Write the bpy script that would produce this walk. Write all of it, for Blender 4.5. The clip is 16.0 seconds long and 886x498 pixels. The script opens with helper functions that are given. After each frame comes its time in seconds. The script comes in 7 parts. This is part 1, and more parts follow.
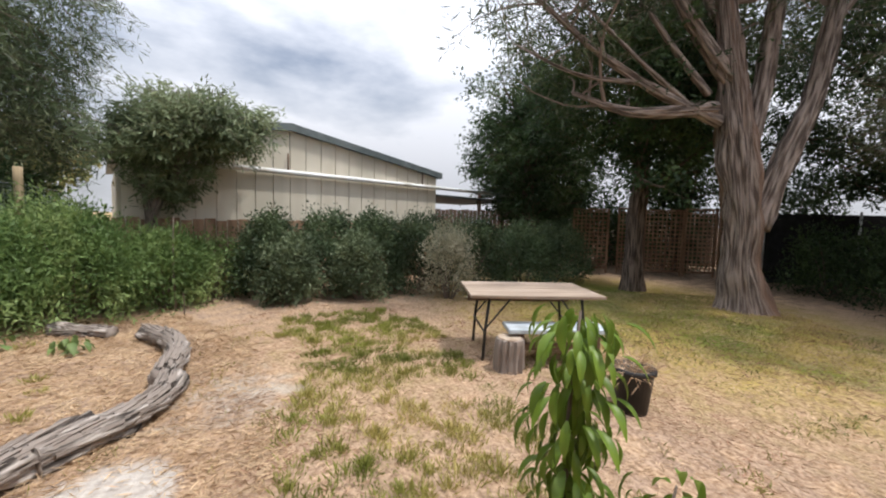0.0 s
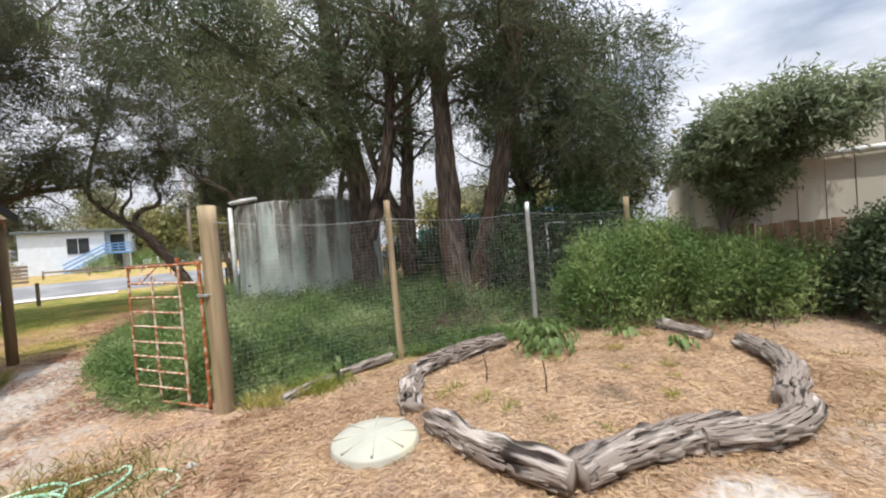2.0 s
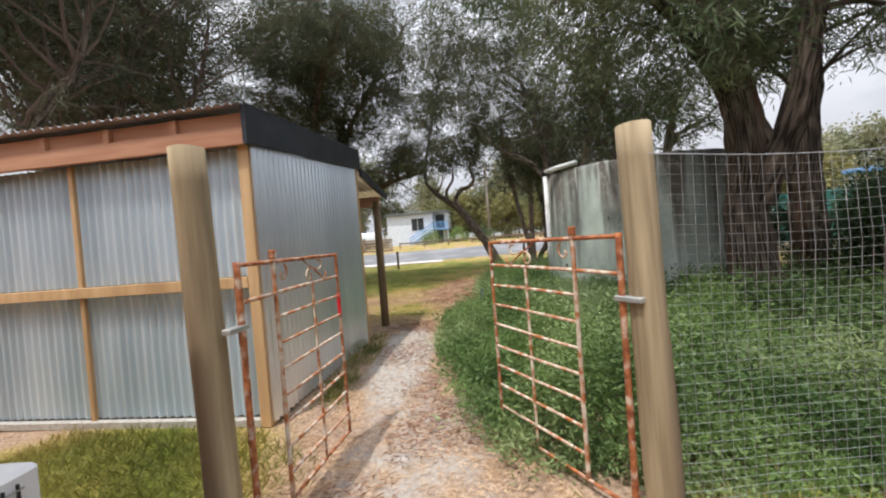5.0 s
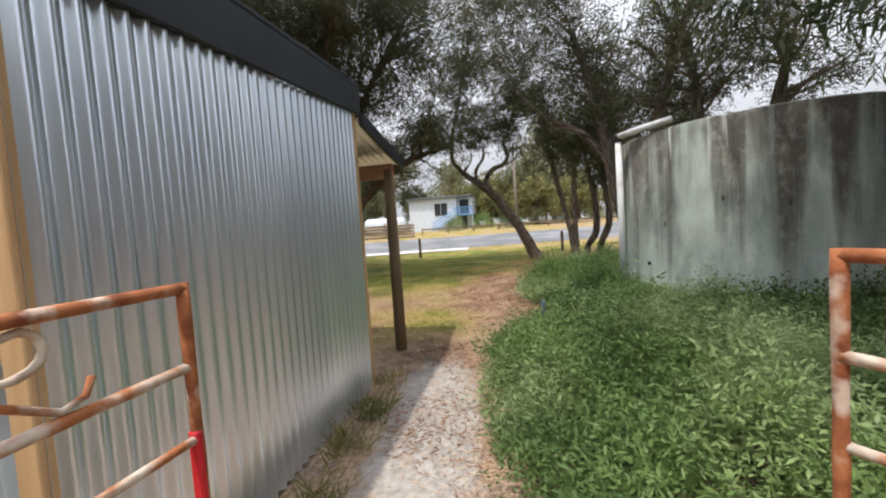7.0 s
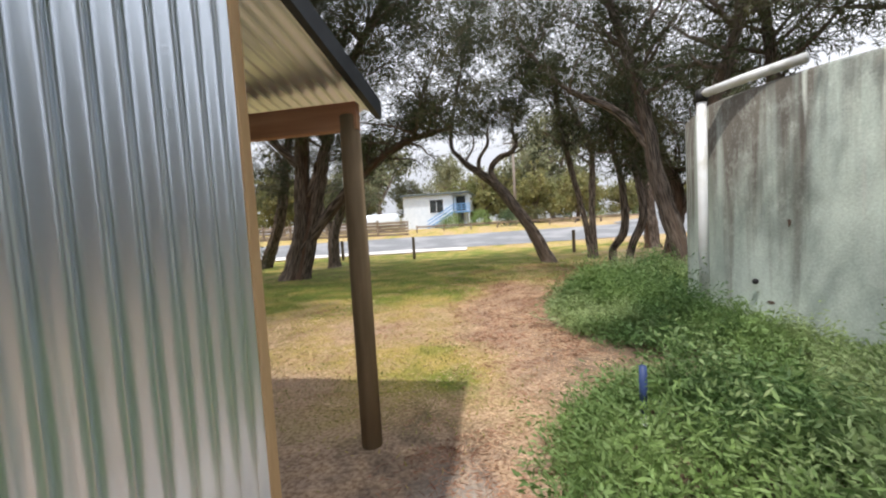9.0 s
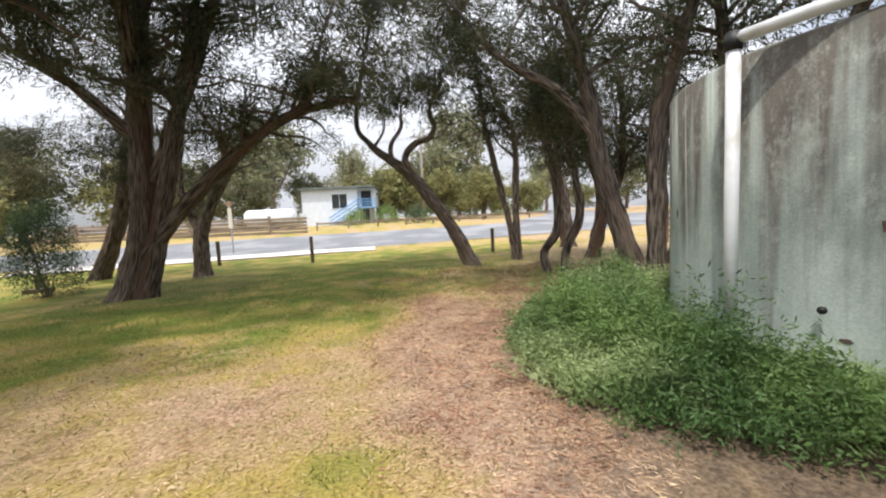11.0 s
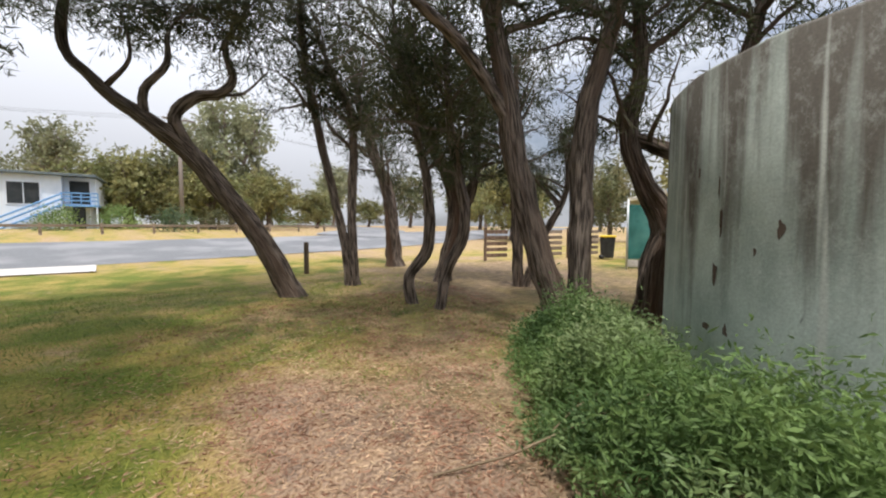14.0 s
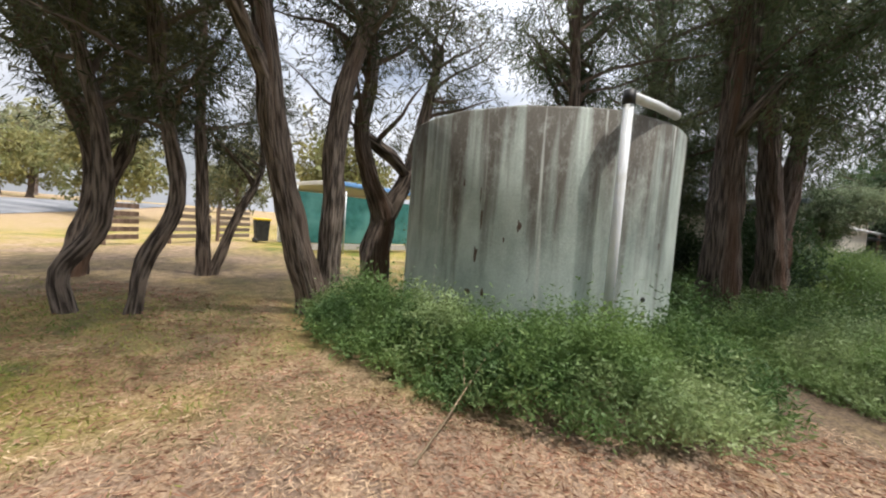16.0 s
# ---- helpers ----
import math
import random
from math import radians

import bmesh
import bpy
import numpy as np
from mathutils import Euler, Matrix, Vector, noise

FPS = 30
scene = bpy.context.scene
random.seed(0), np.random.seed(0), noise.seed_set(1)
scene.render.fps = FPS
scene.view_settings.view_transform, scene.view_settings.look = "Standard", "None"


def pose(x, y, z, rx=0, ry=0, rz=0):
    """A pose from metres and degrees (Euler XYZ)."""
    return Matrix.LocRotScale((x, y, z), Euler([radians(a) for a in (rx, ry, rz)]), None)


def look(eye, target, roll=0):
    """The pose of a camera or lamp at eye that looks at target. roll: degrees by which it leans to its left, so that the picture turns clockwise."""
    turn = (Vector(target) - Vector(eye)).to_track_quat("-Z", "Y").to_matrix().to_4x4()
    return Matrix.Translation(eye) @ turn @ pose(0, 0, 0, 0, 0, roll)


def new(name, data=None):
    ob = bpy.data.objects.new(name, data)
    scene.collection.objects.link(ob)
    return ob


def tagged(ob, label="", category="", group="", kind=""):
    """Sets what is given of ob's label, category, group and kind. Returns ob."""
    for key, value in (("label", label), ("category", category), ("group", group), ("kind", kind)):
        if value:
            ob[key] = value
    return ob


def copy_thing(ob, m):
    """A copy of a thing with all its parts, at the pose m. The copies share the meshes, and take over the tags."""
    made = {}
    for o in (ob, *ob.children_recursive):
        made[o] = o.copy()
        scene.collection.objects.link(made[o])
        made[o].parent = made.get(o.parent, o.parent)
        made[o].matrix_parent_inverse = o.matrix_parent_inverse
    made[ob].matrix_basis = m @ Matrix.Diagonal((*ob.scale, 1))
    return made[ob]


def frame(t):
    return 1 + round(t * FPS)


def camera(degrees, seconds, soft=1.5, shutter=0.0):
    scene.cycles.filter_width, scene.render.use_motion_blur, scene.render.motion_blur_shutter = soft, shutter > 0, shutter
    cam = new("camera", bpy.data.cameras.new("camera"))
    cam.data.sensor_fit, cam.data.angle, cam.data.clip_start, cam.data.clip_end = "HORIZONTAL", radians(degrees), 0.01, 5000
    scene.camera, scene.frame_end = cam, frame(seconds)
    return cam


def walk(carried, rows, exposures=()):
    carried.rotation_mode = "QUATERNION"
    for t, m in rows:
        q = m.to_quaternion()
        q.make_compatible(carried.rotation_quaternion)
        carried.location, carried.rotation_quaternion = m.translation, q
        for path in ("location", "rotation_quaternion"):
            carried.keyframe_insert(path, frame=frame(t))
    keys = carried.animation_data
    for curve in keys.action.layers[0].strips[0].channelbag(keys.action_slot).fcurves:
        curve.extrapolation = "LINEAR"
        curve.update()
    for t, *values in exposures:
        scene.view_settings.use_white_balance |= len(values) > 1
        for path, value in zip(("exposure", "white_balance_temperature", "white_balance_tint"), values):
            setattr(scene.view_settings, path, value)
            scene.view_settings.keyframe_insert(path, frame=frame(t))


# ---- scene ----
cam = camera(99.2, 16.0, 2.1)
PATH = [
    (0, (0.88, -3.001, 1.28), (2.76, -3.666, 1.136), 1.5),
    (0.5, (0.875, -2.91, 1.29), (2.87, -2.95, 1.151), -0.4),
    (1, (0.865, -2.775, 1.273), (2.77, -2.175, 1.166), -2.3),
    (1.5, (0.803, -2.652, 1.278), (2.424, -1.482, 1.212), -3.7),
    (2, (0.761, -2.515, 1.298), (2.019, -0.96, 1.265), -4.4),
    (2.5, (0.804, -2.333, 1.304), (1.648, -0.52, 1.309), -4.9),
    (3, (0.772, -2.1, 1.29), (1.215, -0.15, 1.295), -5.0),
    (3.5, (0.661, -1.772, 1.299), (0.745, 0.226, 1.277), -4.9),
    (3.7, (0.634, -1.637, 1.315), (0.643, 0.363, 1.288), -4.7),
    (5.8, (0.334, 0.369, 1.324), (0.24, 2.365, 1.252), -4.2),
    (6, (0.324, 0.551, 1.327), (0.181, 2.544, 1.243), -4.2),
    (6.5, (0.229, 1.0, 1.369), (0.065, 2.99, 1.267), -4.0),
    (7, (0.16, 1.492, 1.362), (-0.005, 3.482, 1.252), -3.9),
    (7.5, (0.095, 1.977, 1.355), (-0.072, 3.967, 1.236), -3.8),
    (8, (0.05, 2.462, 1.368), (-0.107, 4.452, 1.242), -3.7),
    (8.5, (-0.001, 2.959, 1.383), (-0.146, 4.95, 1.261), -3.4),
    (8.7, (-0.03, 3.155, 1.362), (-0.174, 5.146, 1.239), -3.3),
    (10.8, (-0.22, 5.169, 1.376), (0.037, 7.146, 1.219), -3.2),
    (11, (-0.23, 5.366, 1.399), (0.127, 7.327, 1.229), -2.9),
    (11.5, (-0.246, 5.891, 1.398), (0.332, 7.796, 1.205), -2.7),
    (12, (-0.202, 6.408, 1.374), (0.597, 8.23, 1.17), -1.6),
    (12.5, (-0.221, 6.923, 1.364), (0.676, 8.702, 1.197), -1.3),
    (13, (-0.181, 7.447, 1.33), (0.883, 9.134, 1.188), -0.5),
    (13.5, (-0.257, 7.973, 1.323), (0.991, 9.532, 1.199), 0.1),
    (14, (-0.291, 8.535, 1.313), (1.073, 9.994, 1.198), 0.2),
    (14.5, (-0.31, 8.989, 1.312), (1.247, 10.238, 1.188), 0.8),
    (15, (-0.389, 9.388, 1.322), (1.355, 10.359, 1.202), 1.8),
    (15.5, (-0.632, 9.864, 1.281), (1.333, 10.222, 1.17), 3.2),
    (16, (-0.885, 10.149, 1.256), (1.091, 9.865, 1.132), 4.3),
]
EXPOSURES = [(0.0, 0.0), (2.0, 0.12), (3.5, 0.12), (6.0, -0.12), (7.5, -0.05), (8.5, 0.12), (11.0, 0.20), (12.0, 0.03), (13.5, -0.08), (16.0, 0.12)]
rows = [(t, look(eye, target, roll)) for t, eye, target, roll in PATH]
walk(cam, rows, EXPOSURES)

# ---- light ----
SUN_FROM = Vector((-0.21, -0.32, 1.0)).normalized()
world = bpy.data.worlds.new("sky_world")
scene.world = world
world.use_nodes = True
wn, wl = world.node_tree.nodes, world.node_tree.links
wn.clear()
w_out = wn.new("ShaderNodeOutputWorld")
w_bg = wn.new("ShaderNodeBackground")
w_sky = wn.new("ShaderNodeTexSky")
w_sky.sky_type, w_sky.sun_disc = "NISHITA", False
w_sky.sun_elevation = math.asin(SUN_FROM.z)
w_sky.sun_rotation = math.atan2(SUN_FROM.x, SUN_FROM.y)
w_sky.dust_density, w_sky.ozone_density = 2.0, 1.5
w_co = wn.new("ShaderNodeTexCoord")
w_map = wn.new("ShaderNodeMapping")
w_map.inputs["Scale"].default_value = (1.0, 1.0, 2.6)
w_noise = wn.new("ShaderNodeTexNoise")
w_noise.inputs["Scale"].default_value = 1.7
w_noise.inputs["Detail"].default_value = 7.0
w_noise.inputs["Roughness"].default_value = 0.52
w_ramp = wn.new("ShaderNodeValToRGB")
w_ramp.color_ramp.elements[0].position = 0.30
w_ramp.color_ramp.elements[1].position = 0.50
w_ramp.color_ramp.elements[0].color = (0.22, 0.22, 0.22, 1)
w_mix = wn.new("ShaderNodeMix")
w_mix.data_type = "RGBA"
w_mix.inputs["B"].default_value = (10.0, 10.3, 11.2, 1)
wl.new(w_co.outputs["Generated"], w_map.inputs["Vector"])
wl.new(w_map.outputs["Vector"], w_noise.inputs["Vector"])
wl.new(w_noise.outputs["Fac"], w_ramp.inputs["Fac"])
wl.new(w_ramp.outputs["Color"], w_mix.inputs["Factor"])
wl.new(w_sky.outputs["Color"], w_mix.inputs["A"])
w_sep = wn.new("ShaderNodeSeparateXYZ")
wl.new(w_co.outputs["Generated"], w_sep.inputs[0])
w_zen = wn.new("ShaderNodeMapRange")      # a thin overcast is brighter overhead than at the horizon
w_zen.inputs["From Min"].default_value, w_zen.inputs["From Max"].default_value = 0.1, 0.9
w_zen.inputs["To Min"].default_value, w_zen.inputs["To Max"].default_value = 0.56, 1.75
wl.new(w_sep.outputs["Z"], w_zen.inputs["Value"])
w_mul = wn.new("ShaderNodeVectorMath")
w_mul.operation = "SCALE"
wl.new(w_mix.outputs["Result"], w_mul.inputs[0])
wl.new(w_zen.outputs["Result"], w_mul.inputs["Scale"])
wl.new(w_mul.outputs["Vector"], w_bg.inputs["Color"])
w_bg.inputs["Strength"].default_value = 0.12
wl.new(w_bg.outputs["Background"], w_out.inputs["Surface"])

sun_data = bpy.data.lights.new("sun", "SUN")
sun_data.energy, sun_data.angle, sun_data.color = 3.5, radians(1.2), (1.0, 0.95, 0.87)
sun = new("sun", sun_data)
sun.matrix_world = look(SUN_FROM * 60, (0, 0, 0))

# ---- materials ----


def srgb(h):
    out = []
    for i in (0, 2, 4):
        c = int(h[i:i + 2], 16) / 255
        out.append(c / 12.92 if c < 0.04045 else ((c + 0.055) / 1.055) ** 2.4)
    return (*out, 1.0)


def col(c):
    return srgb(c) if isinstance(c, str) else (*c, 1.0)


def mat(name, a, b, scale=8.0, stretch=(1, 1, 1), rough=0.8, bump=0.2, c=None, c_scale=1.5, c_amount=0.5,
        metal=0.0, vary=0.0, detail=6.0, lo=0.35, hi=0.65, dist=0.01, spec=0.3, through_light=0.0, coords="Object"):
    """A surface of two colours mixed by fine noise, a third in larger stains, with relief; vary shifts brightness per piece."""
    m = bpy.data.materials.new(name)
    m.use_nodes = True
    n, l = m.node_tree.nodes, m.node_tree.links
    p = n["Principled BSDF"]
    tc, mp, nz = n.new("ShaderNodeTexCoord"), n.new("ShaderNodeMapping"), n.new("ShaderNodeTexNoise")
    mp.inputs["Scale"].default_value = stretch
    l.new(tc.outputs[coords], mp.inputs["Vector"])
    l.new(mp.outputs["Vector"], nz.inputs["Vector"])
    nz.inputs["Scale"].default_value, nz.inputs["Detail"].default_value = scale, detail
    rp = n.new("ShaderNodeValToRGB")
    rp.color_ramp.elements[0].position, rp.color_ramp.elements[1].position = lo, hi
    rp.color_ramp.elements[0].color, rp.color_ramp.elements[1].color = col(a), col(b)
    l.new(nz.outputs["Fac"], rp.inputs["Fac"])
    out = rp.outputs["Color"]
    if c is not None:
        n2, r2, mx = n.new("ShaderNodeTexNoise"), n.new("ShaderNodeValToRGB"), n.new("ShaderNodeMix")
        mx.data_type = "RGBA"
        n2.inputs["Scale"].default_value, n2.inputs["Detail"].default_value = c_scale, 5.0
        l.new(mp.outputs["Vector"], n2.inputs["Vector"])
        r2.color_ramp.elements[0].position, r2.color_ramp.elements[1].position = 0.62 - 0.3 * c_amount, 0.72 - 0.2 * c_amount
        l.new(n2.outputs["Fac"], r2.inputs["Fac"])
        l.new(r2.outputs["Color"], mx.inputs["Factor"])
        l.new(out, mx.inputs["A"])
        mx.inputs["B"].default_value = col(c)
        out = mx.outputs["Result"]
    if vary:
        geo, ob_info, add, mr, hsv = (n.new("ShaderNodeNewGeometry"), n.new("ShaderNodeObjectInfo"), n.new("ShaderNodeMath"),
                                      n.new("ShaderNodeMapRange"), n.new("ShaderNodeHueSaturation"))
        add.operation = "ADD"
        l.new(geo.outputs["Random Per Island"], add.inputs[0])
        l.new(ob_info.outputs["Random"], add.inputs[1])
        mr.inputs["From Max"].default_value = 2.0
        mr.inputs["To Min"].default_value, mr.inputs["To Max"].default_value = 1 - vary, 1 + vary
        l.new(add.outputs[0], mr.inputs["Value"])
        l.new(mr.outputs["Result"], hsv.inputs["Value"])
        l.new(out, hsv.inputs["Color"])
        out = hsv.outputs["Color"]
    l.new(out, p.inputs["Base Color"])
    p.inputs["Roughness"].default_value, p.inputs["Metallic"].default_value = rough, metal
    p.inputs["Specular IOR Level"].default_value = spec
    if bump:
        bp = n.new("ShaderNodeBump")
        bp.inputs["Strength"].default_value, bp.inputs["Distance"].default_value = bump, dist
        l.new(nz.outputs["Fac"], bp.inputs["Height"])
        l.new(bp.outputs["Normal"], p.inputs["Normal"])
    if through_light:
        tr, sh = n.new("ShaderNodeBsdfTranslucent"), n.new("ShaderNodeMixShader")
        l.new(out, tr.inputs["Color"])
        sh.inputs["Fac"].default_value = through_light
        l.new(p.outputs["BSDF"], sh.inputs[1])
        l.new(tr.outputs["BSDF"], sh.inputs[2])
        l.new(sh.outputs["Shader"], n["Material Output"].inputs["Surface"])
    return m


def leaf_mat(name, dark, light, tip=None, rough=0.55):
    return mat(name, dark, light, 1.1, rough=rough, bump=0, c=tip, c_scale=0.7, c_amount=0.45, vary=0.45, detail=3, through_light=0.35, spec=0.35)


BARK_PALE = mat("bark_pale", (0.11, 0.085, 0.072), (0.41, 0.34, 0.30), 22, (1, 0.11, 1), 0.95, 1.0, (0.26, 0.16, 0.11), 1.2, 0.5, lo=0.40, hi=0.60, coords="UV", dist=0.08)
BARK_DARK = mat("bark_dark", (0.045, 0.034, 0.028), (0.21, 0.165, 0.135), 24, (1, 0.12, 1), 0.95, 1.0, (0.13, 0.075, 0.05), 1.6, 0.5, lo=0.40, hi=0.60, coords="UV", dist=0.07)
BARK_GREY = mat("bark_grey", (0.055, 0.043, 0.036), (0.27, 0.22, 0.185), 26, (1, 0.13, 1), 0.95, 1.0, (0.16, 0.115, 0.09), 1.6, 0.45, lo=0.40, hi=0.60, coords="UV", dist=0.06)
LOG_BARK = mat("log_bark", (0.04, 0.032, 0.028), (0.47, 0.42, 0.385), 34, (1, 0.10, 1), 0.95, 1.0, (0.24, 0.17, 0.13), 2.5, 0.5, lo=0.40, hi=0.60, coords="UV", dist=0.06)
LOG_END = mat("log_end", (0.30, 0.22, 0.16), (0.50, 0.42, 0.34), 18, (1, 1, 1), 0.9, 0.4)
LEAF_OLIVE = leaf_mat("leaf_olive", (0.034, 0.052, 0.024), (0.10, 0.135, 0.065), (0.17, 0.19, 0.095))
LEAF_GUM = leaf_mat("leaf_gum", (0.16, 0.17, 0.095), (0.33, 0.325, 0.19), (0.27, 0.29, 0.17))
LEAF_TEATREE = leaf_mat("leaf_teatree", (0.032, 0.042, 0.022), (0.085, 0.10, 0.048), (0.11, 0.105, 0.05))
LEAF_DARK = leaf_mat("leaf_dark", (0.022, 0.045, 0.02), (0.06, 0.105, 0.04), (0.085, 0.13, 0.045))
LEAF_HEDGE = leaf_mat("leaf_hedge", (0.05, 0.08, 0.04), (0.12, 0.18, 0.09), (0.19, 0.25, 0.12))
LEAF_BUSH = leaf_mat("leaf_bush", (0.095, 0.16, 0.05), (0.24, 0.345, 0.12), (0.33, 0.41, 0.17))
LEAF_WEED = leaf_mat("leaf_weed", (0.07, 0.13, 0.042), (0.19, 0.28, 0.09), (0.31, 0.38, 0.18))
LEAF_YOUNG = leaf_mat("leaf_young", (0.07, 0.13, 0.02), (0.17, 0.27, 0.035), (0.25, 0.33, 0.05), 0.4)
LEAF_SAGE = leaf_mat("leaf_sage", (0.075, 0.105, 0.055), (0.19, 0.24, 0.13), (0.27, 0.32, 0.19))
LITTER = mat("brown_litter", (0.20, 0.095, 0.06), (0.50, 0.28, 0.185), 3, rough=0.9, bump=0, vary=0.5)
LEAF_PALE = leaf_mat("leaf_pale", (0.40, 0.39, 0.27), (0.72, 0.68, 0.52), (0.30, 0.34, 0.18))
LEAF_FAR = leaf_mat("leaf_far", (0.10, 0.115, 0.06), (0.21, 0.22, 0.11), (0.27, 0.24, 0.12))
LEAF_GOLD = leaf_mat("leaf_gold", (0.14, 0.14, 0.05), (0.31, 0.28, 0.11), (0.22, 0.24, 0.10))
MULCH = mat("golden_mulch", (0.44, 0.295, 0.175), (0.70, 0.53, 0.35), 3, rough=0.85, bump=0, vary=0.4, c=(0.30, 0.19, 0.12), c_scale=1.5, c_amount=0.3)
GRASS_GREEN = leaf_mat("grass_green", (0.12, 0.15, 0.03), (0.30, 0.285, 0.07), (0.50, 0.39, 0.13))
STRAW = mat("straw_fibres", (0.42, 0.285, 0.175), (0.66, 0.485, 0.325), 3, rough=0.85, bump=0, vary=0.45, c=(0.33, 0.185, 0.12), c_scale=1.2, c_amount=0.5)
ZINC = mat("zincalume_sheet", (0.74, 0.80, 0.88), (0.82, 0.88, 0.94), 5, (1, 1, 0.25), 0.28, 0.02, (0.66, 0.72, 0.79), 1.2, 0.35, metal=0.76, spec=0.8)
# Older front sheeting, with the reflected sky tinted into its pale blue.
ZINC_OLD_SKY = mat("weathered_sheet_sky_tint", (0.52, 0.62, 0.70), (0.64, 0.73, 0.80), 6, (1, 1, 0.12), 0.42, 0.03, (0.44, 0.53, 0.60), 1.6, 0.45, metal=0.25, spec=0.6)
PINE = mat("pine_beam", (0.52, 0.33, 0.17), (0.66, 0.45, 0.25), 12, (1, 1, 0.08), 0.7, 0.25, (0.40, 0.24, 0.12), 3, 0.3)
PINE_RED = mat("redwood_beam", (0.42, 0.20, 0.12), (0.58, 0.32, 0.20), 12, (0.1, 1, 1), 0.7, 0.25, (0.33, 0.15, 0.09), 3, 0.4)
POST_WOOD = mat("treated_post", (0.25, 0.195, 0.12), (0.50, 0.40, 0.26), 17, (1, 1, 0.06), 0.85, 0.7, (0.20, 0.145, 0.095), 4, 0.55, dist=0.012)
POST_DARK = mat("dark_post", (0.075, 0.058, 0.042), (0.17, 0.13, 0.09), 12, (1, 1, 0.08), 0.9, 0.5)
VER_POST = mat("verandah_post", (0.15, 0.105, 0.06), (0.28, 0.20, 0.12), 12, (1, 1, 0.08), 0.85, 0.4)
CAP_DARK = mat("charcoal_flashing", (0.022, 0.026, 0.034), (0.034, 0.040, 0.050), 4, (1, 1, 1), 0.5, 0.05)
ORANGE = mat("orange_weatherboard", (0.67, 0.285, 0.045), (0.76, 0.35, 0.065), 9, (1, 0.06, 1), 0.6, 0.35, (0.53, 0.25, 0.06), 2.0, 0.3, vary=0.07, dist=0.006)
ORANGE_PIPE = mat("orange_pipe", (0.62, 0.30, 0.10), (0.70, 0.36, 0.13), 7, rough=0.5, bump=0.05, c=(0.80, 0.73, 0.66), c_scale=4, c_amount=0.12)
PVC = mat("white_pvc", (0.76, 0.78, 0.81), (0.83, 0.85, 0.88), 6, rough=0.4, bump=0.03, c=(0.60, 0.60, 0.57), c_scale=3, c_amount=0.3, spec=0.5)
CONCRETE = mat("concrete", (0.36, 0.34, 0.31), (0.50, 0.48, 0.45), 20, rough=0.9, bump=0.3)
RUST_PAINT = mat("rusty_paint", (0.58, 0.47, 0.37), (0.76, 0.68, 0.58), 26, rough=0.75, bump=0.5, c=(0.42, 0.155, 0.06), c_scale=15, c_amount=0.66)
RUST = mat("orange_rust", (0.22, 0.065, 0.03), (0.50, 0.19, 0.08), 24, rough=0.85, bump=0.6, c=(0.66, 0.52, 0.42), c_scale=15, c_amount=0.34)
WIRE = mat("galvanised_wire", (0.36, 0.38, 0.40), (0.48, 0.50, 0.52), 20, rough=0.5, bump=0, metal=0.6)
STEEL = mat("galvanised_steel", (0.44, 0.46, 0.47), (0.58, 0.60, 0.61), 12, rough=0.45, bump=0.05, metal=0.6)
BEIGE = mat("beige_cladding", (0.60, 0.56, 0.47), (0.68, 0.64, 0.55), 3, (1, 1, 0.2), 0.6, 0.05, (0.53, 0.50, 0.42), 0.8, 0.3)
ROOF_GREY = mat("grey_roof_edge", (0.10, 0.125, 0.135), (0.15, 0.18, 0.19), 5, rough=0.5, bump=0.05)
WHITE_WALL = mat("white_wall", (0.64, 0.70, 0.78), (0.72, 0.77, 0.84), 2, rough=0.7, bump=0.05)
BLUE = mat("blue_paint", (0.15, 0.32, 0.60), (0.20, 0.39, 0.68), 4, rough=0.55, bump=0.05)
GLASS = mat("dark_glass", (0.03, 0.035, 0.04), (0.05, 0.055, 0.06), 2, rough=0.08, bump=0, spec=0.6)
SLEEPER = mat("weathered_sleeper", (0.14, 0.105, 0.08), (0.30, 0.24, 0.19), 8, (0.06, 1, 1), 0.9, 0.5, vary=0.25)
GREEN_MESH = mat("green_shade_cloth", (0.02, 0.11, 0.10), (0.04, 0.17, 0.155), 4, rough=0.8, bump=0.1, c=(0.09, 0.25, 0.23), c_scale=0.6, c_amount=0.5)
BLACK = mat("black_plastic", (0.02, 0.02, 0.022), (0.04, 0.04, 0.042), 8, rough=0.5, bump=0.1)
YELLOW = mat("yellow_plastic", (0.72, 0.50, 0.03), (0.80, 0.58, 0.05), 5, rough=0.5, bump=0.02)
LID_CREAM = mat("cream_plastic", (0.40, 0.405, 0.355), (0.48, 0.485, 0.43), 5, rough=0.5, bump=0.1, c=(0.52, 0.50, 0.38), c_scale=2.5, c_amount=0.3)
HOSE = mat("green_hose", (0.30, 0.58, 0.43), (0.46, 0.72, 0.56), 8, rough=0.45, bump=0.05, c=(0.66, 0.72, 0.60), c_scale=9, c_amount=0.35)
TABLE_TOP = mat("weathered_tabletop", (0.26, 0.20, 0.155), (0.42, 0.34, 0.275), 10, (0.1, 1, 1), 0.9, 0.3, (0.20, 0.15, 0.11), 3, 0.3)
BENCH_TOP = mat("blue_grey_bench", (0.40, 0.47, 0.53), (0.55, 0.61, 0.66), 8, rough=0.6, bump=0.1, c=(0.30, 0.33, 0.36), c_scale=3, c_amount=0.4)
LATTICE = mat("brown_lattice", (0.19, 0.115, 0.075), (0.32, 0.21, 0.14), 9, (1, 1, 0.2), 0.9, 0.3, vary=0.15)
DARK_CLOTH = mat("black_shade_cloth", (0.010, 0.011, 0.012), (0.022, 0.024, 0.026), 6, rough=0.9, bump=0.2)
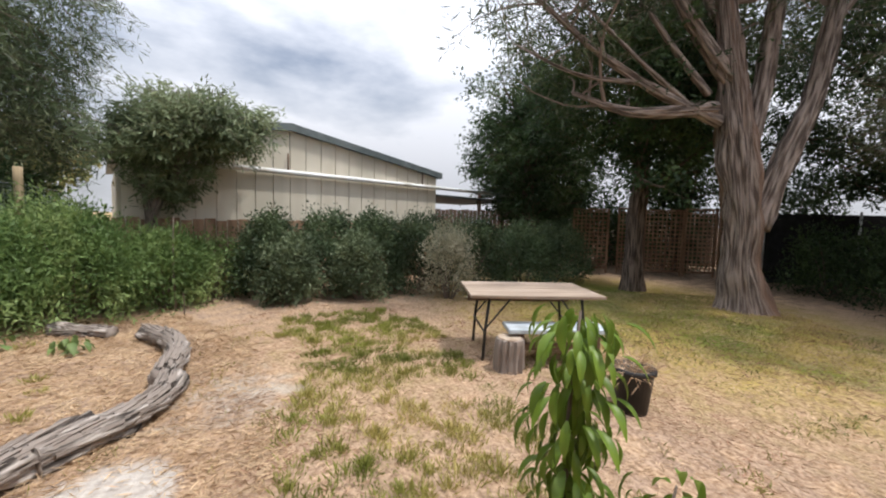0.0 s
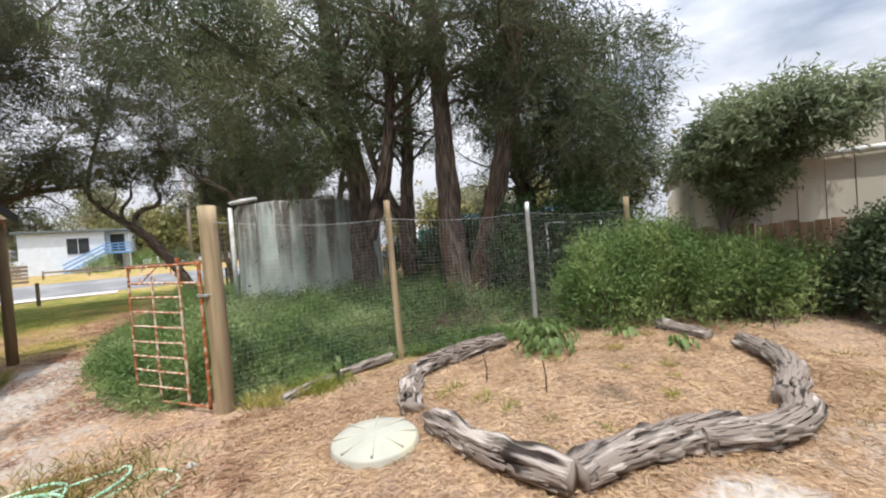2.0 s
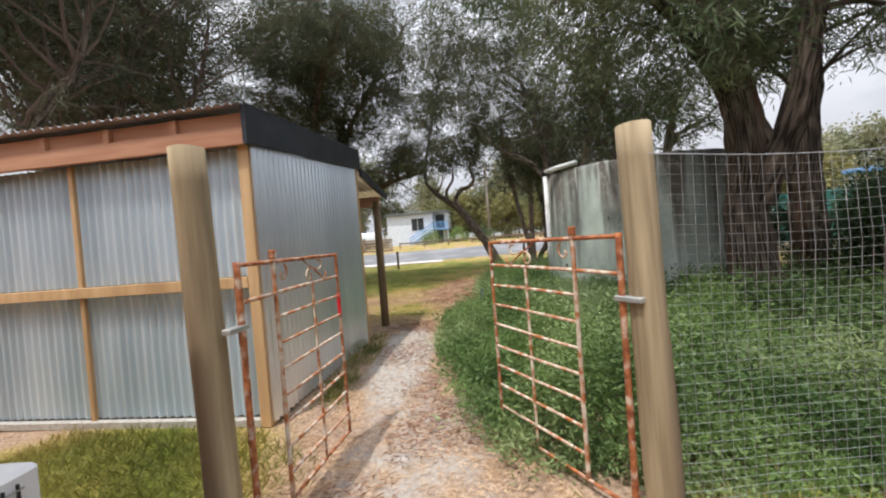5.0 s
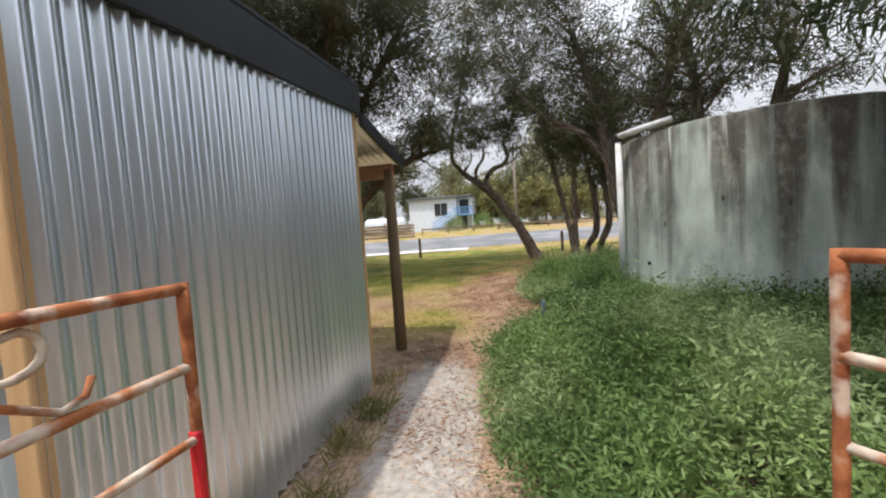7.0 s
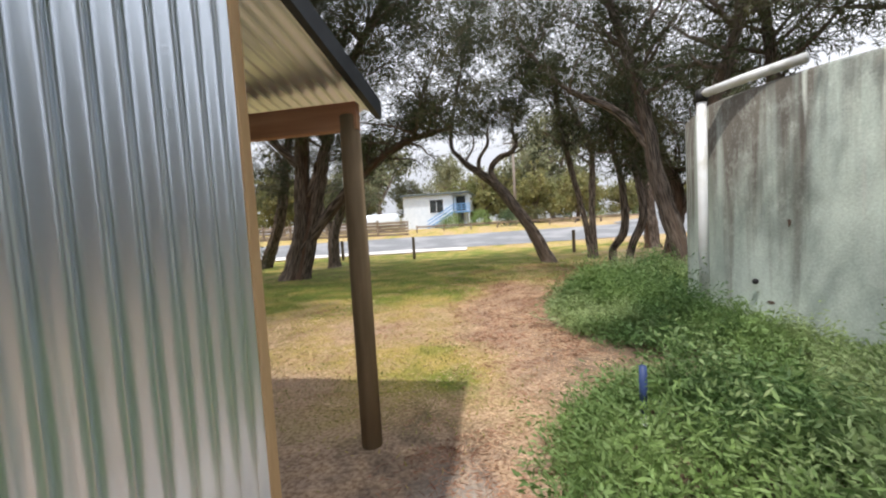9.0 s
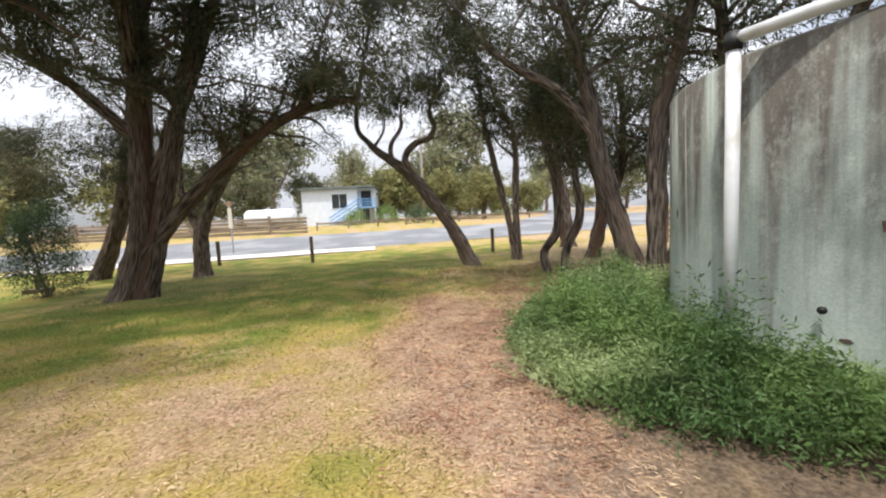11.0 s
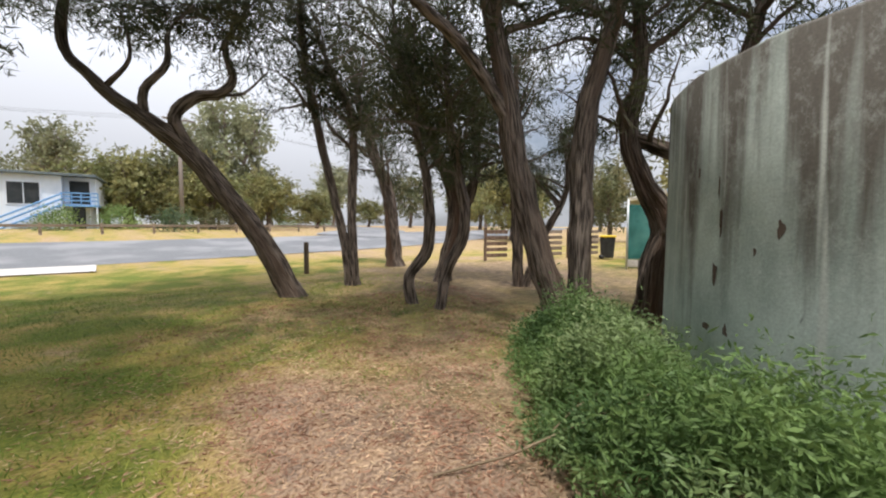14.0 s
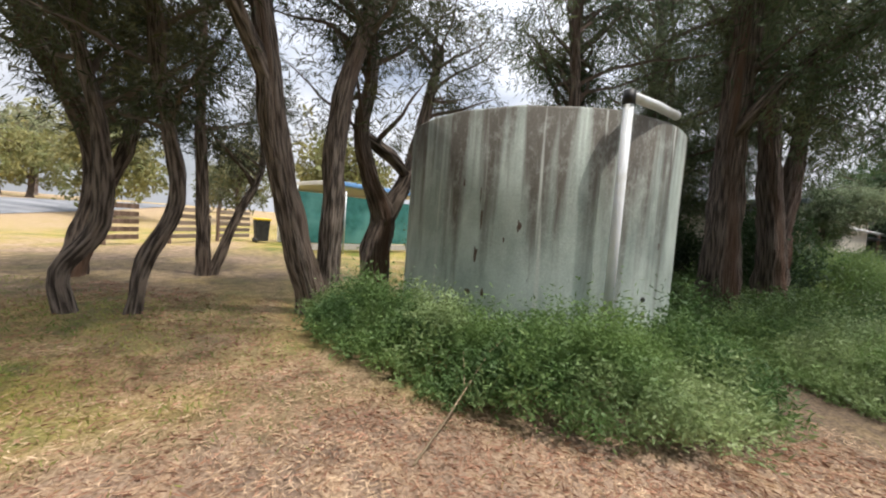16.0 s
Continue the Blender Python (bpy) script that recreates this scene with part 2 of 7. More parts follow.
RED = mat("red_plastic", (0.55, 0.02, 0.03), (0.65, 0.03, 0.04), 6, rough=0.45, bump=0)
BLUE_CAP = mat("blue_cap", (0.03, 0.05, 0.14), (0.05, 0.08, 0.20), 6, rough=0.5, bump=0)
ASPHALT = mat("asphalt", (0.13, 0.135, 0.145), (0.20, 0.205, 0.215), 30, rough=0.9, bump=0.3, c=(0.25, 0.25, 0.26), c_scale=0.4, c_amount=0.5)
CROSSOVER = mat("concrete_crossover", (0.52, 0.49, 0.46), (0.62, 0.59, 0.56), 12, rough=0.9, bump=0.2, c=(0.46, 0.42, 0.38), c_scale=1.0, c_amount=0.3)
BROWN_TIMBER = mat("brown_timber", (0.10, 0.065, 0.045), (0.20, 0.135, 0.10), 8, (1, 1, 0.1), 0.9, 0.3)


def tank_material():
    """Stained concrete: pale green-grey with dark runs from the rim."""
    m = bpy.data.materials.new("stained_concrete_tank")
    m.use_nodes = True
    n, l = m.node_tree.nodes, m.node_tree.links
    p = n["Principled BSDF"]
    tc = n.new("ShaderNodeTexCoord")

    def noise_of(scale, stretch, detail=6.0, rough=0.55):
        mp, nz = n.new("ShaderNodeMapping"), n.new("ShaderNodeTexNoise")
        mp.inputs["Scale"].default_value = stretch
        l.new(tc.outputs["Object"], mp.inputs["Vector"])
        l.new(mp.outputs["Vector"], nz.inputs["Vector"])
        nz.inputs["Scale"].default_value, nz.inputs["Detail"].default_value, nz.inputs["Roughness"].default_value = scale, detail, rough
        return nz.outputs["Fac"]

    def ramp(src, p0, p1, c0=(0, 0, 0, 1), c1=(1, 1, 1, 1)):
        r = n.new("ShaderNodeValToRGB")
        r.color_ramp.elements[0].position, r.color_ramp.elements[1].position = p0, p1
        r.color_ramp.elements[0].color, r.color_ramp.elements[1].color = c0, c1
        l.new(src, r.inputs["Fac"])
        return r.outputs["Color"]

    def mix(fac, a, b):
        x = n.new("ShaderNodeMix")
        x.data_type = "RGBA"
        l.new(fac, x.inputs["Factor"])
        for key, v in (("A", a), ("B", b)):
            if isinstance(v, tuple):
                x.inputs[key].default_value = v
            else:
                l.new(v, x.inputs[key])
        return x.outputs["Result"]

    base = ramp(noise_of(2.2, (1, 1, 0.5)), 0.35, 0.66, (0.36, 0.42, 0.38, 1), (0.62, 0.70, 0.64, 1))
    runs = noise_of(4.6, (1, 1, 0.05), 5)
    sep = n.new("ShaderNodeSeparateXYZ")
    l.new(tc.outputs["Object"], sep.inputs[0])
    hgt = n.new("ShaderNodeMapRange")
    hgt.inputs["From Min"].default_value, hgt.inputs["From Max"].default_value = 0.3, 2.5
    hgt.inputs["To Min"].default_value, hgt.inputs["To Max"].default_value = -0.15, 0.17
    l.new(sep.outputs["Z"], hgt.inputs["Value"])
    add = n.new("ShaderNodeMath")
    l.new(runs, add.inputs[0])
    l.new(hgt.outputs["Result"], add.inputs[1])
    dark = mix(ramp(add.outputs[0], 0.46, 0.66), base, (0.155, 0.14, 0.12, 1))
    pale = mix(ramp(noise_of(6.0, (1, 1, 0.04), 3), 0.63, 0.70), dark, (0.60, 0.63, 0.58, 1))
    spots = mix(ramp(noise_of(5.0, (1, 1, 0.45), 3), 0.735, 0.76), pale, (0.09, 0.09, 0.085, 1))
    patch = mix(ramp(noise_of(9.0, (1, 1, 0.6), 10, 0.82), 0.50, 0.64, (0, 0, 0, 1), (0.34, 0.34, 0.34, 1)), spots, (0.66, 0.72, 0.66, 1))
    grain = ramp(noise_of(55, (1, 1, 1), 5, 0.7), 0.32, 0.68, (0.80, 0.80, 0.80, 1), (1.08, 1.08, 1.08, 1))
    mul = n.new("ShaderNodeMix")
    mul.data_type, mul.blend_type = "RGBA", "MULTIPLY"
    mul.inputs["Factor"].default_value = 1.0
    l.new(patch, mul.inputs["A"])
    l.new(grain, mul.inputs["B"])
    l.new(mul.outputs["Result"], p.inputs["Base Color"])
    p.inputs["Roughness"].default_value = 0.9
    bp = n.new("ShaderNodeBump")
    bp.inputs["Strength"].default_value, bp.inputs["Distance"].default_value = 0.25, 0.008
    l.new(noise_of(40, (1, 1, 1), 5), bp.inputs["Height"])
    l.new(bp.outputs["Normal"], p.inputs["Normal"])
    return m


TANK_MAT = tank_material()


def ground_material():
    """Dry straw and soil, with lawn, pale sand, dark earth and tree-shade tone where the zone attribute says."""
    m = bpy.data.materials.new("yard_ground")
    m.use_nodes = True
    n, l = m.node_tree.nodes, m.node_tree.links
    p = n["Principled BSDF"]
    tc, at, sp = n.new("ShaderNodeTexCoord"), n.new("ShaderNodeAttribute"), n.new("ShaderNodeSeparateColor")
    at.attribute_name = "zone"
    l.new(at.outputs["Color"], sp.inputs["Color"])

    def nz(scale, detail=6):
        x = n.new("ShaderNodeTexNoise")
        x.inputs["Scale"].default_value, x.inputs["Detail"].default_value = scale, detail
        l.new(tc.outputs["Object"], x.inputs["Vector"])
        return x.outputs["Fac"]

    def ramp(src, p0, p1, c0, c1):
        r = n.new("ShaderNodeValToRGB")
        r.color_ramp.elements[0].position, r.color_ramp.elements[1].position = p0, p1
        r.color_ramp.elements[0].color, r.color_ramp.elements[1].color = (*c0, 1), (*c1, 1)
        l.new(src, r.inputs["Fac"])
        return r.outputs["Color"]

    def soft(src, noise_out, width=0.5):
        a, b = n.new("ShaderNodeMath"), n.new("ShaderNodeMapRange")
        a.operation = "ADD"
        l.new(src, a.inputs[0])
        l.new(noise_out, a.inputs[1])
        b.inputs["From Min"].default_value, b.inputs["From Max"].default_value = 1.0 - width / 2, 1.0 + width / 2
        l.new(a.outputs[0], b.inputs["Value"])
        return b.outputs["Result"]

    def mix(fac, a, b):
        x = n.new("ShaderNodeMix")
        x.data_type = "RGBA"
        l.new(fac, x.inputs["Factor"])
        l.new(a, x.inputs["A"])
        l.new(b, x.inputs["B"])
        return x.outputs["Result"]

    fine, mid, big = nz(38), nz(5), nz(1.3)
    straw = mix(ramp(mid, 0.35, 0.65, (0, 0, 0), (1, 1, 1)), ramp(fine, 0.32, 0.68, (0.26, 0.165, 0.10), (0.56, 0.405, 0.275)),
                ramp(fine, 0.32, 0.68, (0.19, 0.13, 0.095), (0.43, 0.315, 0.245)))
    thin = n.new("ShaderNodeMath")
    thin.operation = "MULTIPLY_ADD"
    thin.inputs[1].default_value = -0.55
    l.new(sp.outputs["Red"], thin.inputs[0])
    l.new(big, thin.inputs[2])
    # Yellow fades where lawn is dense: shade green is put into the colour.
    dry_and_sunlit = n.new("ShaderNodeMath")
    dry_and_sunlit.operation = "ADD"
    dry_and_sunlit.inputs[1].default_value = 0.4
    l.new(thin.outputs[0], dry_and_sunlit.inputs[0])
    grass = mix(ramp(dry_and_sunlit.outputs[0], 0.30, 0.56, (0, 0, 0), (1, 1, 1)), ramp(fine, 0.3, 0.7, (0.07, 0.10, 0.018), (0.21, 0.235, 0.045)),
                ramp(fine, 0.3, 0.7, (0.20, 0.155, 0.04), (0.50, 0.375, 0.125)))
    sand = ramp(nz(24), 0.3, 0.7, (0.33, 0.295, 0.265), (0.53, 0.49, 0.45))
    earth = ramp(fine, 0.3, 0.7, (0.07, 0.052, 0.038), (0.20, 0.145, 0.10))
    c = mix(soft(sp.outputs["Red"], mid, 0.6), straw, grass)
    c = mix(soft(sp.outputs["Green"], mid, 0.45), c, sand)
    c = mix(soft(sp.outputs["Blue"], mid, 0.6), c, earth)
    l.new(c, p.inputs["Base Color"])
    p.inputs["Roughness"].default_value = 0.95
    p.inputs["Specular IOR Level"].default_value = 0.15
    bp = n.new("ShaderNodeBump")
    bp.inputs["Strength"].default_value, bp.inputs["Distance"].default_value = 0.8, 0.02
    l.new(fine, bp.inputs["Height"])
    l.new(bp.outputs["Normal"], p.inputs["Normal"])
    return m


GROUND_MAT = ground_material()
# ---- building helpers ----
rng = np.random.default_rng(7)


def thing(name, at, label, category, group="", kind=""):
    e = new(name)
    e.matrix_world = at if isinstance(at, Matrix) else pose(*at)
    return tagged(e, label, category, group, kind)


def mesh_of(name, verts, faces, material, smooth=False):
    me = bpy.data.meshes.new(name)
    me.from_pydata([tuple(v) for v in verts], [], faces)
    me.materials.append(material)
    if smooth:
        me.polygons.foreach_set("use_smooth", [True] * len(me.polygons))
    me.update()
    return me


def put(name, me, parent=None, label="", m=None):
    ob = new(name, me)
    if parent is not None:
        ob.parent = parent
    if m is not None:
        ob.matrix_basis = m
    if label:
        tagged(ob, label)
    return ob


def part(name, bm, material, parent, label="", smooth=False, m=None):
    me = bpy.data.meshes.new(name)
    bm.to_mesh(me)
    bm.free()
    me.materials.append(material)
    if smooth:
        me.polygons.foreach_set("use_smooth", [True] * len(me.polygons))
    return put(name, me, parent, label, m)


def box_bm(x0, y0, z0, x1, y1, z1, bevel=0.004):
    bm = bmesh.new()
    bmesh.ops.create_cube(bm, size=1)
    bmesh.ops.transform(bm, matrix=Matrix.LocRotScale(((x0 + x1) / 2, (y0 + y1) / 2, (z0 + z1) / 2), None, (x1 - x0, y1 - y0, z1 - z0)), verts=bm.verts)
    if bevel:
        bmesh.ops.bevel(bm, geom=list(bm.edges), offset=min(bevel, 0.3 * min(x1 - x0, y1 - y0, z1 - z0)), segments=1, affect="EDGES")
    return bm


def cyl_bm(r0, r1, z0, z1, n=20, bevel=0.006, wobble=0.0):
    bm = bmesh.new()
    bmesh.ops.create_cone(bm, cap_ends=True, segments=n, radius1=r0, radius2=r1, depth=z1 - z0)
    bmesh.ops.translate(bm, vec=(0, 0, (z0 + z1) / 2), verts=bm.verts)
    if bevel:
        rim = [e for e in bm.edges if abs(e.verts[0].co.z - e.verts[1].co.z) < 1e-5]
        bmesh.ops.bevel(bm, geom=rim, offset=bevel, segments=2, affect="EDGES")
    return bm


def tube(points, radii, n=8, rough=0.0, ridges=0, twist=0.0, seed=0.0, cap=True, flare=0.0):
    """Verts and faces of a tapering tube along points; rough and ridges shape bark."""
    pts = [Vector(p) for p in points]
    verts, faces = [], []
    side = None
    for i, p in enumerate(pts):
        d = (pts[min(i + 1, len(pts) - 1)] - pts[max(i - 1, 0)]).normalized()
        if side is None:
            side = d.orthogonal().normalized()
        side = (side - d * side.dot(d)).normalized()
        up = d.cross(side)
        for k in range(n):
            a = 2 * math.pi * k / n
            r = radii[i]
            if ridges:
                q = math.sin(ridges * a + twist * i + 3.0 * noise.noise((seed + math.cos(a), math.sin(a), i * 0.16)))
                r *= 1 + 0.15 * q * abs(q) ** 0.3 * (0.6 + noise.noise((seed + 2 * math.cos(a), 2 * math.sin(a), i * 0.3))) + 0.10 * noise.noise((seed + 5 * math.cos(a), 5 * math.sin(a), i * 0.22))
            if rough:
                r *= 1 + rough * noise.noise((seed + 1.7 * math.cos(a), 1.7 * math.sin(a), 0.35 * i + seed))
            verts.append(p + (side * math.cos(a) + up * math.sin(a)) * r)
    m = len(pts)
    for i in range(m - 1):
        for k in range(n):
            a, b = i * n + k, i * n + (k + 1) % n
            faces.append((a, b, b + n, a + n))
    if cap:
        faces.append(tuple(range(n - 1, -1, -1)))
        faces.append(tuple((m - 1) * n + k for k in range(n)))
    return verts, faces


def bark_mesh(name, pts, rad, n, material, *shape):
    """A tube whose bark texture runs along it."""
    V, F = tube(pts, rad, n, *shape)
    me = mesh_of(name, V, F, material, True)
    uv = me.uv_layers.new(name="along")
    run, along = 0.0, [0.0]
    for a, b in zip(pts, pts[1:]):
        run += (Vector(b) - Vector(a)).length
        along.append(run)
    girth = 2 * math.pi * max(rad) * 0.8
    co = []
    for i in range(len(pts) - 1):
        for k in range(n):
            u0, u1 = girth * k / n, girth * (k + 1) / n
            co += [u0, along[i], u1, along[i], u1, along[i + 1], u0, along[i + 1]]
    co += [0.0, 0.0] * (len(me.loops) - len(co) // 2)
    uv.data.foreach_set("uv", co)
    return me


def joined(pieces):
    V, F = [], []
    for v, f in pieces:
        o = len(V)
        V.extend(v)
        F.extend(tuple(i + o for i in q) for q in f)
    return V, F


def smooth_line(pts, step):
    """Catmull-Rom through (x, y, z, r) rows."""
    p = [Vector(q) for q in pts]
    p = [p[0] * 2 - p[1]] + p + [p[-1] * 2 - p[-2]]
    out = []
    for i in range(1, len(p) - 2):
        k = max(2, int((p[i + 1].to_3d() - p[i].to_3d()).length / step))
        for j in range(k):
            t = j / k
            out.append(0.5 * ((2 * p[i]) + (p[i + 1] - p[i - 1]) * t + (2 * p[i - 1] - 5 * p[i] + 4 * p[i + 1] - p[i + 2]) * t * t
                              + (3 * p[i] - p[i - 1] - 3 * p[i + 1] + p[i + 2]) * t ** 3))
    out.append(p[-2])
    return out


def quads_mesh(name, P, D, S, length, width, material):
    """Many rhombic leaves: P base points, D directions, S sideways; one mesh."""
    n = len(P)
    D = D / np.linalg.norm(D, axis=1, keepdims=True)
    S = S - D * np.sum(S * D, axis=1, keepdims=True)
    S /= np.linalg.norm(S, axis=1, keepdims=True) + 1e-9
    L, W = length[:, None], width[:, None]
    V = np.empty((n, 4, 3))
    V[:, 0] = P
    V[:, 1] = P + D * L * 0.45 + S * W * 0.5
    V[:, 2] = P + D * L
    V[:, 3] = P + D * L * 0.45 - S * W * 0.5
    me = bpy.data.meshes.new(name)
    me.vertices.add(n * 4)
    me.vertices.foreach_set("co", V.reshape(-1))
    me.loops.add(n * 4)
    me.loops.foreach_set("vertex_index", np.arange(n * 4))
    me.polygons.add(n)
    me.polygons.foreach_set("loop_start", np.arange(n) * 4)
    me.materials.append(material)
    me.update(calc_edges=True)
    return me


def leaves_round(centres, spread, per, length, width, droop=0.2):
    """Leaf rows (points, directions, sideways, lengths, widths) in sprays about centres."""
    C = np.repeat(np.asarray(centres, float), per, axis=0)
    n = len(C)
    off = rng.normal(size=(n, 3)) * np.asarray(spread)
    D = rng.normal(size=(n, 3)) + off / (np.asarray(spread).mean() + 1e-6) * 0.5
    D[:, 2] -= droop
    return C + off, D, rng.normal(size=(n, 3)), length * rng.uniform(0.6, 1.3, n), width * rng.uniform(0.7, 1.3, n)


def sprays(segments, per, length, width, loose, hang):
    """Feathery sprays: leaves set along short twigs given as (start, vector)."""
    A = np.repeat(np.array([tuple(a) for a, _ in segments]), per, axis=0)
    E = np.repeat(np.array([tuple(e) for _, e in segments]), per, axis=0)
    n = len(A)
    t = rng.uniform(0.0, 1.0, (n, 1))
    off = np.clip(rng.normal(size=(n, 3)), -1.6, 1.6) * loose
    side = rng.normal(size=(n, 3))
    D = E / (np.linalg.norm(E, axis=1, keepdims=True) + 1e-9) * 0.7 + side * 0.75
    D[:, 2] -= 0.15 + hang * 0.6
    P = A + E * t + off
    P[:, 2] -= hang * 0.12 * t[:, 0]
    return P, D, rng.normal(size=(n, 3)), length * rng.uniform(0.5, 1.2, n), width * rng.uniform(0.6, 1.2, n)


# ---- ground ----


def gz(x, y):
    """Height of the ground: level yards, rising gently beyond the road."""
    z = 0.0
    if y > 25:
        z += 0.85 * min(1.0, (y - 25) / 11) + 0.015 * max(0.0, min(y - 36, 60))
    z += 0.05 * noise.noise((x * 0.35, y * 0.35, 0)) * min(1, max(0, 30 - abs(y)) / 6) * (0 if y > 24 else 1)
    bed = math.hypot((x - 4.0) / 1.9, (y + 0.6) / 1.15)
    if bed < 1:
        z += 0.10 * (1 - bed * bed)
    return z


def blob(x, y, cx, cy, rx, ry, soft=0.25):
    d = math.hypot((x - cx) / rx, (y - cy) / ry)
    return max(0.0, min(1.0, (1 + soft - d) / (2 * soft)))


def lawn(x, y):
    g = 0.0
    if y > 5.2:
        # Higher past y 8.8, so the ground takes its shaded green there.
        g = 0.60 + 0.24 * noise.noise((x * 0.4, y * 0.4, 3)) + 0.38 * max(0.0, min(1.0, (y - 8.8) / 2.4))
        if y > 22.5:
            g = 0.63
        if x > 8 and y > 15:
            g *= 0.7
    g = max(g, 0.95 * blob(x, y, -2.0, 1.75, 1.25, 0.95), 0.62 * blob(x, y, -0.05, 0.4, 0.8, 0.6, 0.5), 0.45 * blob(x, y, 1.2, -2.0, 0.6, 0.8, 0.5))
    g = max(g, 0.95 * blob(x, y, 5.6, -7.8, 3.6, 2.6, 0.5), 0.30 * blob(x, y, 4.5, -3.6, 2.3, 1.7, 0.6))
    g = max(g, 0.7 * blob(x, y, 3.0, 1.4, 1.5, 0.3, 0.4))
    g *= 1 - blob(x, y, 0.75, 9.0, 0.85, 2.5, 0.35)
    g *= 1 - 0.5 * blob(x, y, 2.2, 11.4, 1.2, 1.1, 0.6)
    g *= 1 - 0.45 * blob(x, y, 7.5, 15.0, 5.5, 5.0, 0.5)
    g *= 1 - 0.5 * blob(x, y, -2.6, 6.6, 1.0, 0.7, 0.5)
    if y > 5.2:
        g *= min(1.0, (y - 5.2) / 1.3)
        g += min(1.0, (y - 5.2) / 1.3) * (0.34 * noise.noise((x * 0.9, y * 0.9, 6)) + 0.22 * noise.noise((x * 2.6, y * 2.6, 1)))
    g = max(g, (0.62 + 0.5 * noise.noise((x * 1.1, y * 1.1, 9))) * blob(x, y, 3.0, 13.2, 2.4, 1.9, 0.5))
    return max(0.0, min(1.0, g))


def sandy(x, y):
    s = blob(x, y, 2.80, -2.12, 0.40, 0.30, 0.3)
    s = max(s, 0.95 * blob(x, y, -0.22, 4.0, 0.34, 1.5, 0.35), 0.55 * blob(x, y, 0.1, 1.9, 0.5, 1.2, 0.5), 0.5 * blob(x, y, 3.9, -2.5, 0.6, 0.5, 0.5))
    return s


# Dark bare earth, deepened under the trees to stand for their shade.
def earth_and_shade(x, y):
    s = max(0.75 * blob(x, y, 3.45, -1.05, 0.20, 0.17, 0.4), 0.5 * blob(x, y, 4.2, -0.7, 0.4, 0.25, 0.5))
    s = max(s, 0.5 * blob(x, y, 1.7, 13.6, 1.3, 1.0, 0.6), 0.46 * blob(x, y, 1.6, 10.4, 1.2, 1.6, 0.6), 0.50 * blob(x, y, 3.4, 12.6, 2.0, 2.2, 0.6), 0.62 * blob(x, y, 8.0, 14.5, 5, 4.5, 0.5), 0.42 * blob(x, y, 2.2, 16.5, 3.2, 2.2, 0.6))
    s = max(s, 0.95 * blob(x, y, 4.4, 5.6, 3.7, 4.6, 0.25), 0.6 * blob(x, y, 7.5, -13, 4, 2.5, 0.4), 0.55 * blob(x, y, -0.45, 5.6, 0.5, 0.7, 0.5), 0.5 * blob(x, y, -5, 15.5, 2.5, 2.5, 0.5))
    return s


def axis_steps(lo, hi, fine, far):
    a = list(np.arange(lo, hi + 1e-6, fine))
    d, s, left, right = fine, fine, lo, hi
    pre, post = [], []
    while right < far:
        d = min(d * 1.28, 250)
        left, right = left - d, right + d
        pre.append(left)
        post.append(right)
    return pre[::-1] + a + post


gx, gy = axis_steps(-7.5, 10.5, 0.14, 2200), axis_steps(-13.5, 19.0, 0.14, 2200)
g_verts = [(x, y, gz(x, y)) for y in gy for x in gx]
nx = len(gx)
g_faces = [(j * nx + i, j * nx + i + 1, (j + 1) * nx + i + 1, (j + 1) * nx + i) for j in range(len(gy) - 1) for i in range(nx - 1)]
g_me = mesh_of("ground", g_verts, g_faces, GROUND_MAT, True)
zone = g_me.color_attributes.new("zone", "FLOAT_COLOR", "POINT")
zone.data.foreach_set("color", np.array([(lawn(x, y), sandy(x, y), earth_and_shade(x, y), 1.0) for x, y, _ in g_verts]).reshape(-1))
tagged(put("ground", g_me), "dry straw-littered yard soil with patchy green lawn", "ground", kind="structure")


def strip(name, centre, half, lift, material, label, category):
    """A surface laid on the ground along a line of (x, y), half wide."""
    V, F = [], []
    c = smooth_line([(x, y, 0, half) for x, y in centre], 1.5)
    across = 7
    for i, p in enumerate(c):
        d = (c[min(i + 1, len(c) - 1)] - c[max(0, i - 1)]).to_3d().normalized()
        s = Vector((-d.y, d.x, 0))
        for k in range(across):
            q = p.to_3d() + s * half * (2 * k / (across - 1) - 1)
            V.append((q.x, q.y, gz(q.x, q.y) + lift))
    for i in range(len(c) - 1):
        for k in range(across - 1):
            a = i * across + k
            F.append((a, a + 1, a + across + 1, a + across))
    return tagged(put(name, mesh_of(name, V, F, material)), label, category, kind="structure")


strip("road", [(-70, 21.5), (-30, 26.0), (-8, 28.4), (4, 29.2), (18, 31.5), (45, 40), (90, 60)], 3.6, 0.03, ASPHALT, "grey asphalt street with worn edges", "road")
strip("side_road", [(14, 32.5), (22, 44), (30, 62), (42, 100)], 3.2, 0.06, ASPHALT, "pale asphalt side street branching off", "road")
strip("crossover", [(-0.2, 24.0), (-4, 24.0), (-9, 23.6), (-14, 23.0)], 1.15, 0.045, CROSSOVER, "pale concrete driveway crossover beside the street", "pavement")


# ---- wood and leaf ----


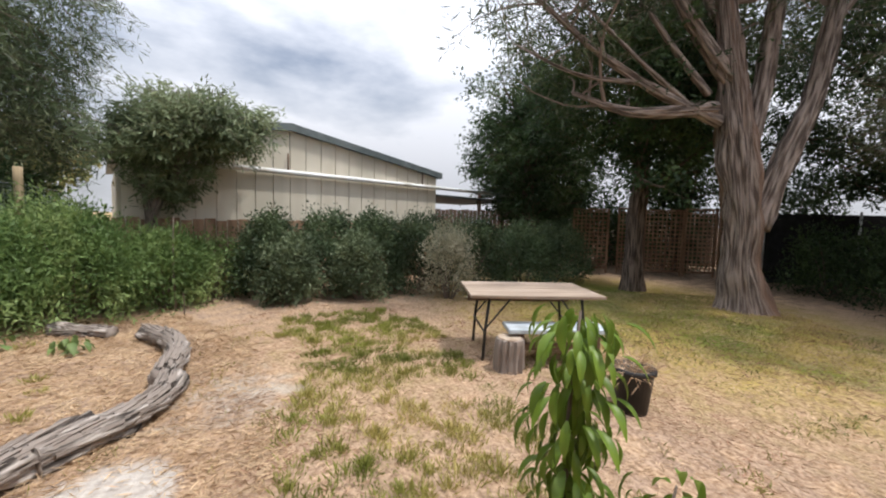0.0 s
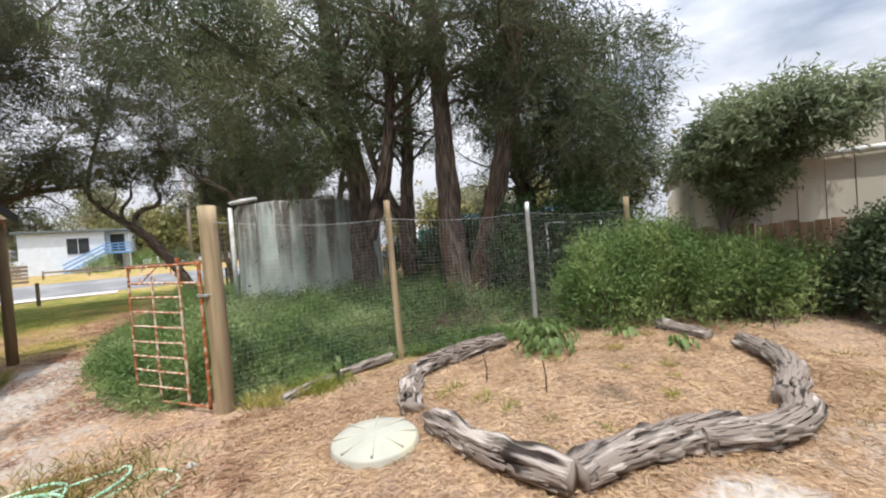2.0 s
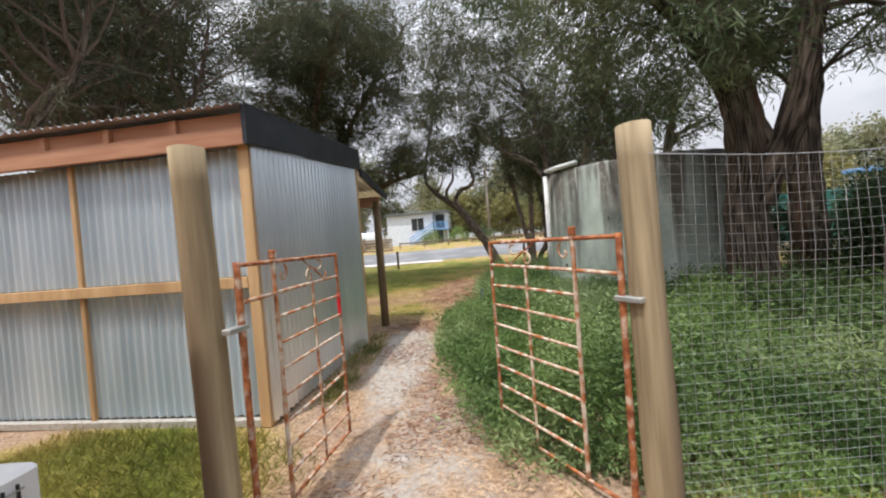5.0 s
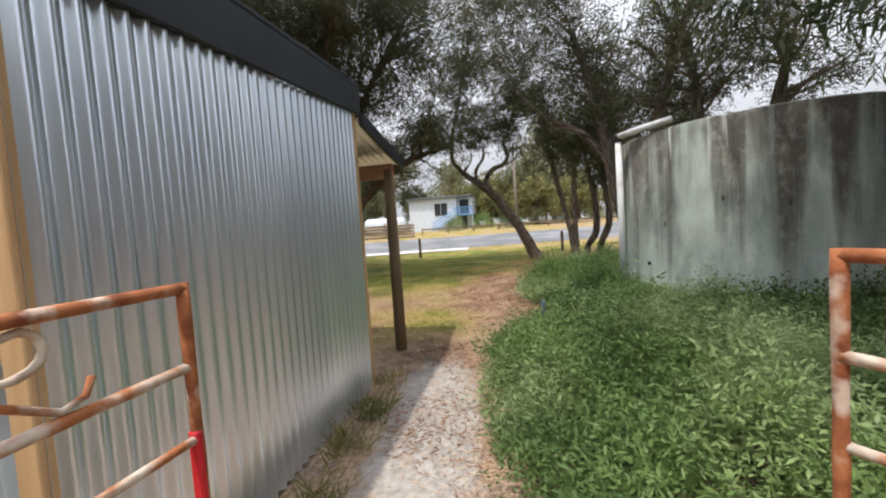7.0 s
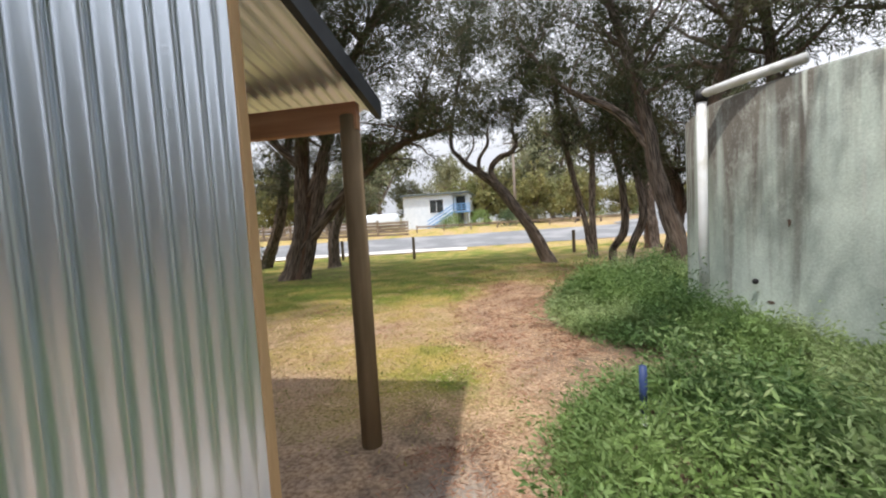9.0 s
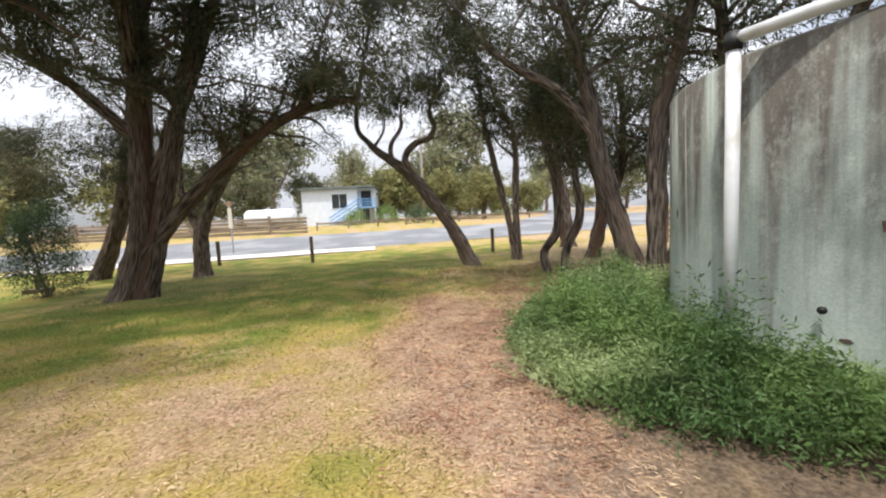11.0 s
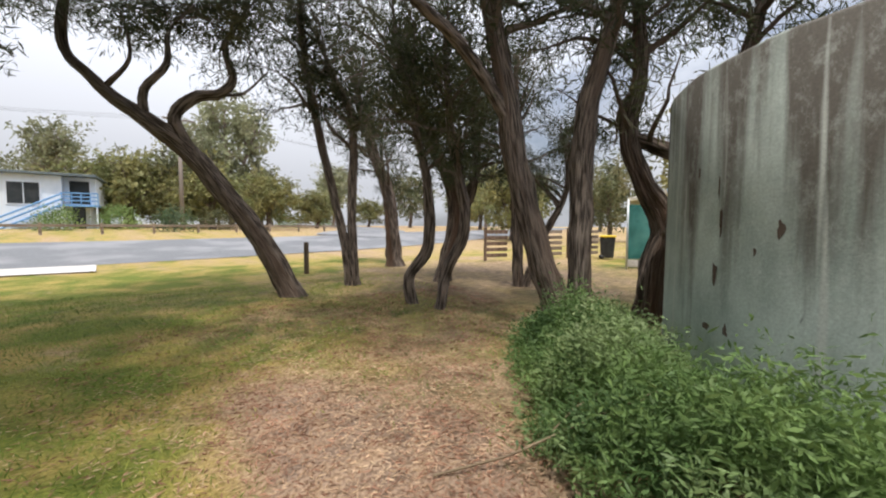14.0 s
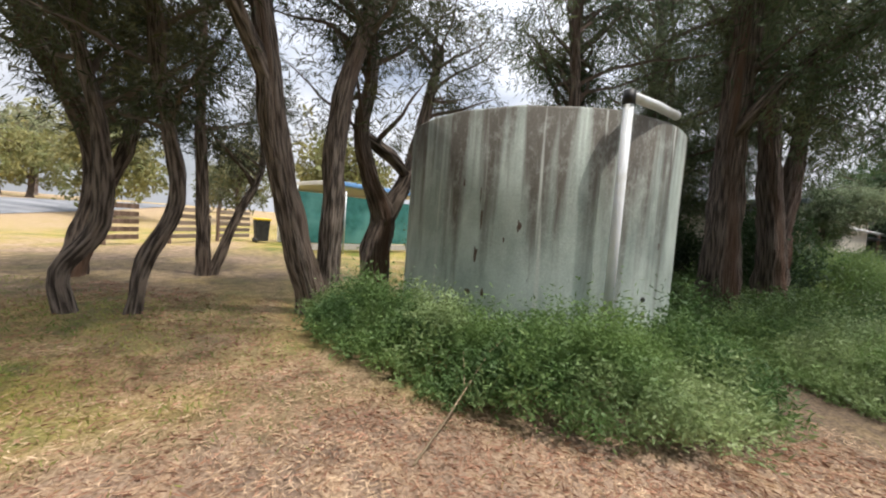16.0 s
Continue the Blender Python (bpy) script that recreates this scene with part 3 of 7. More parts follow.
def tree(name, at, limbs, label, bark, leaf, twigs=(), seed=1, leaf_len=0.19, leaf_wid=0.021, per=12, spray=0.21, n=28, ridges=8,
         branch_len=1.5, branches=7, start=0.45, category="tree", lift=0.35, hang=0.15, trunk_name="trunk", sub=3, group=""):
    """limbs: rows of (x, y, z, r) from the base at `at`, first the trunk; branches and leafy twigs grow from their upper parts."""
    r = random.Random(seed)
    base = thing(name, (at[0], at[1], gz(*at)), label, category, group)
    wood, tips, trunk_done = [], [], False
    for li, limb in enumerate(limbs):
        line = smooth_line(limb, 0.12)
        pts, rad = [q.to_3d() for q in line], [max(q.w, 0.012) for q in line]
        if limb[0][2] <= 0.05:
            pts = [pts[0] + Vector((0, 0, -0.12))] + pts
            rad = [rad[0] * 1.35] + rad
            for i in range(min(4, len(rad))):
                rad[i] *= 1 + 0.10 * (3 - i)
        thick = rad[0] > 0.07
        me = bark_mesh(trunk_name, pts, rad, n if thick else 8, bark, 0.22, ridges if thick else 0, 0.12, seed + li * 3.1)
        put(trunk_name if limb[0][2] <= 0.05 else "limb", me, base)
        count = max(2, int(branches * len(pts) * 0.12 * 1.25 / 3.0)) if branches else 0
        for b in range(count):
            i = int(len(pts) * (start + (1 - start) * (b + r.random()) / count))
            i = min(i, len(pts) - 1)
            d = Vector((r.uniform(-1, 1), r.uniform(-1, 1), r.uniform(-0.2, 0.9) + lift)).normalized()
            ln = branch_len * r.uniform(0.55, 1.25)
            p, q = pts[i].copy(), []
            rr = min(rad[i] * 0.55, 0.05)
            for k in range(8):
                q.append((p.copy(), max(0.005, rr * (1 - k / 8.5))))
                d = (d + Vector((r.uniform(-1, 1), r.uniform(-1, 1), r.uniform(-0.8, 0.8) - hang * 0.4)) * 0.30).normalized()
                p = p + d * ln / 7
            wood.append(tube([a for a, _ in q], [c for _, c in q], 4, cap=False))
            for k in range(2, 8):
                for _ in range(sub):
                    e = Vector((r.uniform(-1, 1), r.uniform(-1, 1), r.uniform(-0.5, 0.8) - hang)).normalized() * r.uniform(0.25, 0.6) * min(1.0, branch_len)
                    a = q[k][0]
                    if _ < 1:
                        wood.append(tube([a, a + e], [0.006, 0.002], 3, cap=False))
                    tips.append((a + e * 0.25, e * 1.05))
    for c, rad3, k in twigs:
        q = rng.normal(size=(k, 3))
        q /= np.linalg.norm(q, axis=1, keepdims=True)
        q *= rng.uniform(0.35, 1.0, (k, 1)) ** 0.5
        for a, b, d in q:
            start_at = Vector(c) + Vector((a * rad3[0], b * rad3[1], d * rad3[2]))
            way = Vector((a + r.uniform(-0.7, 0.7), b + r.uniform(-0.7, 0.7), r.uniform(-0.6, 0.5) - hang)).normalized() * r.uniform(0.35, 0.7)
            tips.append((start_at, way))
            tips.append((start_at, Vector((way.y, -way.x, way.z * 0.5 - 0.1))))
            if n > 8:
                wood.append(tube([start_at - way * 0.4, start_at + way], [0.006, 0.002], 3, cap=False))
    if wood:
        v, f = joined(wood)
        tagged(put("branchwork", mesh_of("branchwork", v, f, bark), base), kind="stuff")
    if tips and per:
        rows5 = sprays(tips, int(per * 1.5), leaf_len, leaf_wid, spray * 0.28, hang)
        put("crown", quads_mesh("crown", *rows5, leaf), base)
    return base


def shrub(name, at, size, label, leaf, clumps=60, per=70, leaf_len=0.05, leaf_wid=0.02, seed=3, spread=0.13, flat=0.0, category="shrub", group="", up=0.2, stems=9):
    """A bush filling an uneven half-dome of half-widths and height `size`, on a few stems."""
    r = random.Random(seed)
    base = thing(name, (at[0], at[1], gz(*at)), label, category, group)
    C, W = [], []
    for k in range(clumps):
        a, e = r.uniform(0, 2 * math.pi), r.random()
        h = e ** 0.8
        rad = (math.sqrt(max(0, 1 - h * h)) * (1 - flat) + flat) * (0.72 + 0.36 * noise.noise((seed + math.cos(a) * 1.3, math.sin(a) * 1.3, h * 2))) * r.uniform(0.6, 1.0) ** 0.5
        C.append((size[0] * rad * math.cos(a), size[1] * rad * math.sin(a), 0.08 + size[2] * h * (0.86 + 0.25 * noise.noise((seed, a, 0)))))
    for k in range(stems):
        c = Vector(C[r.randrange(len(C))])
        W.append(tube([(c.x * 0.15, c.y * 0.15, -0.05), (c.x * 0.5, c.y * 0.5, c.z * 0.55), c], [0.02, 0.013, 0.004], 5, cap=False))
    v, f = joined(W)
    tagged(put("stem_growth", mesh_of("stem_growth", v, f, BARK_GREY), base), kind="stuff")
    rows5 = leaves_round(C, (spread, spread, spread), per, leaf_len, leaf_wid, -up)
    rows5[0][:, 2] = np.maximum(rows5[0][:, 2], 0.01)
    put("foliage", quads_mesh("foliage", *rows5, leaf), base)
    return base


# trees of the front yard
TEATREE = dict(bark=BARK_GREY, leaf=LEAF_TEATREE)
tree("tea_tree", (-5.35, 14.3), [
    [(0, 0, 0, 0.30), (0.45, -0.1, 1.5, 0.24), (0.65, -0.15, 3.8, 0.19), (0.95, -0.2, 6.4, 0.13), (1.1, -0.1, 10.6, 0.05)],
    [(0.35, -0.1, 0, 0.21), (0.75, -0.15, 1.4, 0.17), (1.25, -0.3, 3.0, 0.14), (1.6, -0.3, 4.6, 0.10), (2.2, -0.2, 7.0, 0.05)],
    [(0.15, -0.05, 0.5, 0.20), (1.1, -0.2, 1.65, 0.15), (2.35, -0.4, 2.8, 0.12), (3.6, -0.6, 3.6, 0.09), (5.0, -0.85, 3.9, 0.05)],
    [(0.75, -0.1, 2.4, 0.15), (1.7, -0.3, 4.4, 0.12), (2.5, -0.4, 6.2, 0.10), (4.6, 0.2, 9.8, 0.05)],
    [(0.6, -0.1, 3.2, 0.12), (-0.9, 0.3, 4.6, 0.09), (-2.2, 0.5, 5.4, 0.05)],
    [(0.66, -0.15, 3.9, 0.13), (1.3, -1.6, 5.6, 0.10), (2.4, -3.3, 6.9, 0.07), (3.4, -4.6, 7.6, 0.04)]],
    "twisted tea tree with furrowed grey-brown bark over the lawn", twigs=[((2.4, -3.6, 7.4), (2.6, 2.0, 0.9), 420), ((1.6, -2.0, 7.9), (2.4, 1.8, 0.9), 300), ((2.2, -0.4, 7.6), (2.7, 2.2, 2.1), 330), ((4.6, -0.6, 5.7), (2.2, 1.8, 1.2), 210), ((-0.8, 0.2, 7.8), (2.4, 2.0, 2.0), 240), ((5.4, 0.6, 8.0), (2.2, 2.0, 1.8), 200), ((1.2, -0.1, 10.2), (3.2, 2.6, 1.6), 230), ((4.8, 0.4, 10.0), (2.4, 2.2, 1.5), 170)], seed=11, branches=11, branch_len=1.9, per=13, spray=0.24, bark=BARK_DARK, leaf=LEAF_TEATREE)
tree("tea_tree", (-8.6, 18.6), [[(0, 0, 0, 0.24), (0.9, -0.15, 2, 0.19), (1.5, -0.2, 4.9, 0.15), (1.9, -0.3, 7.3, 0.08)]],
     "leaning dark tea tree near the street", twigs=[((1.8, -0.3, 7.6), (2.6, 2.4, 1.8), 260), ((0.2, -0.8, 3.6), (1.9, 1.2, 1.1), 240)], seed=12, branches=10, branch_len=1.8, bark=BARK_DARK, leaf=LEAF_TEATREE)
tree("tea_tree", (-5.2, 17.4), [[(0, 0, 0, 0.22), (0.15, 0, 1.5, 0.16), (1.0, -0.1, 3.0, 0.10), (1.6, -0.2, 3.8, 0.06)], [(0.1, 0, 1.1, 0.12), (-0.4, 0.1, 2.6, 0.09), (-0.2, 0.2, 4.5, 0.05)]],
     "stout hollow-based tea tree with peeling bark", seed=13, branches=6, branch_len=1.3, **TEATREE)
tree("tea_tree", (-7.6, 11.6), [[(0, 0, 0, 0.28), (0.2, 0, 2.0, 0.22), (0.6, 0, 3.6, 0.17), (1.9, -0.2, 4.3, 0.12), (3.6, -0.4, 4.7, 0.05)], [(0.3, 0, 2.6, 0.16), (-0.4, 0.2, 4.4, 0.11), (-0.6, 0.3, 6.4, 0.08), (0.2, 0.2, 9.8, 0.04)]],
     "dark tea tree with a bough spreading low", twigs=[((0.2, 0.2, 7.2), (2.6, 2.4, 1.8), 240), ((0.3, 0.2, 9.8), (3.0, 2.6, 1.5), 200), ((2.4, 0.2, 5.6), (2.0, 1.6, 0.8), 130)], seed=14, branches=11, branch_len=1.9, bark=BARK_DARK, leaf=LEAF_TEATREE)
tree("tea_tree", (2.47, 15.65), [
    [(0, 0, 0, 0.20), (-0.55, 0.15, 1.15, 0.175), (-1.45, 0.5, 2.5, 0.155), (-2.0, 0.7, 3.0, 0.13), (-2.65, 1.0, 3.6, 0.08), (-2.95, 1.2, 4.6, 0.06), (-2.0, 1.0, 8.6, 0.03)],
    [(-1.45, 0.5, 2.5, 0.11), (-1.68, 0.55, 3.1, 0.095), (-1.35, 0.45, 3.5, 0.085), (-1.1, 0.35, 3.55, 0.075), (-0.85, 0.28, 3.85, 0.065), (-0.95, 0.3, 4.4, 0.045), (-0.55, 0.2, 5.2, 0.02)],
    [(-2.05, 0.72, 3.05, 0.075), (-2.05, 0.7, 3.5, 0.06), (-1.75, 0.6, 3.95, 0.05), (-1.7, 0.6, 4.5, 0.03), (-1.35, 0.5, 5.0, 0.015)],
    [(-2.5, 0.95, 3.5, 0.045), (-2.2, 0.9, 4.0, 0.03), (-2.25, 0.9, 4.6, 0.015)],
    [(-1.1, 0.35, 3.55, 0.035), (-0.7, 0.3, 3.65, 0.025), (-0.3, 0.2, 4.1, 0.012)]],
    "slender tea tree leaning far over with forked bare limbs", twigs=[((-2.7, 0.8, 5.1), (2.2, 1.5, 0.7), 250), ((-1.4, 0.8, 8.6), (2.4, 2.0, 1.5), 190)], seed=15, branches=8, branch_len=1.3, start=0.72, per=12, spray=0.2, **TEATREE)
tree("tea_tree", (3.95, 16.12), [[(0, 0, 0, 0.11), (-0.15, 0.05, 1.15, 0.09), (-0.5, 0.2, 2.9, 0.085), (-0.75, 0.35, 4.4, 0.07), (-0.9, 0.4, 6.3, 0.04)],
                                [(0.07, -0.05, 0, 0.11), (0.05, 0, 1.45, 0.095), (0.08, -0.03, 3.5, 0.085), (-0.15, 0.05, 4.2, 0.07), (-0.6, 0.3, 5.4, 0.04)]],
     "thin twin-stemmed tea tree on the lawn", twigs=[((-0.8, 0.3, 7.3), (2.1, 1.9, 1.6), 220)], seed=16, branches=8, branch_len=1.5, start=0.55, **TEATREE)
tree("tea_tree", (3.82, 13.0), [[(0, 0, 0, 0.075), (0.07, -0.08, 0.6, 0.085), (0.26, -0.3, 1.3, 0.09), (0.2, -0.22, 2.15, 0.075), (0.1, -0.1, 3.0, 0.06), (0.05, -0.05, 4.4, 0.04)]],
     "small crooked tea tree with pale bark", seed=17, branches=9, branch_len=1.2, start=0.5, ridges=5, **TEATREE)
tree("tea_tree", (3.75, 13.62), [[(0, 0, 0, 0.085), (-0.03, 0.04, 0.47, 0.09), (0.17, -0.2, 1.0, 0.10), (0.17, -0.2, 1.95, 0.08), (0.05, -0.05, 2.9, 0.06), (-0.2, 0.2, 4.6, 0.04)]],
     "small crooked tea tree with pale bark", seed=18, branches=9, branch_len=1.3, start=0.5, ridges=5, **TEATREE)
tree("tea_tree", (5.9, 15.2), [[(0, 0, 0, 0.19), (0.2, -0.2, 1.3, 0.16), (0.15, -0.15, 2.3, 0.15), (-0.25, 0.3, 3.6, 0.13), (-0.8, 0.8, 5.8, 0.07)],
                               [(0.15, -0.1, 0.9, 0.12), (0.6, -0.5, 2.5, 0.10), (0.8, -0.3, 4.8, 0.06)]],
     "dark tea tree with dense drooping canopy", seed=19, branches=15, branch_len=1.9, start=0.36, per=13, bark=BARK_DARK, leaf=LEAF_TEATREE)
tree("tea_tree", (7.25, 19.0), [[(0, 0, 0, 0.27), (-0.05, 0.1, 1.25, 0.22), (-0.15, 0.2, 2.5, 0.20), (-0.5, 0.6, 4.0, 0.16), (-0.9, 1.1, 6.4, 0.08)]],
     "dark tea tree with dense drooping canopy", seed=20, branches=15, branch_len=2.2, start=0.36, per=13, bark=BARK_DARK, leaf=LEAF_TEATREE)
tree("tea_tree", (6.8, 13.6), [[(0, 0, 0, 0.12), (-0.05, 0.05, 1.5, 0.10), (-0.1, 0.1, 3.0, 0.085), (0.1, 0.2, 5.2, 0.05)], [(0.1, -0.1, 0, 0.09), (0.35, -0.4, 1.1, 0.08), (0.8, -0.7, 2.2, 0.065), (0.9, -0.6, 3.4, 0.04)]],
     "spindly forked tea tree under the canopy", seed=21, branches=8, branch_len=1.3, start=0.5, bark=BARK_DARK, leaf=LEAF_TEATREE)
# The last twig cluster is unseen, added overhead to shade the ground.
tree("tea_tree", (4.35, 11.05), [[(-0.05, 0.05, 0, 0.19), (-0.3, 0.3, 1.1, 0.16), (-0.5, 0.5, 2.2, 0.145), (-0.6, 0.6, 3.1, 0.13), (-0.85, 0.85, 4.7, 0.10), (-1.2, 1.2, 6.4, 0.06)],
                                [(0.1, -0.1, 0, 0.15), (0.1, -0.1, 1.3, 0.14), (0.12, -0.12, 2.6, 0.14), (0.22, -0.25, 3.4, 0.12), (0.5, -0.6, 4.9, 0.08), (0.9, -0.9, 6.5, 0.05)],
                                [(-0.55, 0.55, 2.7, 0.09), (-1.1, 0.9, 3.6, 0.075), (-2.1, 1.2, 4.3, 0.05), (-3.0, 1.4, 5.4, 0.03)]],
     "forked tea tree with deeply furrowed bark beside the tank", twigs=[((-1.8, 1.6, 7.0), (2.2, 2.0, 1.3), 170), ((-2.5, -0.4, 7.4), (1.9, 1.7, 0.9), 300)], seed=22, branches=9, branch_len=1.6, start=0.58, **TEATREE)
tree("tea_tree", (5.55, 10.4), [[(0, 0, 0, 0.24), (0.1, -0.05, 0.8, 0.24), (0.15, -0.1, 1.35, 0.20), (-0.1, 0.15, 2.0, 0.14), (-0.25, 0.3, 2.7, 0.12), (-0.15, 0.2, 3.6, 0.10), (-0.3, 0.3, 5.4, 0.06)],
                               [(0.12, -0.08, 1.2, 0.17), (0.5, -0.5, 2.1, 0.13), (0.7, -0.7, 3.0, 0.11), (0.9, -1.0, 4.6, 0.06)],
                               [(0.5, -0.5, 2.1, 0.09), (0.1, -0.2, 2.35, 0.10), (-0.25, 0.25, 2.6, 0.08)]],
     "dark reddish tea tree with looping limbs behind the tank", twigs=[((0.3, -0.2, 4.8), (1.5, 1.3, 0.8), 90)], seed=23, branches=8, branch_len=1.5, start=0.6, bark=BARK_DARK, leaf=LEAF_TEATREE)
# tall trees between the yards
tree("paperbark_tree", (4.55, 4.75), [[(0, 0, 0, 0.32), (-0.05, 0.1, 1.2, 0.25), (0.0, 0.1, 2.6, 0.21), (-0.25, 0.3, 4.6, 0.17), (-0.4, 0.4, 7.6, 0.09)],
                                    [(0.05, 0.0, 1.5, 0.16), (0.5, -0.3, 3.2, 0.13), (0.8, -0.4, 6.2, 0.07)],
                                    [(-0.1, 0.2, 3.0, 0.10), (-0.9, -0.1, 3.9, 0.075), (-1.8, -0.6, 4.3, 0.05), (-3.0, -1.4, 4.5, 0.025)]],
     "tall tree with shaggy red-brown bark behind the fence", BARK_DARK, LEAF_OLIVE, twigs=[((-1.7, 0.7, 5.2), (1.6, 1.3, 0.9), 90), ((-0.8, -0.4, 5.4), (1.8, 1.4, 1.2), 170), ((-1.6, -0.6, 3.6), (1.3, 0.9, 1.0), 230), ((-3.2, -1.6, 4.5), (1.0, 1.1, 0.8), 170)], seed=31, branches=9, branch_len=1.9, start=0.5, per=11, spray=0.26, hang=0.35)
tree("paperbark_tree", (5.45, 2.75), [[(0, 0, 0, 0.30), (-0.05, 0.15, 1.2, 0.22), (0.05, 0.3, 2.8, 0.18), (0.15, 0.5, 5.0, 0.14), (0.2, 0.7, 7.8, 0.07)],
                                     [(0.15, -0.2, 0, 0.26), (0.3, -0.4, 1.3, 0.19), (0.5, -0.8, 3.0, 0.15), (0.7, -1.2, 5.4, 0.10), (0.8, -1.4, 7.4, 0.05)]],
     "tall twin-trunked tree with stringy dark bark behind the fence", BARK_DARK, LEAF_OLIVE, twigs=[((0.6, -0.8, 5.2), (1.7, 1.5, 1.3), 260), ((1.2, -1.4, 3.6), (1.2, 1.0, 1.0), 130)], seed=32, branches=10, branch_len=2.0, start=0.5, per=11, spray=0.26, hang=0.35)
tree("paperbark_tree", (8.2, 3.4), [[(0, 0, 0, 0.30), (0.1, 0, 2.0, 0.22), (0.0, 0.2, 5.0, 0.15), (0.1, 0.3, 8.2, 0.07)]],
     "bushy olive-leaved tree by the boundary", BARK_DARK, LEAF_OLIVE, twigs=[((0.3, -0.6, 4.6), (1.9, 1.8, 1.9), 420), ((0.6, -1.6, 3.2), (1.4, 1.2, 1.2), 240), ((0.8, -1.9, 4.8), (1.4, 1.2, 1.2), 240), ((1.6, -1.4, 2.7), (1.2, 1.0, 1.0), 200)], seed=33, branches=20, branch_len=2.3, start=0.25, per=13, spray=0.28, hang=0.3)
tree("paperbark_tree", (6.6, 6.2), [[(0, 0, 0, 0.26), (0.1, 0.1, 2.2, 0.20), (0.4, 0.2, 4.6, 0.15), (0.7, 0.3, 7.5, 0.07)], [(0.1, 0.1, 1.6, 0.13), (-0.5, 0.6, 3.6, 0.10), (-0.9, 1.0, 6.0, 0.05)]],
     "dark-trunked tree behind the tank", BARK_DARK, LEAF_OLIVE, twigs=[((0.3, 0.3, 5.9), (2.2, 2.2, 1.1), 130)], seed=34, branches=9, branch_len=2.0, start=0.45, per=13, spray=0.26, hang=0.3)
# trees left of the shed
for k, (x, y, hgt) in enumerate(((-7.4, 7.6, 9.8), (-7.2, 4.6, 8.4), (-9.8, 9.4, 10.0))):
    tree("tea_tree", (x, y), [[(0, 0, 0, 0.22), (0.2, 0.2, hgt * 0.3, 0.17), (0.5, 0.1, hgt * 0.6, 0.12), (0.9, 0.3, hgt, 0.05)],
                              [(0.15, 0.1, hgt * 0.2, 0.12), (-0.8, 0.3, hgt * 0.5, 0.09), (-1.4, 0.5, hgt * 0.85, 0.05)],
                              [(0.3, 0.2, hgt * 0.35, 0.10), (1.5, -0.3, hgt * 0.55, 0.08), (2.6, -0.6, hgt * 0.75, 0.04)],
                              [(0.2, 0.15, hgt * 0.28, 0.10), (1.2, 0.4, hgt * 0.36, 0.08), (2.3, 0.5, hgt * 0.52, 0.05), (2.9, 0.3, hgt * 0.68, 0.02)],
                              [(0.4, 0.1, hgt * 0.5, 0.08), (0.1, -0.9, hgt * 0.62, 0.06), (0.4, -1.6, hgt * 0.8, 0.025)],
                              [(1.2, -0.2, hgt * 0.5, 0.06), (1.3, 0.5, hgt * 0.68, 0.04), (1.9, 0.7, hgt * 0.86, 0.02)]],
         "tea tree with many dark branches behind the shed", seed=40 + k, branches=15, branch_len=2.0, start=0.36, per=6, spray=0.24, bark=BARK_DARK, leaf=LEAF_TEATREE)
# back yard trees
# High first and last twig clusters are added, off view, to shade the lawn.
tree("paperbark_tree", (4.85, -9.5), [[(0, 0, 0, 0.34), (0.05, 0.1, 0.7, 0.27), (0.05, 0.12, 1.4, 0.24), (0.1, 0.3, 2.5, 0.25), (0.15, 0.5, 3.7, 0.17), (0.25, 0.8, 5.6, 0.10)],
                                     [(0.0, -0.1, 1.3, 0.18), (-0.12, -0.45, 2.4, 0.15), (-0.22, -0.8, 3.3, 0.13), (-0.3, -1.0, 4.6, 0.10), (-0.4, -1.2, 6.4, 0.07)],
                                     [(0.1, 0.2, 2.2, 0.14), (0.05, -0.05, 3.4, 0.12), (0.0, -0.2, 5.2, 0.10), (0.0, -0.3, 7.0, 0.05)],
                                     [(0.2, 0.6, 2.9, 0.09), (0.45, 1.6, 3.3, 0.07), (0.75, 2.6, 3.9, 0.045), (1.0, 3.5, 4.6, 0.03)],
                                     [(0.2, 0.7, 3.1, 0.10), (0.6, 1.9, 3.0, 0.07), (1.0, 2.7, 3.3, 0.03)],
                                     [(0.15, 0.5, 3.5, 0.12), (0.4, 1.3, 4.6, 0.08), (0.6, 2.0, 5.8, 0.04)],
                                     [(0.3, 1.1, 3.1, 0.05), (0.5, 1.9, 3.7, 0.035), (0.7, 2.9, 4.5, 0.02), (0.9, 3.6, 5.3, 0.01)],
                                     [(0.25, 0.8, 3.3, 0.06), (0.45, 1.5, 4.1, 0.045), (0.6, 2.2, 5.0, 0.025), (0.8, 2.5, 6.0, 0.012)],
                                     [(0.5, 1.8, 3.4, 0.04), (0.8, 2.8, 3.5, 0.028), (1.1, 3.7, 3.9, 0.012)],
                                     [(0.2, 0.4, 3.9, 0.07), (0.4, 0.9, 5.0, 0.05), (0.6, 1.0, 6.4, 0.02)]],
     "massive gnarled tree with pale shaggy fluted bark", BARK_PALE, LEAF_OLIVE, twigs=[((0.2, 0.2, 7.6), (3.4, 3.2, 1.2), 420), ((1.4, -2.0, 5.4), (2.0, 1.6, 1.1), 160), ((-1.7, -1.6, 3.3), (1.2, 1.2, 1.3), 260), ((-2.0, -1.8, 7.2), (2.6, 2.4, 1.1), 420)], seed=51, n=44, ridges=11, branches=7, branch_len=1.7, start=0.6, per=9, spray=0.28)
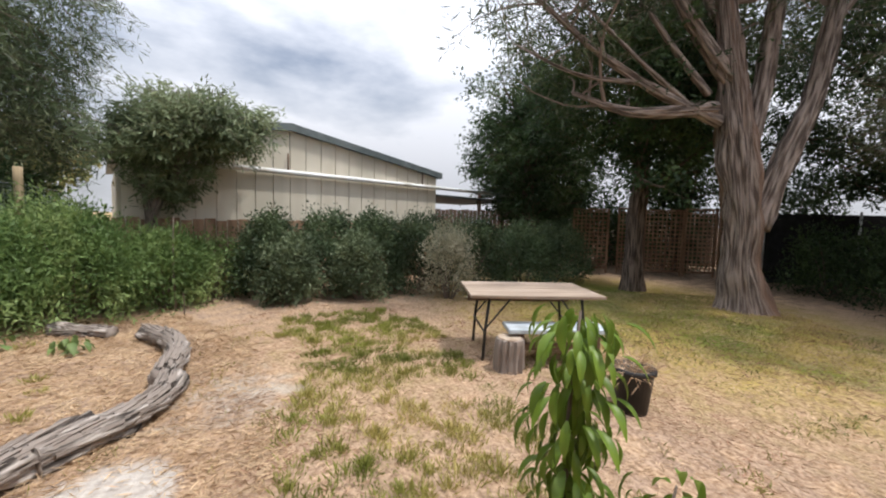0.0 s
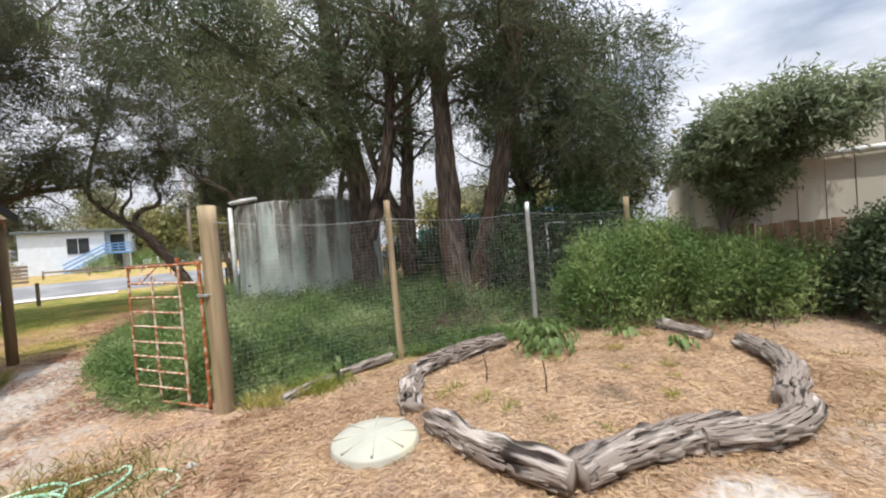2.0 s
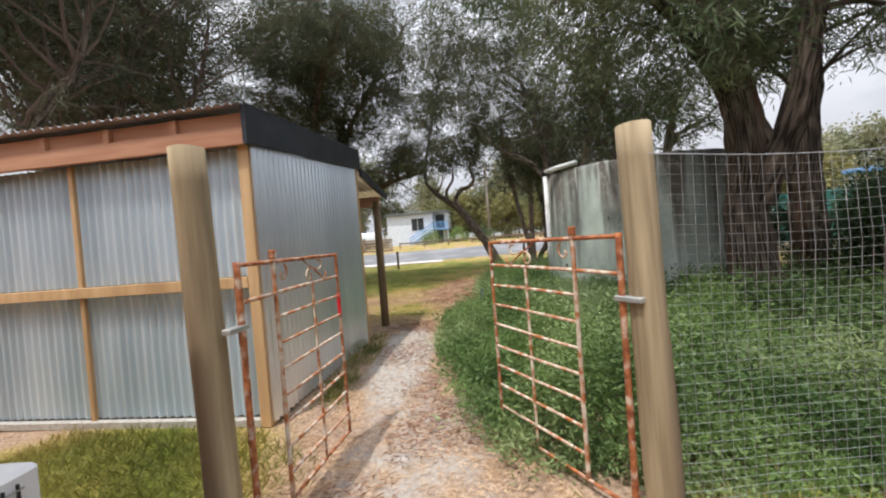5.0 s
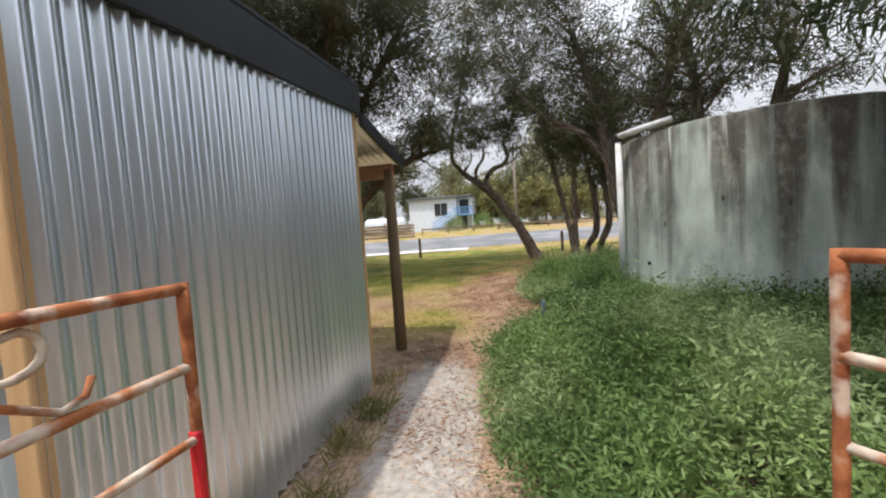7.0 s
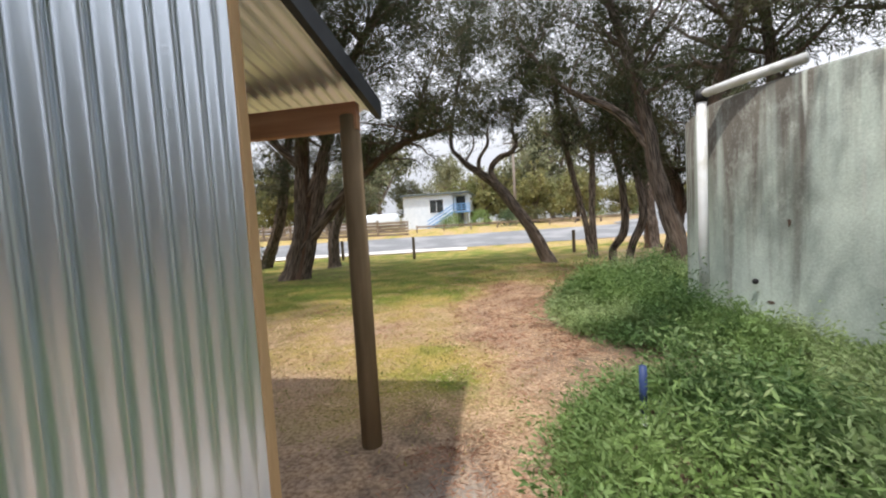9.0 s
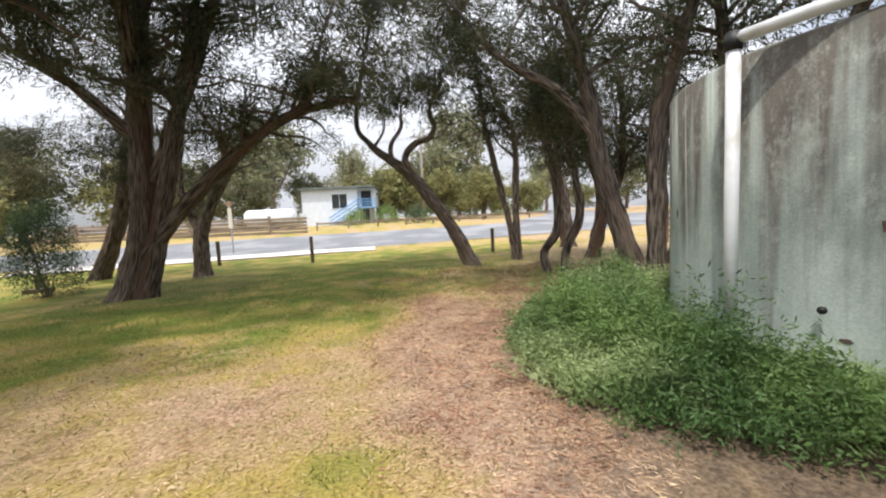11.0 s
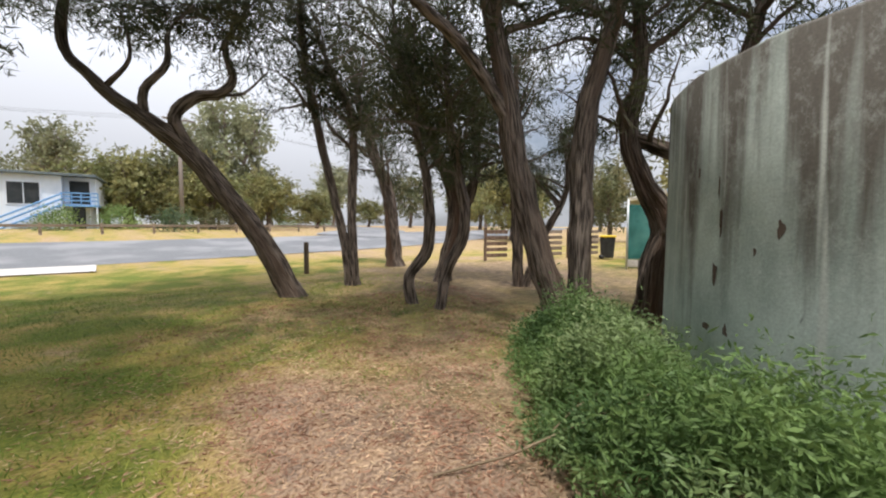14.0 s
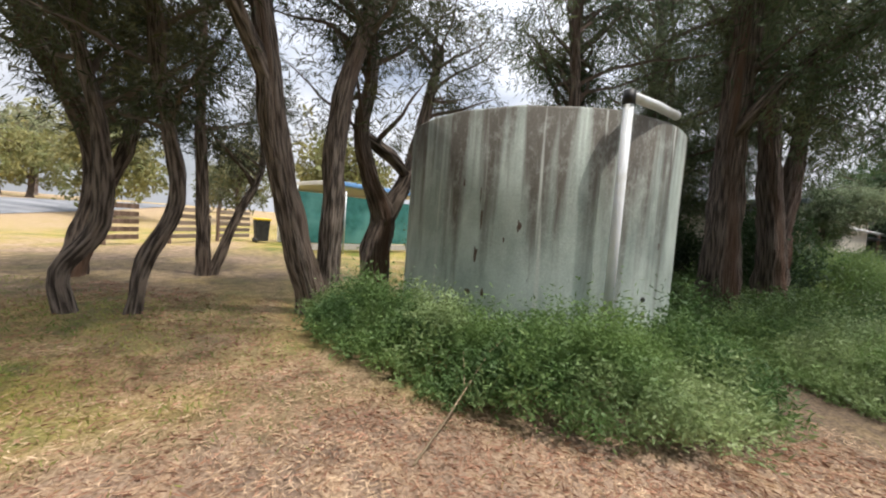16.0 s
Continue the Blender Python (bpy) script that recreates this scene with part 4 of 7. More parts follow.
tree("pine_tree", (6.82, -9.25), [[(0, 0, 0, 0.20), (0.02, 0, 1.3, 0.17), (0.0, -0.05, 2.3, 0.15), (0.05, 0, 4.2, 0.10), (0.1, 0.1, 5.8, 0.05)]],
     "dark straight-trunked tree with dense deep green crown", BARK_DARK, LEAF_DARK, seed=52, twigs=[((0.1, 0.4, 4.0), (1.7, 1.8, 1.2), 380)], branches=15, branch_len=1.6, start=0.34, per=14, spray=0.28, leaf_len=0.13, leaf_wid=0.05)
for k, (x, y, hgt, ln) in enumerate(((10.4, -9.0, 5.0, 1.8), (9.2, -13.6, 8.0, 2.6), (5.2, -15.0, 8.0, 2.6), (2.2, -13.0, 7.0, 2.4), (12.8, -10.9, 5.2, 2.0))):
    tree("broadleaf_tree", (x, y), [[(0, 0, 0, 0.22), (0.1, 0, hgt * 0.3, 0.17), (0, 0.1, hgt * 0.65, 0.11), (0.1, 0.1, hgt, 0.05)]],
         "dense dark green tree along the back fence", BARK_DARK, LEAF_DARK, seed=60 + k, twigs=[((0, 0, hgt * 0.62), (ln * 0.95, ln * 0.95, hgt * 0.36), 420)], branches=20, branch_len=ln, start=0.22, per=14, spray=0.30, leaf_len=0.14, leaf_wid=0.052)
# ---- shed ----
SHED = Matrix.LocRotScale((-1.04, 2.40, 0), Euler((0, 0, -0.106)), None)   # local: x to the left is negative, y along the side wall


def corrugated(length, z0, z1, z2=None, pitch=0.076, amp=0.0165, seg=12):
    """Corrugated sheet in the local xz plane along +x; z1 to z2 the sloping top."""
    z2 = z1 if z2 is None else z2
    n = int(length / pitch * seg)
    V, F = [], []
    for i in range(n + 1):
        x = length * i / n
        y = amp * math.sin(2 * math.pi * x / pitch)
        V += [(x, y, z0), (x, y, z1 + (z2 - z1) * i / n)]
    F = [(2 * i, 2 * i + 2, 2 * i + 3, 2 * i + 1) for i in range(n)]
    return V, F


shed = thing("garden_shed", SHED, "corrugated zincalume garden shed with pine frame and charcoal barge", "shed")
SW, SL = 3.6, 2.27        # width to the left, depth
v, f = corrugated(SL, 0.03, 2.15, 2.38)
put("wall_sheet", mesh_of("side_sheet", v, f, ZINC, True), shed, m=pose(0, 0, 0, 0, 0, 90))
v, f = corrugated(SL, 0.03, 2.15, 2.38)
put("wall_sheet", mesh_of("far_sheet", v, f, ZINC, True), shed, m=pose(-SW, 0, 0, 0, 0, 90))
v, f = corrugated(SW - 0.10, 1.17, 2.16)
put("wall_sheet", mesh_of("front_sheet_upper", v, f, ZINC_OLD_SKY, True), shed, m=pose(-SW, 0.05, 0))
v, f = corrugated(SW - 0.10, 0.06, 1.08)
put("wall_sheet", mesh_of("front_sheet_lower", v, f, ZINC_OLD_SKY, True), shed, m=pose(-SW, 0.07, 0))
v, f = corrugated(SW - 0.05, 0.03, 2.38)
put("wall_sheet", mesh_of("back_sheet", v, f, ZINC, True), shed, m=pose(-SW, SL, 0))
part("corner_post", box_bm(-0.10, -0.012, 0, -0.012, 0.08, 2.16), PINE, shed, "pale pine corner post")
part("corner_trim", box_bm(-0.02, SL - 0.02, 0, 0.022, SL + 0.025, 2.38), PINE, shed)
part("stud", box_bm(-1.62, 0.012, 0.03, -1.58, 0.045, 2.16), PINE, shed)
part("middle_rail", box_bm(-SW, -0.015, 1.08, -0.10, 0.03, 1.165), PINE, shed, "pale pine girt across the sheeting")
part("base_plate", box_bm(-SW, -0.01, 0, -0.1, 0.045, 0.06), CONCRETE, shed)
part("fascia", box_bm(-SW, -0.07, 2.15, 0.0, -0.03, 2.28), PINE_RED, shed, "salmon pine fascia board")
part("top_plate", box_bm(-SW, -0.02, 2.29, 0.0, 0.02, 2.40), PINE_RED, shed)
for x in np.arange(-SW + 0.1, -0.05, 0.58):
    part("rafter_end", box_bm(x, -0.06, 2.28, x + 0.05, 0.3, 2.39), PINE_RED, shed)
bm = bmesh.new()
ya, yb = -0.09, SL + 0.10
for x in (0.01, 0.045):
    for y, z in ((ya, 2.15), (yb, 2.39), (yb, 2.655), (ya, 2.445)):
        bm.verts.new((x, y, z))
bm.verts.ensure_lookup_table()
for q in ((0, 1, 2, 3), (7, 6, 5, 4), (0, 4, 5, 1), (1, 5, 6, 2), (2, 6, 7, 3), (3, 7, 4, 0)):
    bm.faces.new([bm.verts[i] for i in q])
part("barge_flashing", bm, CAP_DARK, shed, "charcoal metal barge flashing")
v, f = corrugated(SW + 0.1, 0, 0.001, amp=0.010)
V, F, m_ = [], [], len(v) // 2
for y, z in ((-0.13, 2.43), (SL + 0.1, 2.635)):
    V += [(v[2 * i][0] - SW - 0.05, y, z + v[2 * i][1]) for i in range(m_)]
F = [(i, i + 1, m_ + i + 1, m_ + i) for i in range(m_ - 1)]
put("roof_sheet", mesh_of("roof_sheet", V, F, ZINC, True), shed)
# verandah behind the shed
v0 = (SL + 0.1, 2.36, SL + 1.32, 2.15)
V = []
for y, z in ((v0[0], v0[1]), (v0[2], v0[3])):
    V += [(v[2 * i][0] - SW - 0.05, y, z + v[2 * i][1]) for i in range(m_)]
put("verandah_roof", mesh_of("verandah_roof", V, F, ZINC, True), shed)
bm = bmesh.new()
for x in (0.02, 0.06):
    for y, z in ((v0[0], v0[1] - 0.06), (v0[2], v0[3] - 0.06), (v0[2], v0[3] + 0.05), (v0[0], v0[1] + 0.05)):
        bm.verts.new((x, y, z))
bm.verts.ensure_lookup_table()
for q in ((0, 1, 2, 3), (7, 6, 5, 4), (0, 4, 5, 1), (1, 5, 6, 2), (2, 6, 7, 3), (3, 7, 4, 0)):
    bm.faces.new([bm.verts[i] for i in q])
part("verandah_barge", bm, CAP_DARK, shed)
part("verandah_beam", box_bm(-SW, SL + 1.02, 1.96, 0.0, SL + 1.08, 2.12), PINE_RED, shed, "red-brown verandah beam")
for x in (-0.06, -SW + 0.1):
    part("verandah_post", cyl_bm(0.065, 0.06, -0.1, 2.05, 16), VER_POST, shed, "round brown timber post", True, pose(x, SL + 1.06, 0))

# ---- tank ----
TC, TR, TH = (4.62, 8.02), 1.88, 2.56
tank = thing("water_tank", (TC[0], TC[1], 0), "round concrete rainwater tank with dark water stains", "water tank")
bm = bmesh.new()
prof = [(TR + 0.01, -0.1), (TR, 0.4), (TR - 0.005, 1.5), (TR, TH - 0.03), (TR - 0.03, TH), (TR - 0.1, TH + 0.005), (TR - 0.12, TH - 0.05), (0.9, TH + 0.05), (0.02, TH + 0.10)]
ring = []
NSEG = 120
for r, z in prof:
    ring.append([bm.verts.new(((r + 0.006 * noise.noise((math.cos(6.2832 * k / NSEG) * 3, math.sin(6.2832 * k / NSEG) * 3, z * 2))) * math.cos(2 * math.pi * k / NSEG),
                               r * math.sin(2 * math.pi * k / NSEG), z + (0.012 * noise.noise((k * 0.3, z, 4)) if r > 1 else 0))) for k in range(NSEG)])
for a, b in zip(ring, ring[1:]):
    for k in range(NSEG):
        bm.faces.new((a[k], a[(k + 1) % NSEG], b[(k + 1) % NSEG], b[k]))
part("tank_shell", bm, TANK_MAT, tank, smooth=True)
# overflow pipe up the side and over the rim
px, py = 2.60 - TC[0], 7.93 - TC[1]
v, f = tube([(px, py, 0.0), (px, py, 1.3), (px, py, 2.62)], [0.05] * 3, 16)
put("downpipe", mesh_of("downpipe", v, f, PVC, True), tank, "white pvc pipe down the tank wall")
part("pipe_elbow", cyl_bm(0.06, 0.06, 2.56, 2.70, 16), BLACK, tank, "dark pipe elbow", True, pose(px, py, 0))
v, f = tube([(px, py, 2.65), (px + 0.18, py - 0.42, 2.66), (px + 0.40, py - 0.84, 2.66)], [0.048] * 3, 16)
put("inlet_pipe", mesh_of("inlet_pipe", v, f, PVC, True), tank, "white pvc pipe along the rim")
part("bung", cyl_bm(0.03, 0.025, 0, 0.03, 12), BLACK, tank, "", True, look((2.80 - TC[0], 7.42 - TC[1], 0.62), (0, 0, 0.62)))



def chip(x, y, z, w, h, seed):
    """A shallow dark spall on the tank wall, uneven in outline."""
    a0 = math.atan2(y - TC[1], x - TC[0])
    bm = bmesh.new()
    rim, mid = [], bm.verts.new(((TR + 0.004) * math.cos(a0), (TR + 0.004) * math.sin(a0), z))
    for k in range(14):
        t = 2 * math.pi * k / 14
        q = 0.75 + 0.55 * noise.noise((seed, math.cos(t) * 1.5, math.sin(t) * 1.5))
        a = a0 + w * q * math.cos(t) / TR
        rim.append(bm.verts.new(((TR + 0.004) * math.cos(a), (TR + 0.004) * math.sin(a), z + h * q * math.sin(t))))
    for k in range(14):
        bm.faces.new((mid, rim[k], rim[(k + 1) % 14]))
    part("spall", bm, BARK_DARK, tank)


for k, (x, y, z, w, h) in enumerate(((2.90, 8.83, 1.31, 0.028, 0.075), (3.155, 9.21, 0.98, 0.03, 0.11), (3.13, 9.18, 1.36, 0.018, 0.13), (3.15, 9.2, 1.62, 0.012, 0.10), (3.2, 9.26, 0.55, 0.05, 0.05), (3.08, 9.12, 0.56, 0.025, 0.06), (3.3, 9.36, 1.75, 0.02, 0.06), (2.98, 8.96, 1.15, 0.012, 0.05), (2.79, 7.3, 0.42, 0.05, 0.02), (2.85, 7.15, 1.2, 0.02, 0.04), (3.4, 6.65, 1.5, 0.02, 0.05))):
    chip(x, y, z, w, h, k * 2.3)

# ---- gate and fence ----
def post(name, x, y, h, r, material, label, lean=(0, 0), group=""):
    base = thing(name, (x, y, 0, lean[0], lean[1], x * 40), label, "fence post", group)
    V, F = tube([(0, 0, z) for z in np.linspace(-0.15, h, 14)], [r * (1.05 - 0.07 * i / 13) for i in range(14)], 18, 0.07, 0, 0, x)
    put("post_shaft", mesh_of("post_shaft", V, F, material, True), base)
    return base


post("gate_post", -0.63, 1.14, 1.80, 0.07, POST_WOOD, "round weathered pine gate post", (0, -1.5), "gate posts")
post("gate_post", 1.25, 1.16, 1.76, 0.072, POST_WOOD, "round weathered pine gate post", (-1.5, 1.5), "gate posts")
post("fence_post", 3.07, 1.27, 1.84, 0.036, POST_WOOD, "pale treated pine fence post", (0, 1), "fence posts")
post("fence_post", 4.92, 0.73, 1.76, 0.03, STEEL, "slender pale grey fence post", (0, 1), "fence posts")
post("fence_post", 7.03, 0.38, 1.82, 0.045, POST_WOOD, "weathered pine fence post among the bushes", (0, 0), "fence posts")


def netting(name, ends, z0, z1, label):
    base = thing(name, (ends[0][0], ends[0][1], 0), label, "fence")
    for (xa, ya_), (xb, yb_) in zip(ends, ends[1:]):
        P = []
        ln = math.hypot(xb - xa, yb_ - ya_)
        cols = int(ln / 0.05)
        rows_ = int((z1 - z0) / 0.042)

        def at(u, z):
            s = 0.025 * noise.noise((u * ln * 2, z * 2, xa))
            nx_, ny_ = -(yb_ - ya_) / ln, (xb - xa) / ln
            sag = -0.03 * math.sin(math.pi * u) * (z - z0)
            return (xa + (xb - xa) * u + nx_ * s - ends[0][0], ya_ + (yb_ - ya_) * u + ny_ * s - ends[0][1], z + sag)
        for k in range(rows_ + 1):
            z = z0 + (z1 - z0) * k / rows_
            P.append(tube([at(u, z) for u in np.linspace(0, 1, 12)], [0.0010] * 12, 3, cap=False))
        for k in range(cols + 1):
            P.append(tube([at(k / cols, z) for z in np.linspace(z0, z1, 5)], [0.0009] * 5, 3, cap=False))
        V, F = joined(P)
        put("wire_mesh", mesh_of("wire_mesh", V, F, WIRE), base)
        for z in (z0, z1):
            V, F = tube([at(u, z) for u in np.linspace(0, 1, 12)], [0.0022] * 12, 5)
            put("strand_wire", mesh_of("strand_wire", V, F, WIRE), base)
    return base


netting("wire_fence", [(1.25, 1.16), (3.07, 1.27), (4.92, 0.73), (7.03, 0.38), (8.3, 0.27)], 0.05, 1.62, "fine galvanised wire netting fence sagging between posts")


def gate(name, hinge, free, label):
    d = Vector((free[0] - hinge[0], free[1] - hinge[1], 0))
    w = d.length
    base = thing(name, (hinge[0], hinge[1], 0, 0, 0, math.degrees(math.atan2(d.y, d.x))), label, "gate", "pair of garden gates")

    def rod(nm, pts, r, material=RUST_PAINT, note="", sides=8):
        V, F = tube(pts, [r * (1 + 0.14 * noise.noise((i * 0.9, r * 100, pts[0][2] * 7))) for i in range(len(pts))], sides)
        put(nm, mesh_of(nm, V, F, material, True), base, note)

    def bar(nm, a, b, r=0.011, material=RUST_PAINT, bend=0.0):
        k = max(3, int((Vector(b) - Vector(a)).length / 0.05))
        rod(nm, [Vector(a).lerp(Vector(b), i / k) + Vector((0, bend * math.sin(3.1 * i / k + a[2] * 9), 0.5 * bend * math.sin(5.0 * i / k + a[2] * 5))) for i in range(k + 1)], r, material)
    x2 = 0.27 * w
    bar("stile", (0, 0, 0.05), (0, 0, 1.30), 0.015, RUST)
    bar("stile", (x2, 0, 0.06), (x2, 0, 1.33), 0.0115, RUST_PAINT)
    bar("stile", (w, 0, 0.05), (w, 0, 1.295), 0.0105, RUST)
    bar("stile", (0.65 * w, 0, 0.07), (0.65 * w, 0, 1.14), 0.0090, RUST_PAINT)
    part("stile_head", box_bm(x2 - 0.016, -0.014, 1.30, x2 + 0.016, 0.014, 1.345, 0.004), RUST, base)
    bar("top_rail", (0, 0, 1.285), (w, 0, 1.285), 0.0105, RUST)
    bar("rail", (0, 0, 1.12), (w, 0, 1.14), 0.0100, RUST_PAINT, 0.003)
    for k in range(7):
        z = 1.005 - 0.135 * k
        bar("rail", (x2, 0, z), (w, 0, z + 0.005 * (k % 3)), 0.0085, RUST_PAINT, 0.004)
    bar("rail", (0, 0, 0.07), (w, 0, 0.065), 0.0095, RUST, 0.003)
    # a lying S-scroll on a slanting bar, and a half scroll beside the main stile
    xc = 0.68 * w
    spine = [(xc + 0.15, 0, 1.185), (xc + 0.14, 0, 1.160), (xc + 0.11, 0, 1.150), (xc + 0.04, 0, 1.190), (xc - 0.04, 0, 1.235), (xc - 0.11, 0, 1.272)]
    rod("scroll_bar", spine, 0.0055, RUST, "", 6)
    curl = [(0.055, 1.262), (0.080, 1.268), (0.100, 1.252), (0.098, 1.226), (0.070, 1.210), (0.030, 1.214), (-0.010, 1.224), (-0.050, 1.220), (-0.078, 1.198), (-0.080, 1.170), (-0.058, 1.154), (-0.034, 1.162), (-0.030, 1.182), (-0.046, 1.192)]
    line = [q.to_3d() for q in smooth_line([(xc + x, 0.004, z, 0.006) for x, z in curl], 0.012)]
    rod("scroll", line, 0.0060, RUST_PAINT, "rusted wrought-iron scroll", 7)
    half = [(0.085, 1.268), (0.105, 1.240), (0.095, 1.205), (0.065, 1.190), (0.045, 1.208), (0.060, 1.224)]
    line = [q.to_3d() for q in smooth_line([(x2 + x, -0.004, z, 0.006) for x, z in half], 0.012)]
    rod("scroll", line, 0.0055, RUST_PAINT, "rusted wrought-iron scroll", 7)
    part("hinge_strap", box_bm(-0.10, -0.02, 1.0, 0.03, 0.02, 1.025), STEEL, base)
    return base


gate_l = gate("garden_gate", (-0.52, 1.19), (-0.376, 2.136), "open rusty white-painted wrought-iron garden gate")
gate("garden_gate", (1.15, 1.22), (0.679, 2.073), "open rusty white-painted wrought-iron garden gate")
part("latch_tag", box_bm(0.945, -0.012, 0.86, 0.96, 0.012, 1.02), RED, gate_l, "red latch strap")

# ---- orange house ----
HX = -0.9
house = thing("timber_house", (HX, 0.25, 0), "orange weatherboard house on low stumps", "house")
z = 0.49
while z < 2.75:
    bm = bmesh.new()
    for y in (-11.0, 0.0):
        for x, zz in ((-0.03, 0), (0.022, 0), (0.006, 0.315), (-0.03, 0.315)):
            bm.verts.new((x, y, zz + z))
    bm.verts.ensure_lookup_table()
    for q in ((3, 2, 1, 0), (4, 5, 6, 7), (0, 1, 5, 4), (1, 2, 6, 5), (2, 3, 7, 6), (3, 0, 4, 7)):
        bm.faces.new([bm.verts[i] for i in q])
    part("weatherboard", bm, ORANGE, house)
    bm = box_bm(-6.0, -0.02, z, -0.031, 0.018, z + 0.31, 0)
    part("weatherboard", bm, ORANGE, house)
    z += 0.30
part("inner_wall", box_bm(-6, -11, 0.5, -0.05, -0.04, 2.7, 0), BROWN_TIMBER, house)
# Brown instead of the house orange: eave shade put into the colour.
part("soffit", box_bm(-6.3, -11.3, 2.52, 0.10, 0.22, 2.56), LATTICE, house, "eave lining coloured brown for the shade under it")
part("barge_board", box_bm(-6.3, 0.22, 2.50, 0.12, 0.245, 2.64), ORANGE, house)
part("fascia_board", box_bm(0.10, -11.3, 2.50, 0.12, 0.22, 2.62), ORANGE, house)
v, f = tube([(0.15, -11.4, 2.61), (0.15, -5, 2.61), (0.15, 0.27, 2.61)], [0.045] * 3, 12)
put("gutter", mesh_of("gutter", v, f, CAP_DARK, True), house, "dark metal gutter")
bm = box_bm(-6.4, -11.4, 0, 0.16, 0.27, 0.05)
bmesh.ops.transform(bm, matrix=Matrix.Translation((0, 0, 2.655)), verts=bm.verts)
part("roof", bm, CAP_DARK, house, "dark metal roof")
for y in (-0.32, -2.3, -4.3, -6.3, -8.3):
    part("stump", box_bm(-0.20, y, -0.1, -0.04, y + 0.16, 0.5, 0.01), CONCRETE, house, "concrete house stump")
# Solid brown block stands in for the dark of the crawl space.
part("crawl_dark_fill", box_bm(-6, -11, -0.05, -0.45, -0.5, 0.49, 0), BROWN_TIMBER, house)
dp = put("downpipe", mesh_of("downpipe", *tube([(0.075, -0.42, 0.62), (0.075, -0.40, 1.5), (0.075, -0.39, 2.6)], [0.034] * 3, 16), ORANGE_PIPE, True), house, "orange-painted round downpipe")
part("collar", cyl_bm(0.040, 0.040, 1.78, 1.82, 16, 0.004), ORANGE_PIPE, dp, "", True, pose(0.075, -0.395, 0))
part("reducer", cyl_bm(0.062, 0.040, 0.90, 0.96, 18, 0.004), ORANGE_PIPE, dp, "", True, pose(0.075, -0.42, 0))
part("inspection_tee", cyl_bm(0.060, 0.060, 0.70, 0.90, 18, 0.004), ORANGE_PIPE, dp, "", True, pose(0.075, -0.42, 0))
for s in (1, -1):
    cap = part("inspection_cap", cyl_bm(0.048, 0.044, 0, 0.05, 18, 0.005), ORANGE_PIPE, dp, "round screw cap", True, look((0.075 + s * 0.0, -0.42 + s * 0.06, 0.80), (0.075, -0.42 - s, 0.80)))
    
part("lower_pipe", cyl_bm(0.056, 0.056, -0.1, 0.72, 18, 0.004), PVC, dp, "bare white pvc stormwater pipe", True, pose(0.075, -0.42, 0))

# air conditioner
ac = thing("air_conditioner", (-1.23, 0.68, 0), "white outdoor air conditioner unit with black grille", "air conditioner")
part("casing", box_bm(-0.30, -0.36, 0.06, 0, 0.30, 0.60, 0.02), PVC, ac)
part("fan_recess", cyl_bm(0.20, 0.20, 0, 0.012, 28, 0), BLACK, ac, "", True, pose(0.0, -0.03, 0.34, 0, 90, 0))
for k in range(11):
    part("grille_bar", box_bm(0.008, -0.26 + 0.046 * k, 0.11, 0.018, -0.254 + 0.046 * k, 0.56, 0), BLACK, ac)
for k in range(9):
    part("grille_bar", box_bm(0.010, -0.27, 0.12 + 0.052 * k, 0.02, 0.22, 0.126 + 0.052 * k, 0), WIRE, ac)
for y in (-0.28, 0.22):
    part("foot", box_bm(-0.28, y - 0.03, -0.01, 0.02, y + 0.03, 0.06), CONCRETE, ac)

# ---- garage beyond the hedge ----
GAR = Matrix.LocRotScale((7.62, -0.42, 0), Euler((0, 0, math.atan2(-4.36, 1.80))), None)   # local x runs along the gable wall
garage = thing("garage", GAR, "beige ribbed metal garage with grey roof edge", "garage")
GL, APEX = 5.98, 2.40


def gable(x):
    return 2.93 - 0.142 * abs(x - APEX)


x = 0.0
while x < GL - 0.01:
    x1 = min(x + 0.30, GL)
    bm = bmesh.new()
    for y in (0, 0.03):
        for xx, zz in ((x + 0.008, 0), (x1 - 0.008, 0), (x1 - 0.008, gable(x1)), (x + 0.008, gable(x))):
            bm.verts.new((xx, -y, zz))
    bm.verts.ensure_lookup_table()
    for q in ((0, 1, 2, 3), (7, 6, 5, 4), (0, 4, 5, 1), (1, 5, 6, 2), (2, 6, 7, 3), (3, 7, 4, 0)):
        bm.faces.new([bm.verts[i] for i in q])
    part("wall_panel", bm, BEIGE, garage)
    x = x1
part("wall_core", box_bm(0, 0.0, 0, GL, 0.05, 2.2, 0), BEIGE, garage)
part("rear_wall", box_bm(0, 0.05, 0, 0.05, 9, 2.2, 0), BEIGE, garage)
part("rear_wall", box_bm(GL - 0.05, 0.05, 0, GL, 9, 2.2, 0), BEIGE, garage)
for xa, xb in ((-0.12, APEX), (APEX, GL + 0.12)):
    za, zb = gable(xa), gable(xb)
    bm = bmesh.new()
    for y in (-0.12, 9.2):
        for xx, zz in ((xa, za - 0.06), (xb, zb - 0.06), (xb, zb + 0.07), (xa, za + 0.07)):
            bm.verts.new((xx, y, zz))
    bm.verts.ensure_lookup_table()
    for q in ((3, 2, 1, 0), (4, 5, 6, 7), (0, 1, 5, 4), (1, 2, 6, 5), (2, 3, 7, 6), (3, 0, 4, 7)):
        bm.faces.new([bm.verts[i] for i in q])
    part("roof", bm, ROOF_GREY, garage, "grey metal roof edge")
v, f = tube([(-0.1, -0.10, 2.10), (3.5, -0.10, 2.11), (6.2, -0.10, 2.11), (9.4, -0.10, 2.10)], [0.045] * 4, 12)
